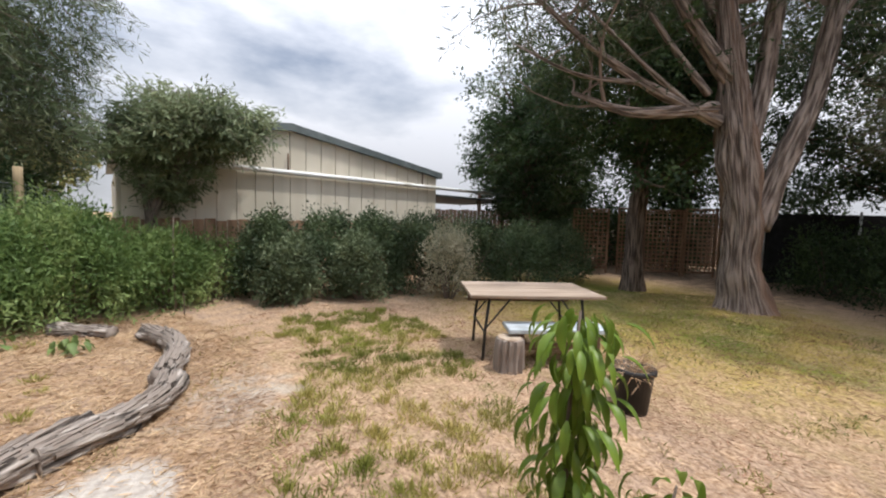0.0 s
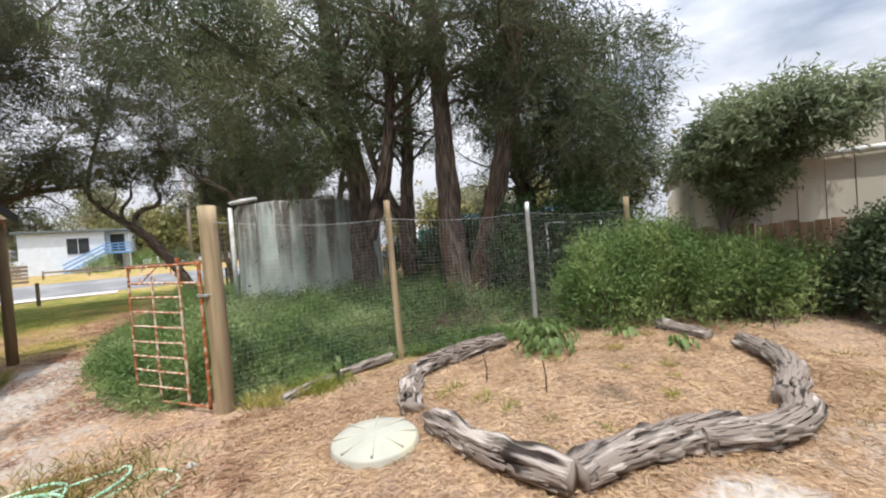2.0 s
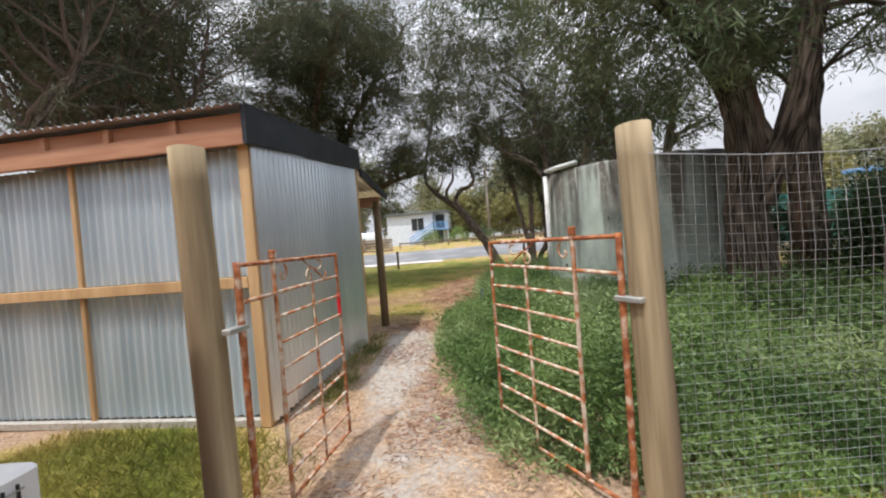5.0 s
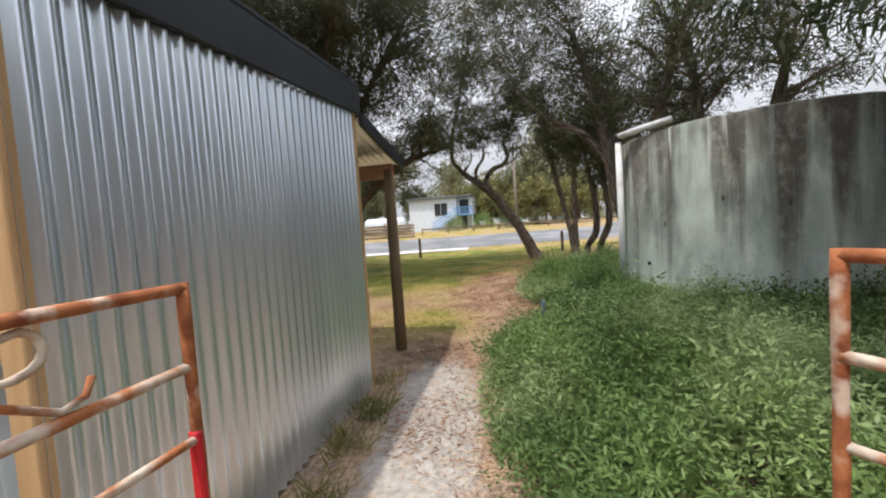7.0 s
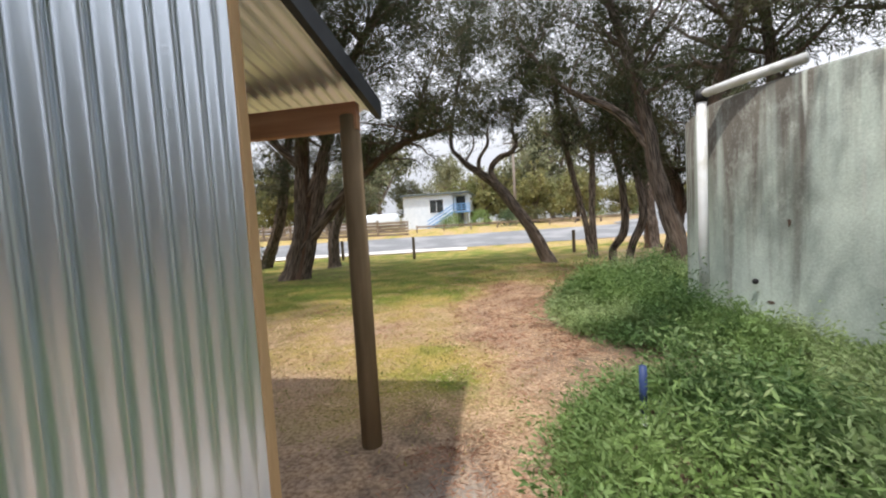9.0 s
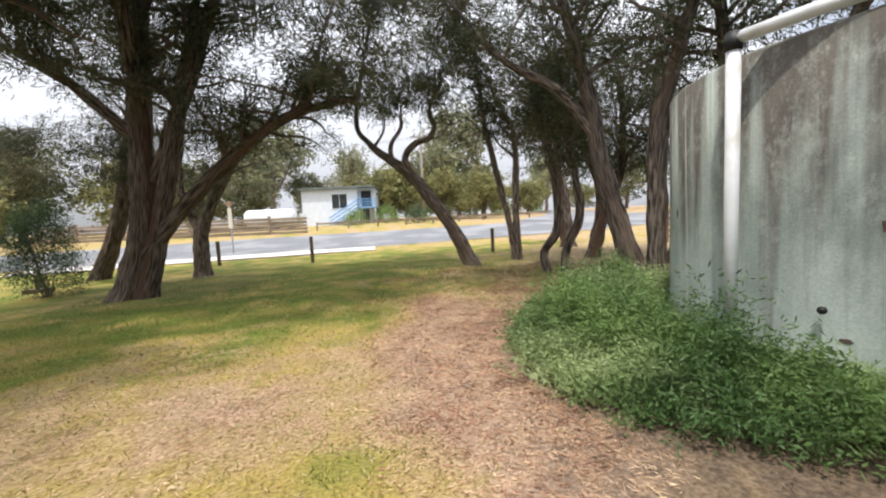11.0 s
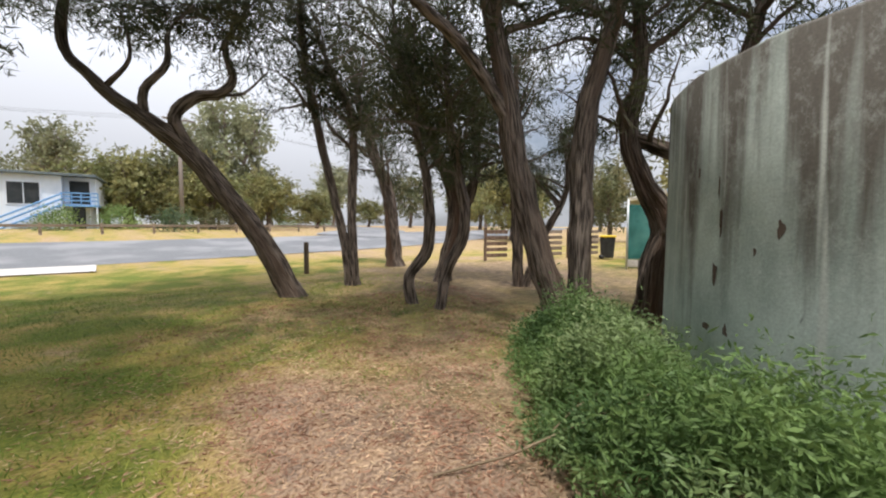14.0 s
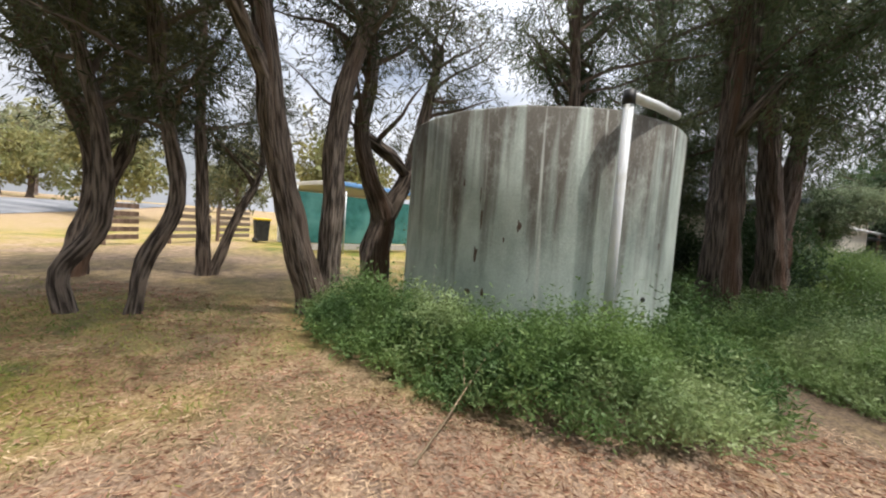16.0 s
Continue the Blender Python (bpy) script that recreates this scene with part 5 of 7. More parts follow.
put("rain_pipe", mesh_of("rain_pipe", v, f, PVC, True), garage, "long pale rainwater pipe across the wall")
for xx in (APEX - 0.05, 5.5):
    part("vent_pipe", cyl_bm(0.016, 0.016, 2.1, 2.45, 10, 0), BROWN_TIMBER, garage, "", True, pose(xx, -0.08, 0))
part("lean_to_roof", box_bm(GL + 0.03, -0.05, 1.90, 9.4, 2.6, 1.96, 0.01), ROOF_GREY, garage, "low grey lean-to roof")
for xx in (7.6, 9.3):
    part("lean_to_post", box_bm(xx - 0.04, -0.04, -0.1, xx + 0.04, 0.04, 2.07, 0.006), BROWN_TIMBER, garage)
bfence = thing("timber_fence", GAR @ pose(-0.6, -0.22, 0), "low brown paling fence in front of the garage", "fence")
for k in range(42):
    part("paling", box_bm(0.16 * k, 0, -0.05, 0.16 * k + 0.15, 0.02, 1.22 + 0.02 * math.sin(k * 2.1), 0.003), LATTICE, bfence)

# ---- far side of the back yard ----
def lattice(at, yaw, w, h, step, label):
    base = thing("lattice_panel", (at[0], at[1], 0, 0, 0, yaw), label, "lattice panel", "lattice fence panels")
    for a, b, c, d in ((0, 0, 0.05, h), (w - 0.05, 0, w, h), (0, h - 0.05, w, h), (0, 0.1, w, 0.15)):
        part("frame_bar", box_bm(a, -0.02, b, c, 0.02, d), LATTICE, base)
    for k in range(int(w / step)):
        part("slat", box_bm(step * k, -0.012, 0.1, step * k + 0.03, -0.002, h, 0), LATTICE, base)
    for k in range(int(h / step)):
        part("slat", box_bm(0, 0.002, 0.1 + step * k, w, 0.012, 0.1 + step * k + 0.035, 0), LATTICE, base)


for k, (x, y, w) in enumerate(((9.6, -9.9, 0.95), (9.0, -10.9, 0.7), (8.6, -11.4, 1.0), (8.1, -12.25, 0.8), (7.7, -12.95, 1.0))):
    lattice((x, y), -120 + 2 * k, w, 1.75 + 0.04 * (k % 2), 0.11, "weathered brown timber lattice screen panel")
cloth = thing("shade_cloth_fence", (7.0, -13.3, 0, 0, 0, -122), "black shade-cloth fence in deep shadow", "fence")
V, F = [], []
for i in range(60):
    for k in range(8):
        V.append((i * 0.14, 0.03 * noise.noise((i * 0.3, k * 0.5, 0)), k * 0.24))
F = [(i * 8 + k, i * 8 + 8 + k, i * 8 + 9 + k, i * 8 + k + 1) for i in range(59) for k in range(7)]
put("cloth", mesh_of("cloth", V, F, DARK_CLOTH, True), cloth)
for x in (0.1, 2.0, 4.0, 6.0, 8.0):
    part("picket", cyl_bm(0.025, 0.025, -0.1, 1.75, 10, 0), STEEL, cloth, "", True, pose(x, -0.04, 0))
backf = thing("boundary_fence", (15.2, -6.4, 0, 0, 0, -120), "dark timber boundary fence behind the hedge", "fence")
for k in range(110):
    part("paling", box_bm(0.15 * k, 0, -0.05, 0.15 * k + 0.14, 0.02, 1.75 + 0.02 * math.sin(k * 1.7), 0.003), BROWN_TIMBER, backf)

# ---- hedge and bushes ----
def at_gar(x, y):
    q = GAR @ Vector((x, y, 0))
    return (q.x, q.y)


for k, (x, y, sx, sz) in enumerate(((7.5, -2.4, 0.8, 1.25), (7.75, -3.3, 0.85, 1.42), (7.6, -4.1, 0.8, 1.36), (7.65, -4.95, 0.9, 1.45), (7.8, -6.0, 0.95, 1.3), (7.7, -7.2, 1.0, 1.3), (8.2, -8.3, 1.1, 1.3))):
    shrub("hedge_shrub", (x, y), (sx, sx * 0.95, sz), "dense grey-green clipped hedge shrub", LEAF_HEDGE, 190, 60, 0.06, 0.028, 70 + k, 0.085, 0.22, "shrub", "hedge by the garage")
for k, (x, y, sx, sy, sz) in enumerate(((5.85, 0.2, 0.95, 0.85, 1.25), (6.5, -0.35, 1.0, 0.85, 1.3), (6.95, 0.1, 0.85, 0.9, 1.4), (7.0, -1.1, 0.7, 0.7, 1.0))):
    shrub("weedy_bush", (x, y), (sx, sy, sz), "unruly mid-green bush spilling over the fence", LEAF_BUSH, 190, 70, 0.075, 0.018, 80 + k, 0.10, 0.25, "bush", "bushes by the fence", up=0.6)
for k, (x, y, sz) in enumerate(((6.3, 1.9, 1.9), (7.3, 1.5, 2.2), (7.9, 4.4, 1.9), (9.4, 1.9, 2.1), (8.9, 5.2, 1.9), (9.8, 6.9, 2.2), (8.7, 2.2, 1.7), (9.6, 3.6, 2.0), (7.1, 5.2, 1.9), (8.2, 6.0, 2.1), (7.6, 7.9, 1.5), (10.4, 8.6, 2.2))):
    shrub("dark_shrub", (x, y), (1.1, 1.1, sz), "dark understorey shrub beneath the tall trees", LEAF_DARK, 130, 50, 0.09, 0.035, 110 + k, 0.16, 0.35, "shrub", "understorey shrubs")
for k, (x, y, sx, sz) in enumerate(((6.92, -2.7, 0.52, 0.98), (6.95, -3.72, 0.45, 1.05))):
    shrub("sage_shrub", (x, y), (sx, sx, sz), "rounded sage-green shrub in front of the hedge", LEAF_SAGE, 130, 60, 0.06, 0.03, 130 + k, 0.07, 0.2, "shrub", "shrubs before the hedge")
shrub("pale_shrub", (6.75, -5.2), (0.5, 0.5, 1.15), "cream-variegated shrub in front of the hedge", LEAF_PALE, 110, 60, 0.05, 0.022, 91, 0.10, 0.2, "shrub")
shrub("garden_shrub", (7.5, -1.6), (0.6, 0.6, 0.9), "straggly yellow-green shrub by the garage", LEAF_BUSH, 80, 60, 0.05, 0.02, 92, 0.12, 0.3, "shrub")
tree("wattle_tree", (7.35, -0.75), [[(0, 0, 0, 0.08), (0.05, -0.1, 1.2, 0.065), (0.1, -0.5, 2.1, 0.05), (0.1, -0.95, 2.8, 0.02)], [(0.05, -0.1, 1.0, 0.05), (0.0, -0.05, 1.9, 0.04), (0.05, -0.3, 2.7, 0.015)]],
     "soft green wattle growing over the garage", BARK_GREY, LEAF_SAGE, twigs=[((0.05, -0.72, 2.68), (0.45, 0.72, 0.34), 210), ((0.0, -0.1, 2.3), (0.35, 0.4, 0.3), 50)], seed=93, branches=4, branch_len=0.5, start=0.4, per=28, spray=0.2, leaf_len=0.12, leaf_wid=0.024)

# ---- backyard things ----
def log(pts, radius, label, seed):
    c = Vector(pts[0])
    base = thing("log", (c.x, c.y, 0), label, "log", "logs edging the garden bed")
    line = smooth_line([(p[0] - c.x, p[1] - c.y, radius * 0.82, radius) for p in pts], 0.05)
    me = bark_mesh("bark", [q.to_3d() + Vector((0, 0, gz(c.x, c.y) + 0.015 * noise.noise((i * 0.2, seed, 0)))) for i, q in enumerate(line)],
                   [radius * (1 + 0.22 * noise.noise((i * 0.14, seed, 2))) for i in range(len(line))], 40, LOG_BARK, 0.55, 9, 0.03, seed)
    put("bark", me, base)
    r2 = random.Random(seed)
    pieces = []
    for k in range(int(len(line) * 6)):
        q = line[r2.randrange(len(line) - 4)]
        i = line.index(q)
        d = (line[i + 3] - q).to_3d()
        a = r2.uniform(-0.3, math.pi + 0.3)
        s = Vector((-d.y, d.x, 0)).normalized()
        o = (s * math.cos(a) + Vector((0, 0, 1)) * math.sin(a))
        p0 = q.to_3d() + o * radius * 1.02
        p1 = p0 + d * r2.uniform(0.5, 1.5) + o * r2.uniform(0.002, 0.026)
        w = d.cross(o).normalized() * r2.uniform(0.005, 0.017)
        pieces.append(([p0 - w, p0 + w, p1 + w * 0.4, p1 - w * 0.4, p0 - w - o * 0.01, p0 + w - o * 0.01, p1 + w * 0.4 - o * 0.012, p1 - w * 0.4 - o * 0.012],
                       [(0, 1, 2, 3), (4, 7, 6, 5), (0, 4, 5, 1), (2, 6, 7, 3), (0, 3, 7, 4), (1, 5, 6, 2)]))
    v_, f_ = joined(pieces)
    tagged(put("loose_bark", mesh_of("loose_bark", v_, f_, LOG_BARK), base), kind="stuff")
    return base


log([(2.27, -0.40), (2.26, -0.9), (2.34, -1.44)], 0.08, "weathered grey log with flaking bark", 3)
log([(2.40, -1.42), (2.78, -1.50), (3.22, -1.68), (3.45, -1.85)], 0.085, "weathered grey log with flaking bark", 5)
log([(3.2, -1.72), (3.55, -1.98), (3.85, -2.06), (4.12, -2.03)], 0.078, "split weathered log with shaggy bark", 6)
log([(4.15, -1.95), (4.7, -1.9), (5.15, -1.72), (5.5, -1.38)], 0.08, "split weathered log with shaggy bark", 8)
log([(5.55, -1.1), (5.8, -0.5)], 0.07, "thin grey log at the back of the bed", 9)
log([(5.85, 0.1), (5.4, 0.42)], 0.07, "thin grey log at the back of the bed", 10)
log([(4.15, 0.66), (3.5, 0.70), (2.80, 0.58)], 0.08, "weathered grey log with flaking bark", 12)
log([(2.76, 0.5), (2.48, 0.2), (2.30, -0.10)], 0.08, "weathered grey log with flaking bark", 14)
log([(1.65, 0.95), (2.2, 1.15), (2.95, 1.28)], 0.038, "brown fallen branch lying under the fence", 15)

lid = thing("tank_lid", (1.88, -0.28, gz(1.88, -0.28)), "round cream plastic septic lid with radial ribs", "septic lid")
bm = bmesh.new()
ring = []
for r, z in ((0.285, -0.05), (0.282, 0.035), (0.268, 0.05), (0.17, 0.068), (0.07, 0.078), (0.05, 0.082), (0.002, 0.082)):
    ring.append([bm.verts.new((r * math.cos(2 * math.pi * k / 48), r * math.sin(2 * math.pi * k / 48), z)) for k in range(48)])
for a, b in zip(ring, ring[1:]):
    for k in range(48):
        bm.faces.new((a[k], a[(k + 1) % 48], b[(k + 1) % 48], b[k]))
part("cover", bm, LID_CREAM, lid, smooth=True)
for k in range(8):
    part("rib", box_bm(0.05, -0.007, 0.05, 0.262, 0.007, 0.083, 0.003), LID_CREAM, lid, "", False, pose(0, 0, 0, 0, 2.8, 45 * k + 12))

table = thing("trestle_table", (4.12, -5.05, gz(4.1, -5)), "low weathered timber trestle table with folding metal legs", "table")
TT = Matrix.Rotation(math.atan2(-1.19, -0.33) , 4, "Z")
for k in range(4):
    part("top_board", box_bm(-0.62, -0.40 + 0.2 * k, 0.60, 0.62, -0.40 + 0.2 * k + 0.194, 0.63, 0.005), TABLE_TOP, table, "", False, TT)
for sx in (-0.48, 0.48):
    for sy in (-0.3, 0.3):
        v, f = tube([(sx, sy, 0), (sx * 0.97, sy, 0.3), (sx * 0.9, sy, 0.6)], [0.014] * 3, 8)
        put("leg", mesh_of("leg", v, f, BLACK, True), table, m=TT)
        v, f = tube([(sx * 0.97, sy, 0.3), (sx * 0.5, sy, 0.58)], [0.008] * 2, 6)
        put("brace", mesh_of("brace", v, f, BLACK), table, m=TT)
    v, f = tube([(sx, -0.3, 0.28), (sx, 0.3, 0.28)], [0.010] * 2, 6)
    put("crossbar", mesh_of("crossbar", v, f, BLACK), table, m=TT)
part("apron", box_bm(-0.55, 0.28, 0.44, 0.55, 0.32, 0.50), BROWN_TIMBER, table, "", False, TT)
bench = thing("bench", (3.68, -5.08, gz(3.7, -5.1)), "low bench with pale blue-grey top", "bench")
part("bench_top", box_bm(-0.45, -0.14, 0.32, 0.45, 0.14, 0.36, 0.006), BENCH_TOP, bench, "", False, TT)
for x in (-0.34, 0.34):
    part("bench_leg", box_bm(x - 0.03, -0.12, 0, x + 0.03, 0.12, 0.32, 0.006), BROWN_TIMBER, bench, "", False, TT)
part("stretcher", box_bm(-0.34, -0.02, 0.14, 0.34, 0.02, 0.2, 0.004), BROWN_TIMBER, bench, "", False, TT)

stump = thing("tree_stump", (3.68, -4.62, 0), "short upright log stump with grooved bark", "stump")
v, f = tube([(0, 0, z) for z in (-0.05, 0.05, 0.12, 0.2, 0.27, 0.3)], [0.125, 0.12, 0.118, 0.12, 0.12, 0.115], 40, 0.12, 14, 0.0, 4)
put("bark", mesh_of("bark", v, f, LOG_BARK), stump)
part("cut_face", cyl_bm(0.105, 0.10, 0.29, 0.31, 24, 0), LOG_END, stump)
pot = thing("plant_pot", (2.82, -5.1, gz(2.8, -5.1)), "black plastic pot of dry straw", "pot")
bm = bmesh.new()
ring = []
for r, z in ((0.02, 0), (0.10, 0), (0.13, 0.28), (0.145, 0.28), (0.145, 0.31), (0.125, 0.31), (0.118, 0.24), (0.02, 0.25)):
    ring.append([bm.verts.new((r * math.cos(2 * math.pi * k / 28), r * math.sin(2 * math.pi * k / 28), z)) for k in range(28)])
for a, b in zip(ring, ring[1:]):
    for k in range(28):
        bm.faces.new((a[k], a[(k + 1) % 28], b[(k + 1) % 28], b[k]))
part("pot_wall", bm, BLACK, pot, smooth=True)
r5 = leaves_round([(0, 0, 0.30)], (0.07, 0.07, 0.03), 420, 0.12, 0.005, 0)
put("dry_straw", quads_mesh("dry_straw", *r5, STRAW), pot)


def big_leaf(length, width):
    """A folded, drooping leaf blade along +x."""
    V, F = [], []
    n = 6
    for i in range(n + 1):
        t = i / n
        w = width * math.sin(math.pi * min(1, t * 0.93 + 0.05)) ** 0.8 * 0.5
        zc = -0.55 * length * t * t
        V += [(length * t * (1 - 0.15 * t), -w, zc + w * 0.5), (length * t * (1 - 0.15 * t), 0, zc), (length * t * (1 - 0.15 * t), w, zc + w * 0.5)]
    for i in range(n):
        a = 3 * i
        F += [(a, a + 3, a + 4, a + 1), (a + 1, a + 4, a + 5, a + 2)]
    return V, F


def leafy_plant(name, at, h, count, ln, wd, leaf, label, seed, spread=0.1, category="plant"):
    r = random.Random(seed)
    base = thing(name, (at[0], at[1], gz(*at)), label, category)
    stem = [(0, 0, -0.05), (0.01, 0.02, h * 0.5), (-0.01, 0.0, h)]
    v, f = tube(stem, [0.012, 0.009, 0.004], 8)
    put("stem", mesh_of("stem", v, f, BARK_GREY, True), base)
    me = mesh_of("leaf", *big_leaf(ln, wd), leaf, True)
    for k in range(count):
        z = h * (0.12 + 0.88 * (k + r.random()) / count)
        s = r.uniform(0.65, 1.15)
        side = r.uniform(0, spread)
        a = r.uniform(0, 360)
        m = pose(side * math.cos(radians(a)), side * math.sin(radians(a)), z, 0, r.uniform(5, 75), a) @ Matrix.Scale(s, 4)
        put("leaf", me, base, m=m)
    return base


leafy_plant("young_fruit_tree", (2.02, -3.95), 0.95, 330, 0.125, 0.036, LEAF_YOUNG, "young fruit tree with long drooping glossy green leaves", 5, 0.17)
leafy_plant("young_fruit_tree", (1.75, -4.15), 0.42, 60, 0.15, 0.036, LEAF_YOUNG, "small young fruit tree with drooping leaves", 6, 0.16)
leafy_plant("seedling", (2.18, 1.0), 0.30, 12, 0.11, 0.06, LEAF_WEED, "leafy green seedling by the fallen branch", 7, 0.02)
leafy_plant("leafy_crop", (4.1, -0.02), 0.34, 230, 0.10, 0.055, LEAF_WEED, "broad-leaved green vegetable clump in the bed", 8, 0.34)
leafy_plant("leafy_crop", (5.2, -0.35), 0.18, 30, 0.12, 0.07, LEAF_BUSH, "small leafy clump in the straw bed", 9, 0.25)
leafy_plant("leafy_crop", (5.0, -1.0), 0.16, 24, 0.12, 0.06, LEAF_BUSH, "small leafy clump in the straw bed", 10, 0.2)
for x, y, h in ((3.05, -0.15, 0.24), (3.15, -0.7, 0.26), (6.4, -1.5, 0.3)):
    stick = thing("garden_stake", (x, y, gz(x, y)), "thin bare seedling stake in the bed", "stake")
    v, f = tube([(0, 0, -0.05), (0.01, 0, h * 0.5), (-0.005, 0.01, h)], [0.008, 0.007, 0.005], 6)
    put("stick", mesh_of("stick", v, f, BARK_DARK), stick)
leafy_plant("sapling", (6.6, -1.35), 1.25, 44, 0.08, 0.035, LEAF_BUSH, "slim sapling in front of the hedge", 12, 0.10)

hose = thing("garden_hose", (-0.1, 0.45, 0), "pale green garden hose coiled on the grass", "hose")
hp = []
for i in range(240):
    a = i * 0.165
    rr = 0.23 + 0.10 * math.sin(i * 0.061) + 0.07 * math.sin(i * 0.19 + 1.0)
    hp.append((rr * 1.45 * math.cos(a) + 0.20 * math.sin(i * 0.043), rr * 0.8 * math.sin(a + 0.5 * math.sin(i * 0.03)) + 0.12 * math.cos(i * 0.037), 0.02 + 0.018 * (i % 40) / 40 + 0.012 * math.sin(i * 0.37) ** 2))
v, f = tube(hp, [0.0095] * len(hp), 8)
put("coil", mesh_of("coil", v, f, HOSE, True), hose)
tail = smooth_line([(0.3, 0.0, 0.02, 0.0095), (0.55, -0.12, 0.015, 0.0095), (0.85, 0.05, 0.015, 0.0095), (0.95, -0.25, 0.015, 0.0095), (0.6, -0.42, 0.015, 0.0095)], 0.04)
v, f = tube([q.to_3d() for q in tail], [0.0095] * len(tail), 8)
put("loose_end", mesh_of("loose_end", v, f, HOSE, True), hose)
part("connector", cyl_bm(0.016, 0.012, 0, 0.06, 12), ORANGE_PIPE, hose, "orange hose connector", True, pose(-0.02, -0.3, 0.02, 80, 0, 30))
agpipe = thing("drain_pipe", (-0.6, 0.3, 0), "black corrugated drain pipe on the grass", "pipe")
n_ = 90
v, f = tube([(-0.35 + 0.75 * i / n_, -0.55 + 0.75 * i / n_ + 0.05 * math.sin(i * 0.05), 0.05) for i in range(n_)], [0.045 + 0.005 * (i % 2) for i in range(n_)], 14)
put("pipe_wall", mesh_of("pipe_wall", v, f, BLACK), agpipe)
cap = thing("water_meter", (0.86, 5.57, 0), "standpipe with a dark blue cap in the weeds", "standpipe")
part("pipe", cyl_bm(0.016, 0.016, -0.05, 0.24, 14), PVC, cap, "", True)
part("cap", cyl_bm(0.022, 0.021, 0.24, 0.52, 14), BLUE_CAP, cap, "dark blue plastic cap", True)
stone = thing("stone", (0.93, 0.35, 0), "small white stone in the grass", "stone")
bm = bmesh.new()
bmesh.ops.create_icosphere(bm, subdivisions=2, radius=0.035)
for q in bm.verts:
    q.co *= 1 + 0.3 * noise.noise(q.co * 30)
part("stone_body", bm, CONCRETE, stone, m=pose(0, 0, 0.02))
gf = thing("steel_gate", (6.4, 1.5, 0, 0, 0, -8), "galvanised tubular farm gate behind the bushes", "gate")
for a, b in (((0, 0, 0.3), (0, 0, 1.5)), ((0, 0, 1.5), (1.5, 0, 1.5)), ((1.5, 0, 1.5), (1.5, 0, 0.3)), ((0, 0, 1.0), (1.5, 0, 1.0)), ((0, 0, 0.3), (1.5, 0, 0.3))):
    v, f = tube([a, b], [0.02, 0.02], 10)
    put("tube", mesh_of("tube", v, f, STEEL, True), gf)
for s in (0.1, 1.4):
    part("gate_leg", cyl_bm(0.018, 0.018, -0.1, 0.3, 10, 0), STEEL, gf, "", True, pose(s, 0, 0))
# ---- street side ----
for x, y, h in ((4.15, 18.95, 0.90), (-2.43, 19.45, 0.93), (-6.0, 20.8, 0.92)):
    b = thing("bollard", (x, y, gz(x, y)), "dark square timber bollard on the verge", "bollard", "timber bollards")
    part("shaft", box_bm(-0.055, -0.055, -0.1, 0.055, 0.055, h, 0.012), POST_DARK, b)

cottage = thing("two_storey_house", (-4.0, 51.5, gz(-4, 51.5)), "white two-storey house with blue outside stairs", "house")
cottage.rotation_euler = (0, 0, radians(-8))
part("wall", box_bm(-4.3, 0, -0.3, 2.2, 7, 4.2, 0.02), WHITE_WALL, cottage)
part("roof", box_bm(-4.6, -0.5, 4.2, 4.3, 7.4, 4.38, 0.02), ROOF_GREY, cottage, "flat grey skillion roof")
w = part("window", box_bm(-0.85, -0.06, 1.85, 1.05, 0.02, 3.65, 0.01), WHITE_WALL, cottage)
for x in (-0.76, 0.13):
    part("pane", box_bm(x, -0.075, 1.94, x + 0.83, -0.06, 3.56, 0), GLASS, w)
part("upper_recess", box_bm(2.2, 0.9, 1.95, 4.1, 7, 4.2, 0.02), WHITE_WALL, cottage)
part("lower_wall", box_bm(2.2, 1.6, -0.3, 3.6, 7, 1.9, 0.02), WHITE_WALL, cottage)
part("door", box_bm(2.5, 1.55, -0.1, 3.3, 1.60, 1.85, 0.01), GLASS, cottage)
part("glass_door", box_bm(2.5, 0.85, 2.05, 3.7, 0.90, 3.9, 0.01), GLASS, cottage)
part("balcony_deck", box_bm(2.2, -0.6, 1.78, 4.4, 1.0, 1.92, 0.01), BLUE, cottage)
for x in (2.25, 2.8, 3.35, 3.9, 4.36):
    part("baluster", box_bm(x, -0.6, 1.92, x + 0.06, -0.54, 2.85, 0), BLUE, cottage)
for z in (2.2, 2.5, 2.8):
    part("balcony_rail", box_bm(2.2, -0.62, z, 4.4, -0.55, z + 0.09, 0), BLUE, cottage)
for x in (2.3, 4.3):
    part("balcony_post", box_bm(x - 0.05, -0.55, -0.3, x + 0.05, -0.45, 1.8, 0), WHITE_WALL, cottage)
for dz in (0.0, 0.45, 0.85):
    v, f = tube([(-1.0, -0.8, 0.0 + dz), (2.3, -0.8, 1.9 + dz)], [0.07, 0.07], 6)
    put("stair_rail", mesh_of("stair_rail", v, f, BLUE), cottage)
for k in range(10):
    part("tread", box_bm(-1.0 + 0.33 * k, -0.85, -0.05 + 0.19 * k, -0.7 + 0.33 * k, -0.05, 0.0 + 0.19 * k, 0), BLUE, cottage)
part("wing", box_bm(-6.5, 2.0, -0.3, -4.3, 6.5, 1.6, 0.02), WHITE_WALL, cottage)

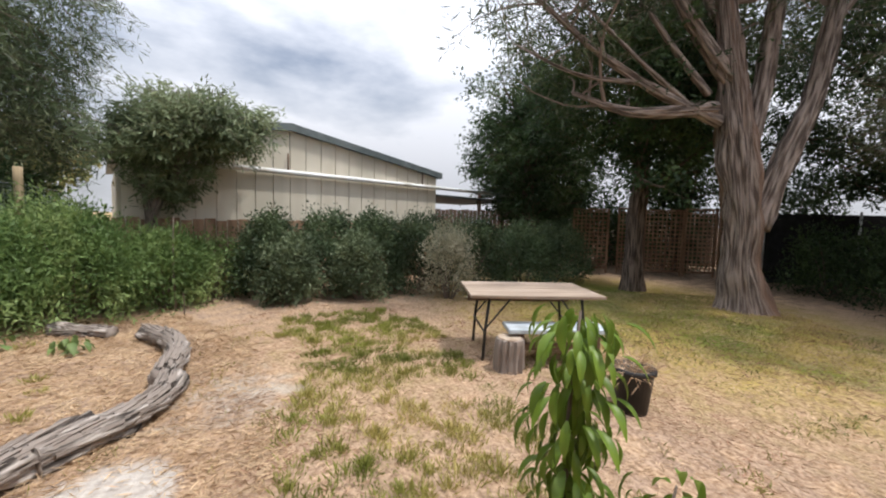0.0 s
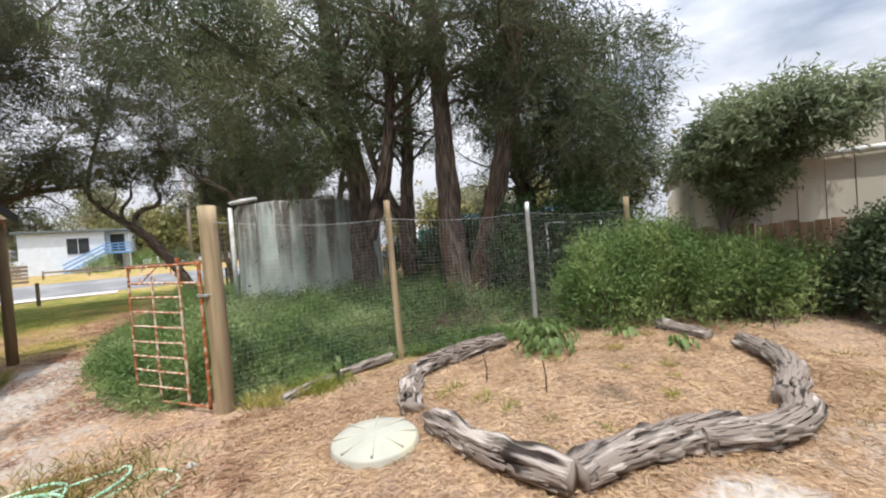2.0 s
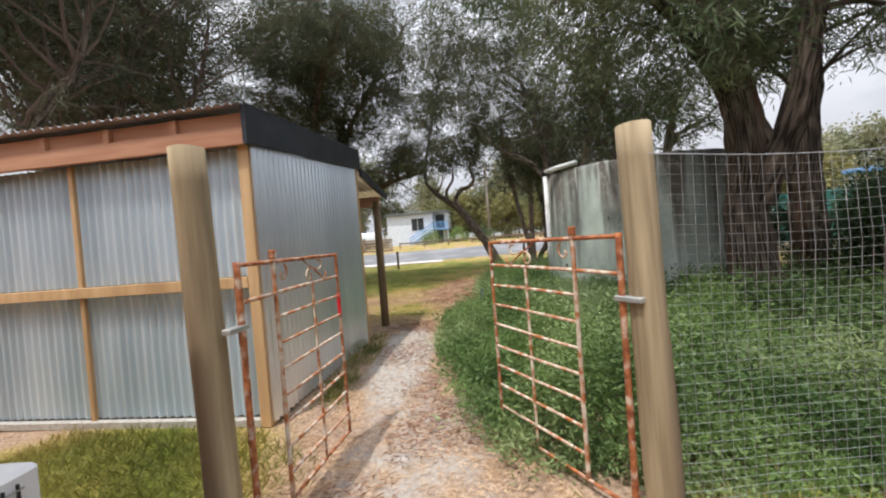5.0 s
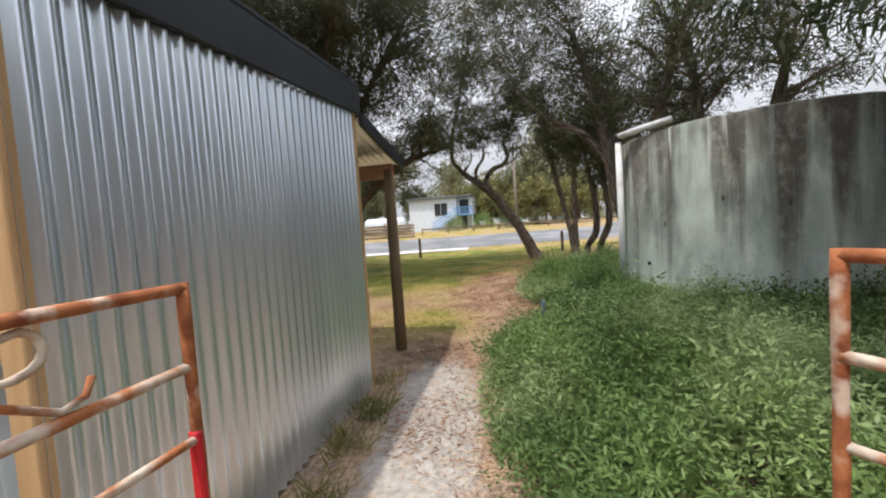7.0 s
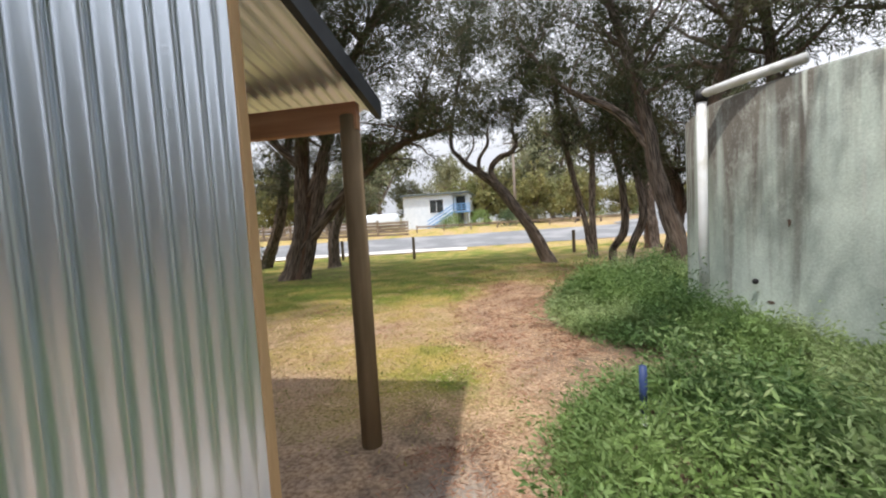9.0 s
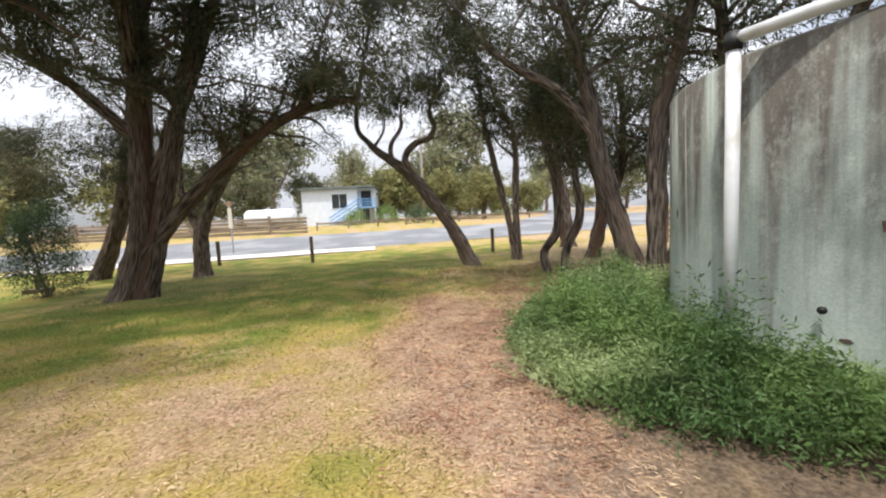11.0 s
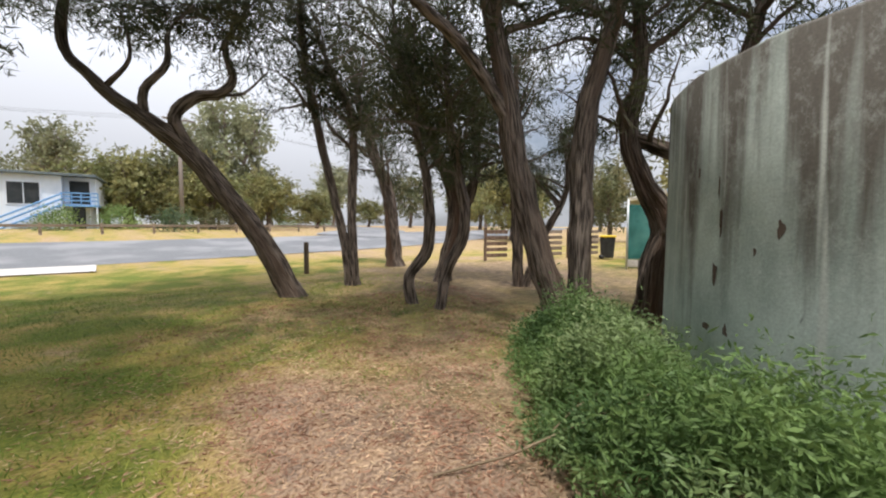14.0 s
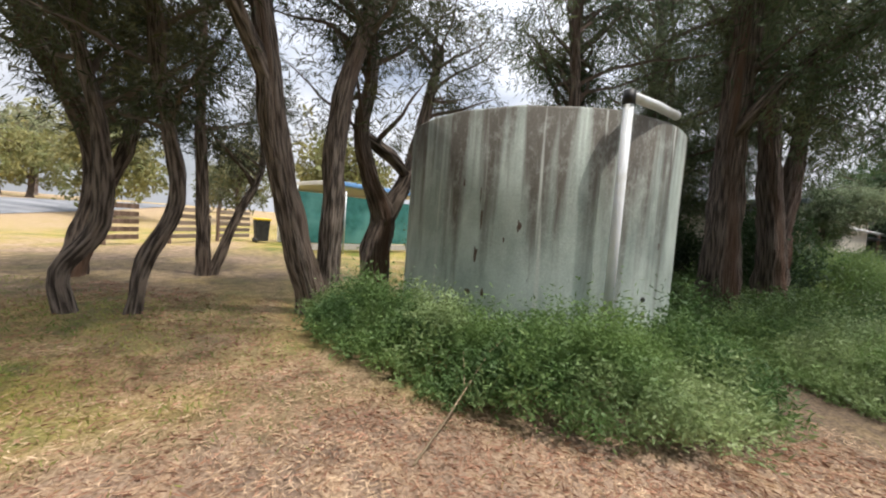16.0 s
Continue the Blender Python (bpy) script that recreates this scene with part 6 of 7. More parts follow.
for k in range(7):
    x0 = -24.5 + 2.8 * k
    y0 = 38.0 - 0.18 * (x0 + 24.5)
    fpan = thing("sleeper_fence", (x0, y0, gz(x0, y0) - 0.12, 0, 0, -10.2), "stacked weathered sleeper fence bay along the street", "fence", "sleeper fence bays")
    for j in range(5):
        part("sleeper", box_bm(0, 0, 0.06 + 0.25 * j, 2.75, 0.09, 0.25 + 0.25 * j, 0.015), SLEEPER, fpan)
    part("post", box_bm(-0.06, -0.06, -0.2, 0.08, 0.14, 1.42, 0.01), SLEEPER, fpan)
for k in range(9):
    x0, y0 = -4.6 + 2.4 * k, 36.8 + 0.35 * k
    rf = thing("post_and_rail_fence", (x0, y0, gz(x0, y0), 0, 0, 8.3), "low grey post-and-rail fence bay", "fence", "low street fence bays")
    part("post", box_bm(-0.06, -0.06, -0.2, 0.06, 0.06, 0.62, 0.01), SLEEPER, rf)
    part("rail", box_bm(0.0, -0.03, 0.40, 2.40, 0.03, 0.54, 0.01), SLEEPER, rf)

pole = thing("power_pole", (5.3, 46, gz(5.3, 46)), "grey timber power pole with crossarm and wires", "power pole")
part("pole_shaft", cyl_bm(0.17, 0.12, -0.3, 9.5, 14, 0.01), LOG_BARK, pole, "", True)
part("crossarm", box_bm(-1.1, -0.06, 8.9, 1.1, 0.06, 9.03, 0.01), LOG_BARK, pole)
for s in (-1.0, 0.0, 1.0):
    pts = [(s + 0.0 * i, 0, 9.0) for i in range(2)]
    v, f = tube([(s - 38 + 4.0 * i, 8 - 0.9 * i if i < 10 else -1 + 0.2 * (i - 10), 9.05 - 1.1 * math.sin(math.pi * (i % 10) / 10)) for i in range(21)], [0.008] * 21, 4, cap=False)
    put("wire", mesh_of("wire", v, f, BLACK), pole)
sp = thing("street_sign", (-7.2, 25.9, gz(-7.2, 25.9)), "thin steel sign post with faded narrow plates", "sign")
part("post", cyl_bm(0.03, 0.03, -0.2, 2.6, 10, 0), STEEL, sp, "", True)
part("plate", box_bm(-0.13, -0.05, 2.38, 0.13, -0.035, 2.62, 0.004), LATTICE, sp, "small faded red plate")
part("plate", box_bm(-0.09, -0.05, 1.3, 0.09, -0.035, 2.3, 0.004), BEIGE, sp)
gs = thing("give_way_sign", (-8.7, 16.6, 0, 0, 0, 20), "low timber block with a white triangular sign", "sign")
part("base_block", box_bm(-0.28, -0.12, -0.02, 0.28, 0.12, 0.10, 0.01), BROWN_TIMBER, gs)
part("upright", box_bm(-0.05, -0.04, 0.10, 0.05, 0.04, 0.9, 0.01), POST_DARK, gs)
bm = bmesh.new()
for y in (-0.06, -0.045):
    for x, z in ((-0.3, 1.0), (0.3, 1.0), (0.0, 0.45)):
        bm.verts.new((x, y, z))
bm.verts.ensure_lookup_table()
for q in ((0, 2, 1), (3, 4, 5), (0, 1, 4, 3), (1, 2, 5, 4), (2, 0, 3, 5)):
    bm.faces.new([bm.verts[i] for i in q])
part("plate", bm, PVC, gs)
shrub("dark_shrub", (-7.9, 15.8), (0.75, 0.75, 2.3), "dark drooping shrub on the lawn edge", LEAF_DARK, 190, 70, 0.07, 0.018, 95, 0.15, 0.45, up=-0.3)

# green screened yard with shed roof behind the trees
yard = thing("green_screen", (11.9, 13.2, 0, 0, 0, -51), "green shade-cloth screen on steel posts", "screen fence")
V = []
for i in range(40):
    for k in range(8):
        V.append((i * 0.14, 0.05 * noise.noise((i * 0.25, k * 0.5, 0)), 0.35 + k * 0.24))
F = [(i * 8 + k, i * 8 + 8 + k, i * 8 + 9 + k, i * 8 + k + 1) for i in range(39) for k in range(7)]
put("cloth", mesh_of("cloth", V, F, GREEN_MESH, True), yard)
for x in (0, 1.8, 3.6, 5.4):
    part("post", cyl_bm(0.03, 0.03, -0.1, 2.2, 10, 0), STEEL, yard, "", True, pose(x, -0.04, 0))
part("base_rail", box_bm(0, -0.03, 0.1, 5.4, 0.02, 0.32, 0.01), CONCRETE, yard)
car = thing("carport", (13.7, 12.9, 0, 0, 0, -51), "pale carport with blue-edged flat roof", "carport")
part("roof", box_bm(0.3, 0, 2.45, 6.0, 4.0, 2.62, 0.02), BEIGE, car)
part("gutter", box_bm(0.25, -0.12, 2.50, 6.05, 0.0, 2.66, 0.02), BLUE, car, "blue gutter")
part("back_wall", box_bm(0.3, 3.8, -0.1, 6.0, 4.0, 2.45, 0.02), BEIGE, car)
for x in (0.4, 2.9, 5.8):
    part("post", box_bm(x, 0.05, -0.1, x + 0.1, 0.15, 2.45, 0.005), WHITE_WALL, car)
for k, (x, y, yaw) in enumerate(((10.9, 18.1, -20), (12.8, 17.4, -20), (14.7, 16.7, -20))):
    rf = thing("rail_fence", (x, y, 0, 0, 0, yaw), "dark timber rail fence bay across the drive", "fence", "rail fence bays")
    for j in range(5):
        part("rail", box_bm(0, -0.02, 0.15 + 0.23 * j, 1.7 if k else 1.0, 0.02, 0.29 + 0.23 * j, 0.008), BROWN_TIMBER if k == 0 else SLEEPER, rf)
    part("post", box_bm(-0.05, -0.05, -0.1, 0.05, 0.05, 1.3, 0.01), BROWN_TIMBER, rf)
wb = thing("wheelie_bin", (15.6, 15.4, 0, 0, 0, 30), "dark wheelie bin with yellow lid", "bin")
bm = box_bm(-0.26, -0.28, 0.06, 0.26, 0.28, 0.92, 0.03)
for q in bm.verts:
    if q.co.z < 0.4:
        q.co.x *= 0.82
        q.co.y *= 0.82
part("body", bm, BLACK, wb)
part("lid", box_bm(-0.29, -0.32, 0.92, 0.29, 0.30, 1.0, 0.03), YELLOW, wb, "yellow bin lid")
for s in (-0.2, 0.2):
    part("wheel", cyl_bm(0.09, 0.09, -0.02, 0.02, 16, 0.005), BLACK, wb, "", True, pose(s, 0.22, 0.09, 0, 90, 0))
side_post = thing("side_fence", (6.9, -0.4, 0, 0, 0, 10), "grey fence post beside the trees", "fence post")
part("post", box_bm(-0.05, -0.05, -0.1, 0.05, 0.05, 1.15, 0.01), SLEEPER, side_post)

# distant trees
far_types = []
for k, (bk, lf, h) in enumerate(((BARK_GREY, LEAF_FAR, 6.5), (BARK_PALE, LEAF_GUM, 8.0), (BARK_DARK, LEAF_GOLD, 5.0))):
    far_types.append(tree("street_tree", (-16 + 7 * k, 62), [[(0, 0, 0, 0.22), (0.2, 0, h * 0.3, 0.17), (0.1, 0.3, h * 0.6, 0.12), (0.3, 0.2, h * 0.85, 0.05)], [(0.15, 0, h * 0.25, 0.12), (-1.2, 0.3, h * 0.5, 0.09), (-2.0, 0.2, h * 0.75, 0.04)], [(0.15, 0.1, h * 0.3, 0.12), (1.3, -0.3, h * 0.55, 0.08), (2.2, 0.4, h * 0.7, 0.04)]],
                          ("olive street tree with an open crown", "tall gum tree with airy crown", "rounded yellow-green garden tree")[k], bk, lf, seed=200 + k, n=8, ridges=0,
                          branches=7, branch_len=2.2, start=0.3 if k != 1 else 0.45, twigs=[((0.2, 0.1, h * 0.8), (1.3, 1.3, h * 0.16), 70), ((-1.7, 0.3, h * 0.66), (1.2, 1.1, h * 0.14), 70), ((1.9, -0.2, h * 0.60), (1.3, 1.2, h * 0.15), 70), ((0.3, 1.6, h * 0.52), (1.3, 1.1, h * 0.14), 50), ((-0.2, -1.6, h * 0.46), (1.4, 1.1, h * 0.15), 60), ((-1.2, -0.6, h * 0.30), (1.1, 1.1, h * 0.12), 40 * (k != 1)), ((1.3, 0.9, h * 0.28), (1.2, 1.1, h * 0.12), 40 * (k != 1))], per=3, spray=0.42, leaf_len=0.36, leaf_wid=0.16, sub=2, group="trees across the street"))
r9 = random.Random(77)
SPOTS = ((-30, 44, 0), (-24, 50, 2), (-18, 47, 0), (-13, 60, 1), (-9, 66, 0), (2.5, 57, 2), (6.0, 55, 2), (3.5, 66, 0), (9, 58, 1), (11, 66, 0), (14, 74, 2), (19, 70, 0), (24, 80, 0), (30, 74, 2), (36, 80, 1), (33, 62, 2),
         (40, 60, 0), (46, 52, 0), (40, 44, 2), (50, 44, 1), (-38, 52, 1), (-34, 36, 2), (-44, 40, 0), (56, 34, 0), (36, 24, 0), (30, 14, 2), (26, 28, 2), (30, 4, 0), (-26, 28, 0), (-20, 12, 0), (-18, 3, 1), (60, 60, 1), (-14, 52, 0), (-20, 56, 2), (1, 60, 2), (6, 61, 0), (8.5, 51, 2), (15, 60, 0), (21, 55, 2), (-28, 38, 2), (-33, 46, 0), (-20, 43, 2), (-40, 46, 1), (12, 46, 2), (10, 90, 1), (-4, 92, 1), (24, 98, 0), (-22, 84, 1))
gum = copy_thing(far_types[1], pose(12.8, 61.4, gz(12.8, 61.4), 0, 0, 140))
gum.scale = (1.8, 1.8, 2.15)
for x, y, k in SPOTS:
    s = r9.uniform(1.0, 1.5) * (1.35 if k == 1 else 1.0)
    c = copy_thing(far_types[k], pose(x, y, gz(x, y), 0, 0, r9.uniform(0, 360)))
    c.scale = (s, s, s * r9.uniform(0.85, 1.1))
for k, (x, y) in enumerate(((1.5, 49), (-8.5, 46), (4.2, 41.5), (-2, 45.5), (8, 47), (-12, 45), (17, 55), (21, 60), (12, 52), (28, 68))):
    shrub("garden_shrub", (x, y), (1.5, 1.3, r9.uniform(0.8, 2.0)), "rounded garden shrub across the street", (LEAF_BUSH, LEAF_FAR, LEAF_HEDGE)[k % 3], 60, 26, 0.16, 0.08, 300 + k, 0.3, 0.3, group="shrubs across the street")
boat = thing("parked_caravan", (-9.5, 43.0, gz(-9.5, 43)), "low white covered trailer behind the sleeper fence", "trailer")
bm = box_bm(-2.2, -0.9, 0.4, 2.2, 0.9, 1.9, 0.35)
part("body", bm, WHITE_WALL, boat, smooth=True)
for s in (-0.9, 0.9):
    part("wheel", cyl_bm(0.32, 0.32, -0.1, 0.1, 18, 0.02), BLACK, boat, "", True, pose(0.2, s, 0.30, 90, 0, 0))

# ---- weeds, grass and litter ----


def scatter(poly, n):
    P = np.array(poly)
    lo, hi = P.min(0), P.max(0)
    out = []
    while len(out) < n:
        q = rng.uniform(lo, hi, (n * 2, 2))
        inside = np.zeros(len(q), bool)
        j = len(P) - 1
        for i in range(len(P)):
            c = ((P[i, 1] > q[:, 1]) != (P[j, 1] > q[:, 1])) & (q[:, 0] < (P[j, 0] - P[i, 0]) * (q[:, 1] - P[i, 1]) / (P[j, 1] - P[i, 1] + 1e-12) + P[i, 0])
            inside ^= c
            j = i
        out.extend(q[inside].tolist())
    return np.array(out[:n])


def weeds(name, poly, n, height, label, leaf=LEAF_WEED, per=14, leaf_len=0.046, leaf_wid=0.0125, avoid=()):
    """A bed of low weeds: leafy stems of uneven height over the polygon."""
    q = scatter(poly, n)
    for cx, cy, r in avoid:
        q = q[np.hypot(q[:, 0] - cx, q[:, 1] - cy) > r]
    hz = np.array([height * (0.80 + 0.75 * noise.noise((x * 1.7, y * 1.7, 5)) + 0.6 * noise.noise((x * 4, y * 4, 2))) for x, y in q])
    E = np.full(len(q), 9.0)
    for (ax, ay), (bx, by) in zip(poly, list(poly[1:]) + [poly[0]]):
        ux, uy = bx - ax, by - ay
        t_ = np.clip(((q[:, 0] - ax) * ux + (q[:, 1] - ay) * uy) / (ux * ux + uy * uy), 0, 1)
        E = np.minimum(E, np.hypot(q[:, 0] - ax - t_ * ux, q[:, 1] - ay - t_ * uy))
    hz *= 0.35 + 0.65 * np.clip(E / 0.45, 0, 1)
    hz = np.clip(hz * rng.uniform(0.7, 1.15, len(q)), 0.05, None)
    lean = rng.normal(size=(len(q), 2)) * 0.11
    tall = rng.uniform(size=len(q)) > 0.93
    hz[tall] *= 1.22
    t = np.linspace(0.42, 1.0, per) ** 0.8
    P = np.empty((len(q), per, 3))
    for k in range(per):
        P[:, k, 0] = q[:, 0] + lean[:, 0] * t[k]
        P[:, k, 1] = q[:, 1] + lean[:, 1] * t[k]
        P[:, k, 2] = hz * t[k]
    P = P.reshape(-1, 3) + rng.normal(size=(len(q) * per, 3)) * 0.024
    D = rng.normal(size=P.shape) + np.repeat(np.column_stack([lean * 5.0, np.zeros(len(q))]), per, axis=0)
    D[:, 2] = D[:, 2] * 0.8 + 0.35
    S = rng.normal(size=P.shape)
    S[:, 2] *= 0.85
    me = quads_mesh(name, P, D, S, leaf_len * rng.uniform(0.6, 1.5, len(P)), leaf_wid * rng.uniform(0.7, 1.4, len(P)), leaf)
    return tagged(put(name, me), label, "weeds", kind="stuff")


weeds("weed_bed", [(0.62, 1.75), (1.35, 1.45), (2.6, 1.6), (3.5, 1.5), (3.3, 6.5), (1.6, 6.3), (0.9, 6.25), (0.42, 5.7), (0.24, 4.9), (0.26, 3.8), (0.40, 2.9)], 15000, 0.52,
      "dense bed of low green weeds beside the path", avoid=((0.86, 5.57, 0.18),))
weeds("weed_bed", [(3.1, 1.5), (4.2, 1.25), (6.2, 0.9), (8.2, 1.2), (8.0, 6.6), (2.9, 6.5)], 7500, 0.52,
      "bed of green weeds under the tall trees", per=11, leaf_len=0.055, leaf_wid=0.020)
weeds("weed_bed", [(1.55, 7.15), (1.15, 7.6), (0.98, 8.2), (1.08, 8.8), (1.4, 9.45), (2.0, 10.0), (3.0, 10.9), (4.0, 11.0), (4.6, 10.4), (3.4, 9.7), (2.75, 8.8), (2.6, 8.0), (2.85, 7.2), (3.4, 6.6), (2.2, 6.7)], 9500, 0.58,
      "dense bed of low green weeds round the tank", avoid=((TC[0], TC[1], TR + 0.02),))
weeds("weed_bed", [(1.35, 1.4), (2.6, 1.55), (4.2, 1.2), (5.6, 0.75), (5.4, 0.45), (4.3, 0.75), (2.9, 1.42), (1.4, 1.25)], 1500, 0.22, "low green weeds along the fence line")


def blades(name, poly, n, h, wid, material, label, category, mask, flat=False):
    q = scatter(poly, n)
    keep = np.array([mask(x, y) for x, y in q]) > rng.uniform(0, 1, len(q))
    q = q[keep]
    z = np.array([gz(x, y) for x, y in q])
    D = rng.normal(size=(len(q), 3))
    D[:, 2] = np.abs(D[:, 2]) * (0.12 if flat else 0.6) + (0.0 if flat else 0.7)
    P = np.column_stack([q, z + (rng.uniform(0.003, 0.02, len(q)) if flat else -0.005)])
    me = quads_mesh(name, P, D, rng.normal(size=P.shape), h * rng.uniform(0.5, 1.4, len(q)), wid * rng.uniform(0.7, 1.3, len(q)), material)
    return tagged(put(name, me), label, category, kind="stuff")


def tufts(x, y):
    return max(0.0, min(1.0, lawn(x, y) * (0.35 + 1.6 * noise.noise((x * 2.3, y * 2.3, 8)) + 0.6 * noise.noise((x * 7, y * 7, 1)))))


FRONT = [(-4.5, 6.3), (-0.6, 5.0), (0.7, 6.3), (1.4, 7.0), (0.8, 8.5), (2.0, 10.4), (4.5, 12.0), (6.0, 17.0), (0, 18.5), (-6.5, 16.5), (-6.0, 9.0)]
BACK = [(1.0, -2.2), (2.3, -1.4), (3.6, -2.1), (5.4, -1.8), (6.6, -2.6), (6.6, -5.2), (7.0, -8.2), (5.6, -10.5), (2.6, -9.0), (1.4, -4.6)]
# Second grass colour: the deeper green of lawn in tree shade, painted in.
GRASS_SHADED = leaf_mat("grass_shaded", (0.085, 0.145, 0.025), (0.20, 0.275, 0.05), (0.33, 0.33, 0.085))


def lawn_shade(x, y):
    """How far the lawn takes the green shaded colour over the sunlit yellow: more so under the trees."""
    return max(0.0, min(1.0, (y - 8.6) / 2.2 + 0.5 * noise.noise((x * 0.8, y * 0.8, 12))))


blades("lawn_grass", FRONT, 90000, 0.045, 0.006, GRASS_GREEN, "short patchy yellowing lawn grass in its sunlit colour", "grass", lambda x, y: lawn(x, y) * 0.9 * (1 - lawn_shade(x, y)))
blades("lawn_grass", FRONT, 90000, 0.050, 0.006, GRASS_SHADED, "short lawn grass under the trees in its shaded green", "grass", lambda x, y: lawn(x, y) * 0.9 * lawn_shade(x, y))
blades("grass_tufts", BACK, 60000, 0.05, 0.006, GRASS_GREEN, "scattered green grass tufts in the dry yard", "grass",
       lambda x, y: max(0.85 * blob(x, y, 5.6, -8.4, 2.6, 2.4, 0.4), max(0.0, min(1.0, 2.4 * noise.noise((x * 2.0, y * 2.0, 8)) + 2.0 * noise.noise((x * 5, y * 5, 1)) - 0.75))))
blades("grass_tufts", [(-2.9, 0.9), (-1.2, 0.6), (-0.9, -0.6), (1.7, -1.9), (2.1, -0.8), (1.5, 0.6), (0.9, 1.6), (-0.4, 1.8), (-1.1, 2.3), (-2.8, 2.5)], 42000, 0.10, 0.006, GRASS_GREEN, "rough grass round the gate", "grass", lambda x, y: lawn(x, y))
blades("grass_tufts", [(-0.85, 2.6), (-0.62, 2.6), (-0.5, 4.8), (-0.78, 4.8)], 1500, 0.16, 0.007, GRASS_GREEN, "grass along the shed wall", "grass", lambda x, y: 1.0 if noise.noise((x * 3, y * 3, 0)) > 0.05 else 0.1)
NEARBED = [(1.2, 0.9), (2.9, 1.15), (4.4, 0.6), (5.9, 0.3), (6.8, -1.2), (5.2, -2.4), (3.0, -2.9), (1.2, -2.4), (0.9, -0.8)]
blades("straw_mulch", NEARBED, 60000, 0.075, 0.0055, MULCH, "loose straw mulch over the garden bed", "straw", lambda x, y: (1 - 0.9 * sandy(x, y)) * (1 - earth_and_shade(x, y)), True)
blades("straw_litter", [(-1.0, 1.6), (1.2, 1.0), (0.6, 2.0), (0.2, 3.0), (0.1, 5.0), (0.7, 6.6), (1.4, 7.0), (0.8, 8.5), (2.2, 11.0), (2.6, 13), (-0.6, 13), (-3.5, 8.5), (-3.0, 6.5), (-0.2, 5.8), (-0.6, 2.6)], 60000, 0.055, 0.005, STRAW, "dry leaf and twig litter on the path", "litter", lambda x, y: (1 - 0.75 * sandy(x, y)) * (1 - 0.9 * lawn(x, y)), True)
blades("leaf_litter", [(-0.3, 6.6), (1.2, 7.2), (0.9, 8.5), (2.2, 10.6), (4.8, 11.6), (5.6, 14.5), (1.0, 15.5), (-0.8, 13.0), (-0.4, 9.0)], 42000, 0.06, 0.008, LITTER, "brown fallen leaf and twig litter under the trees", "litter", lambda x, y: (1 - 0.85 * lawn(x, y)) * (0.35 + 0.65 * max(0.0, min(1.0, 0.5 + 1.4 * noise.noise((x * 1.6, y * 1.6, 4))))), True)
blades("leaf_litter", [(-0.8, 1.6), (1.3, 0.9), (2.4, 0.6), (2.0, -0.6), (0.4, 0.2), (-0.4, 3.0), (-0.7, 5.5), (0.2, 6.0), (0.2, 3.0), (0.6, 1.9)], 16000, 0.05, 0.006, LITTER, "brown twig litter about the gate", "litter", lambda x, y: max(0.0, min(1.0, 0.4 + 1.4 * noise.noise((x * 1.6, y * 1.6, 4)))), True)
blades("dry_litter", BACK, 50000, 0.06, 0.0045, STRAW, "dry grass litter over the back yard", "litter", lambda x, y: 1 - 0.9 * sandy(x, y), True)


def tuft_patch(name, poly, n, h, label, leaf, per=46, seed=1):
    """Separate clumps of grass blades."""
    c = scatter(poly, n)
    c = np.array([q for q in c if sandy(*q) < 0.3 and noise.noise((q[0] * 1.3, q[1] * 1.3, 2)) > -0.25])
    R = rng.uniform(0.025, 0.085, len(c))
    C = np.repeat(c, per, axis=0)
    rr = np.repeat(R, per)
    off = rng.normal(size=(len(C), 2)) * rr[:, None] * 0.6
    P = np.column_stack([C + off, np.array([gz(x, y) for x, y in C])])
    D = np.column_stack([off / rr[:, None] * 0.5 + rng.normal(size=off.shape) * 0.35, np.full(len(C), 1.0)])
    hh = h * np.repeat(rng.uniform(0.5, 1.3, len(c)), per) * rng.uniform(0.6, 1.2, len(C))
    me = quads_mesh(name, P, D, rng.normal(size=P.shape), hh, np.full(len(C), 0.008), leaf)
    return tagged(put(name, me), label, "grass", kind="stuff")


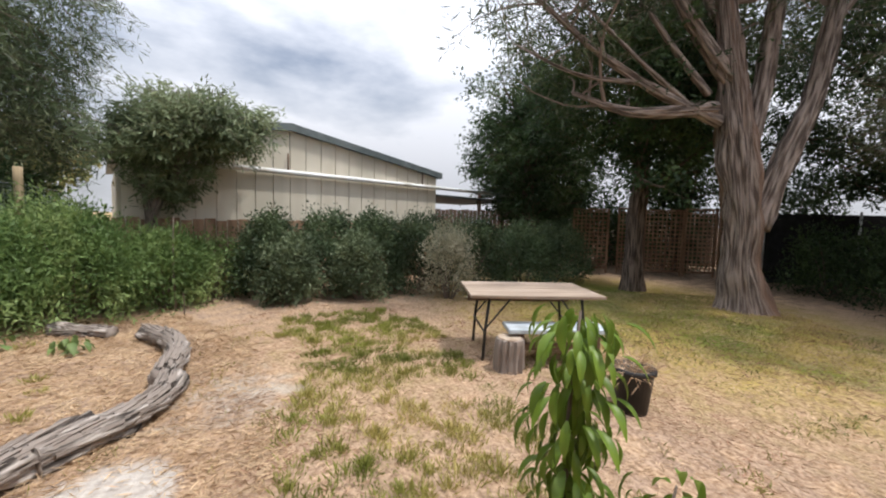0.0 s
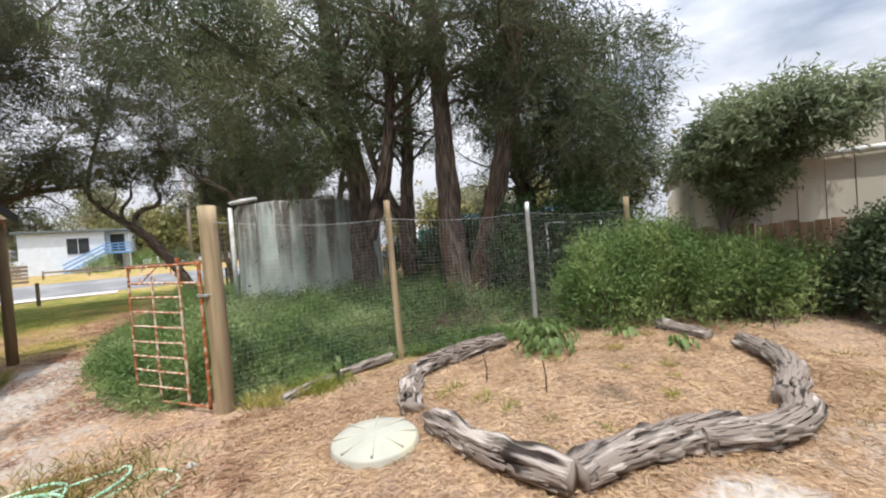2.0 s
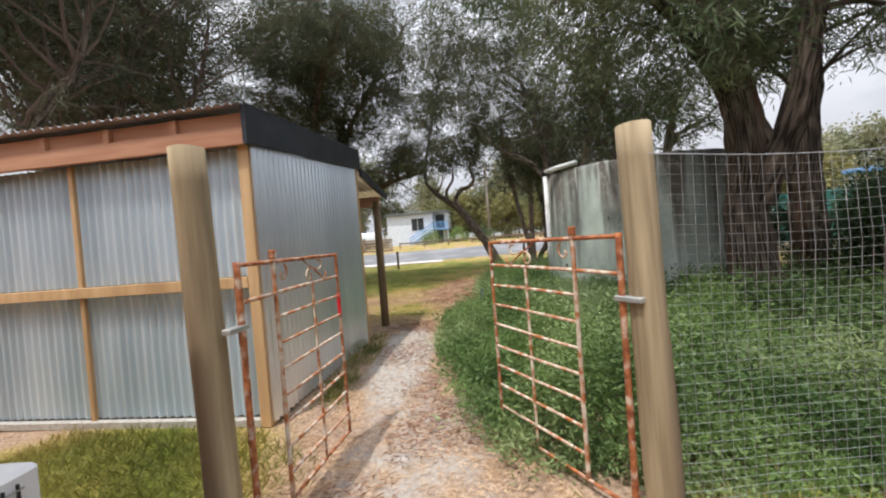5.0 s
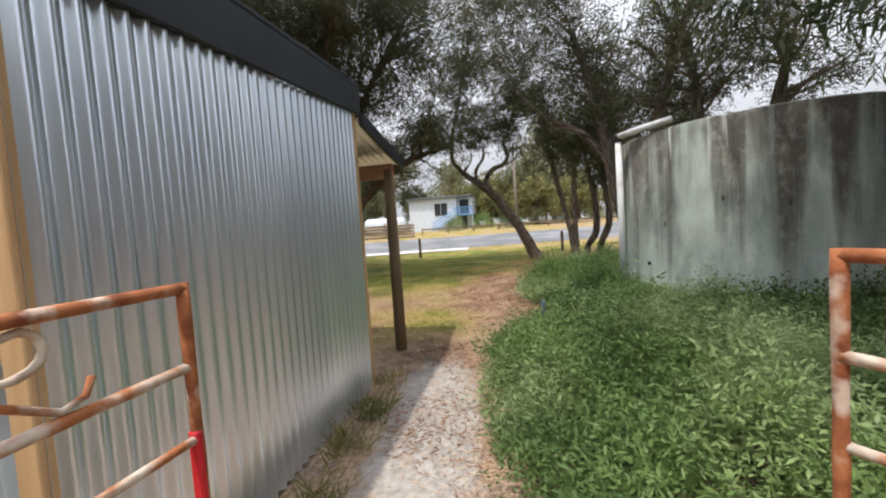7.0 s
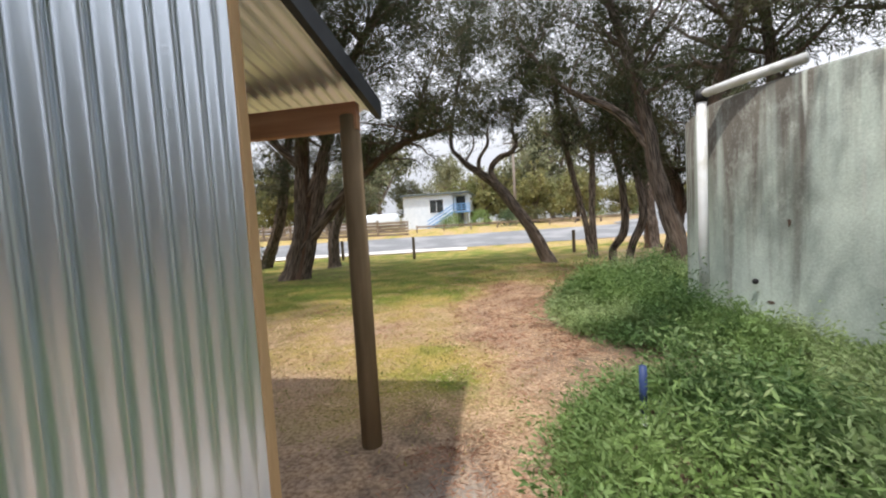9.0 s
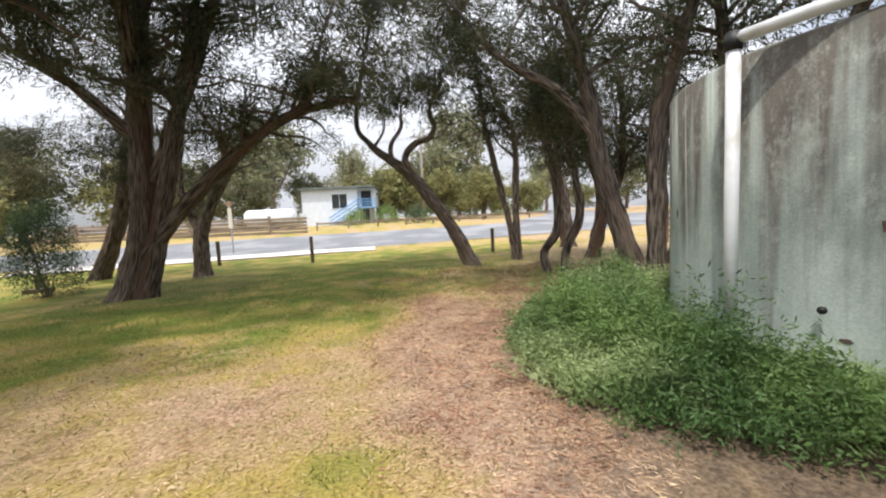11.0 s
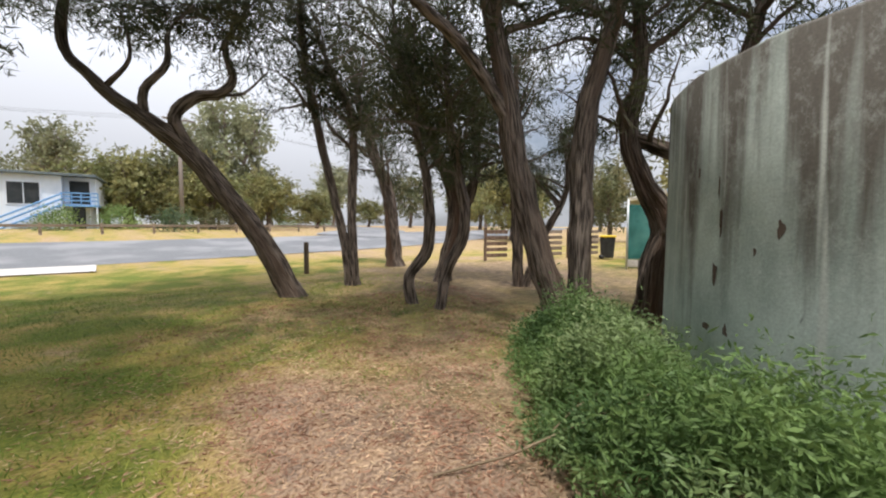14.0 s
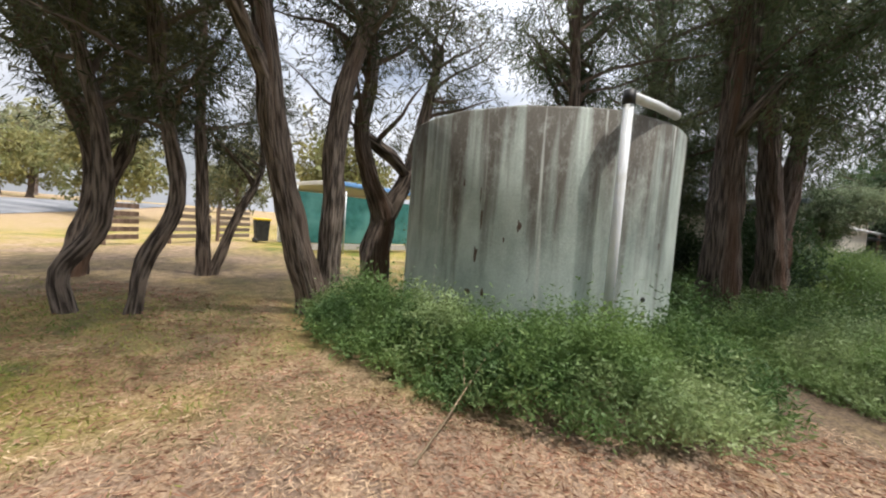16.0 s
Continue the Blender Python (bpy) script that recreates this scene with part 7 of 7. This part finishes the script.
TUFT_GREEN = leaf_mat("tuft_green", (0.15, 0.18, 0.04), (0.32, 0.34, 0.08), (0.46, 0.40, 0.14))
tuft_patch("grass_tufts", [(2.6, -2.9), (4.2, -2.5), (5.9, -2.6), (6.4, -4.2), (4.4, -4.5), (3.2, -4.3), (2.2, -4.2), (1.9, -3.4)], 520, 0.065, "separate green grass clumps in the dry back yard", TUFT_GREEN)
tuft_patch("grass_tufts", [(0.2, -0.6), (1.4, -0.9), (2.0, -1.6), (1.2, -2.4), (0.4, -1.6)], 60, 0.10, "separate green grass clumps near the lid", TUFT_GREEN)
tuft_patch("grass_tufts", [(2.4, 0.0), (4.8, 0.3), (5.6, -1.0), (3.4, -1.5), (2.5, -1.1)], 26, 0.07, "a few grass clumps in the straw bed", TUFT_GREEN)
tuft_patch("grass_tufts", [(1.4, 0.85), (2.9, 0.95), (3.0, 1.25), (1.4, 1.2)], 60, 0.11, "grass clumps under the fence", TUFT_GREEN)
branch = thing("fallen_stick", (0.97, 9.95, 0), "pale bent stick lying on the weeds", "stick")
v, f = tube([(0, 0, 0.02), (0.35, -0.22, 0.08), (0.85, -0.6, 0.33), (1.2, -0.98, 0.50)], [0.008, 0.007, 0.006, 0.003], 7, 0.2)
put("stick", mesh_of("stick", v, f, POST_WOOD, True), branch)
for a, b in (((0.55, -0.36, 0.20), (0.95, -0.42, 0.30)), ((0.85, -0.6, 0.33), (0.98, -0.95, 0.52))):
    v, f = tube([a, ((a[0] + b[0]) / 2, (a[1] + b[1]) / 2, (a[2] + b[2]) / 2 + 0.03), b], [0.004, 0.003, 0.002], 5)
    put("twig", mesh_of("twig", v, f, POST_WOOD), branch)
for k, (x, y) in enumerate(((4.2, -12.4), (3.2, -11.4), (5.4, -12.9), (2.4, -10.4))):
    shrub("dark_shrub", (x, y), (0.9, 0.9, 1.3 + 0.2 * (k % 2)), "dark shaded shrub against the shade cloth", LEAF_DARK, 120, 45, 0.08, 0.03, 140 + k, 0.15, 0.3, "shrub", "shrubs in the far corner")
for k, (x, y, h) in enumerate(((3.4, -14.6, 3.0), (1.9, -13.4, 2.8), (7.4, -15.0, 3.2), (9.6, -13.2, 2.6), (11.2, -11.8, 2.6))):
    shrub("tall_shrub", (x, y), (1.5, 1.4, h), "tall dark green shrub behind the back fence", LEAF_DARK, 130, 36, 0.14, 0.055, 160 + k, 0.22, 0.45, "shrub", "tall shrubs behind the back fence")
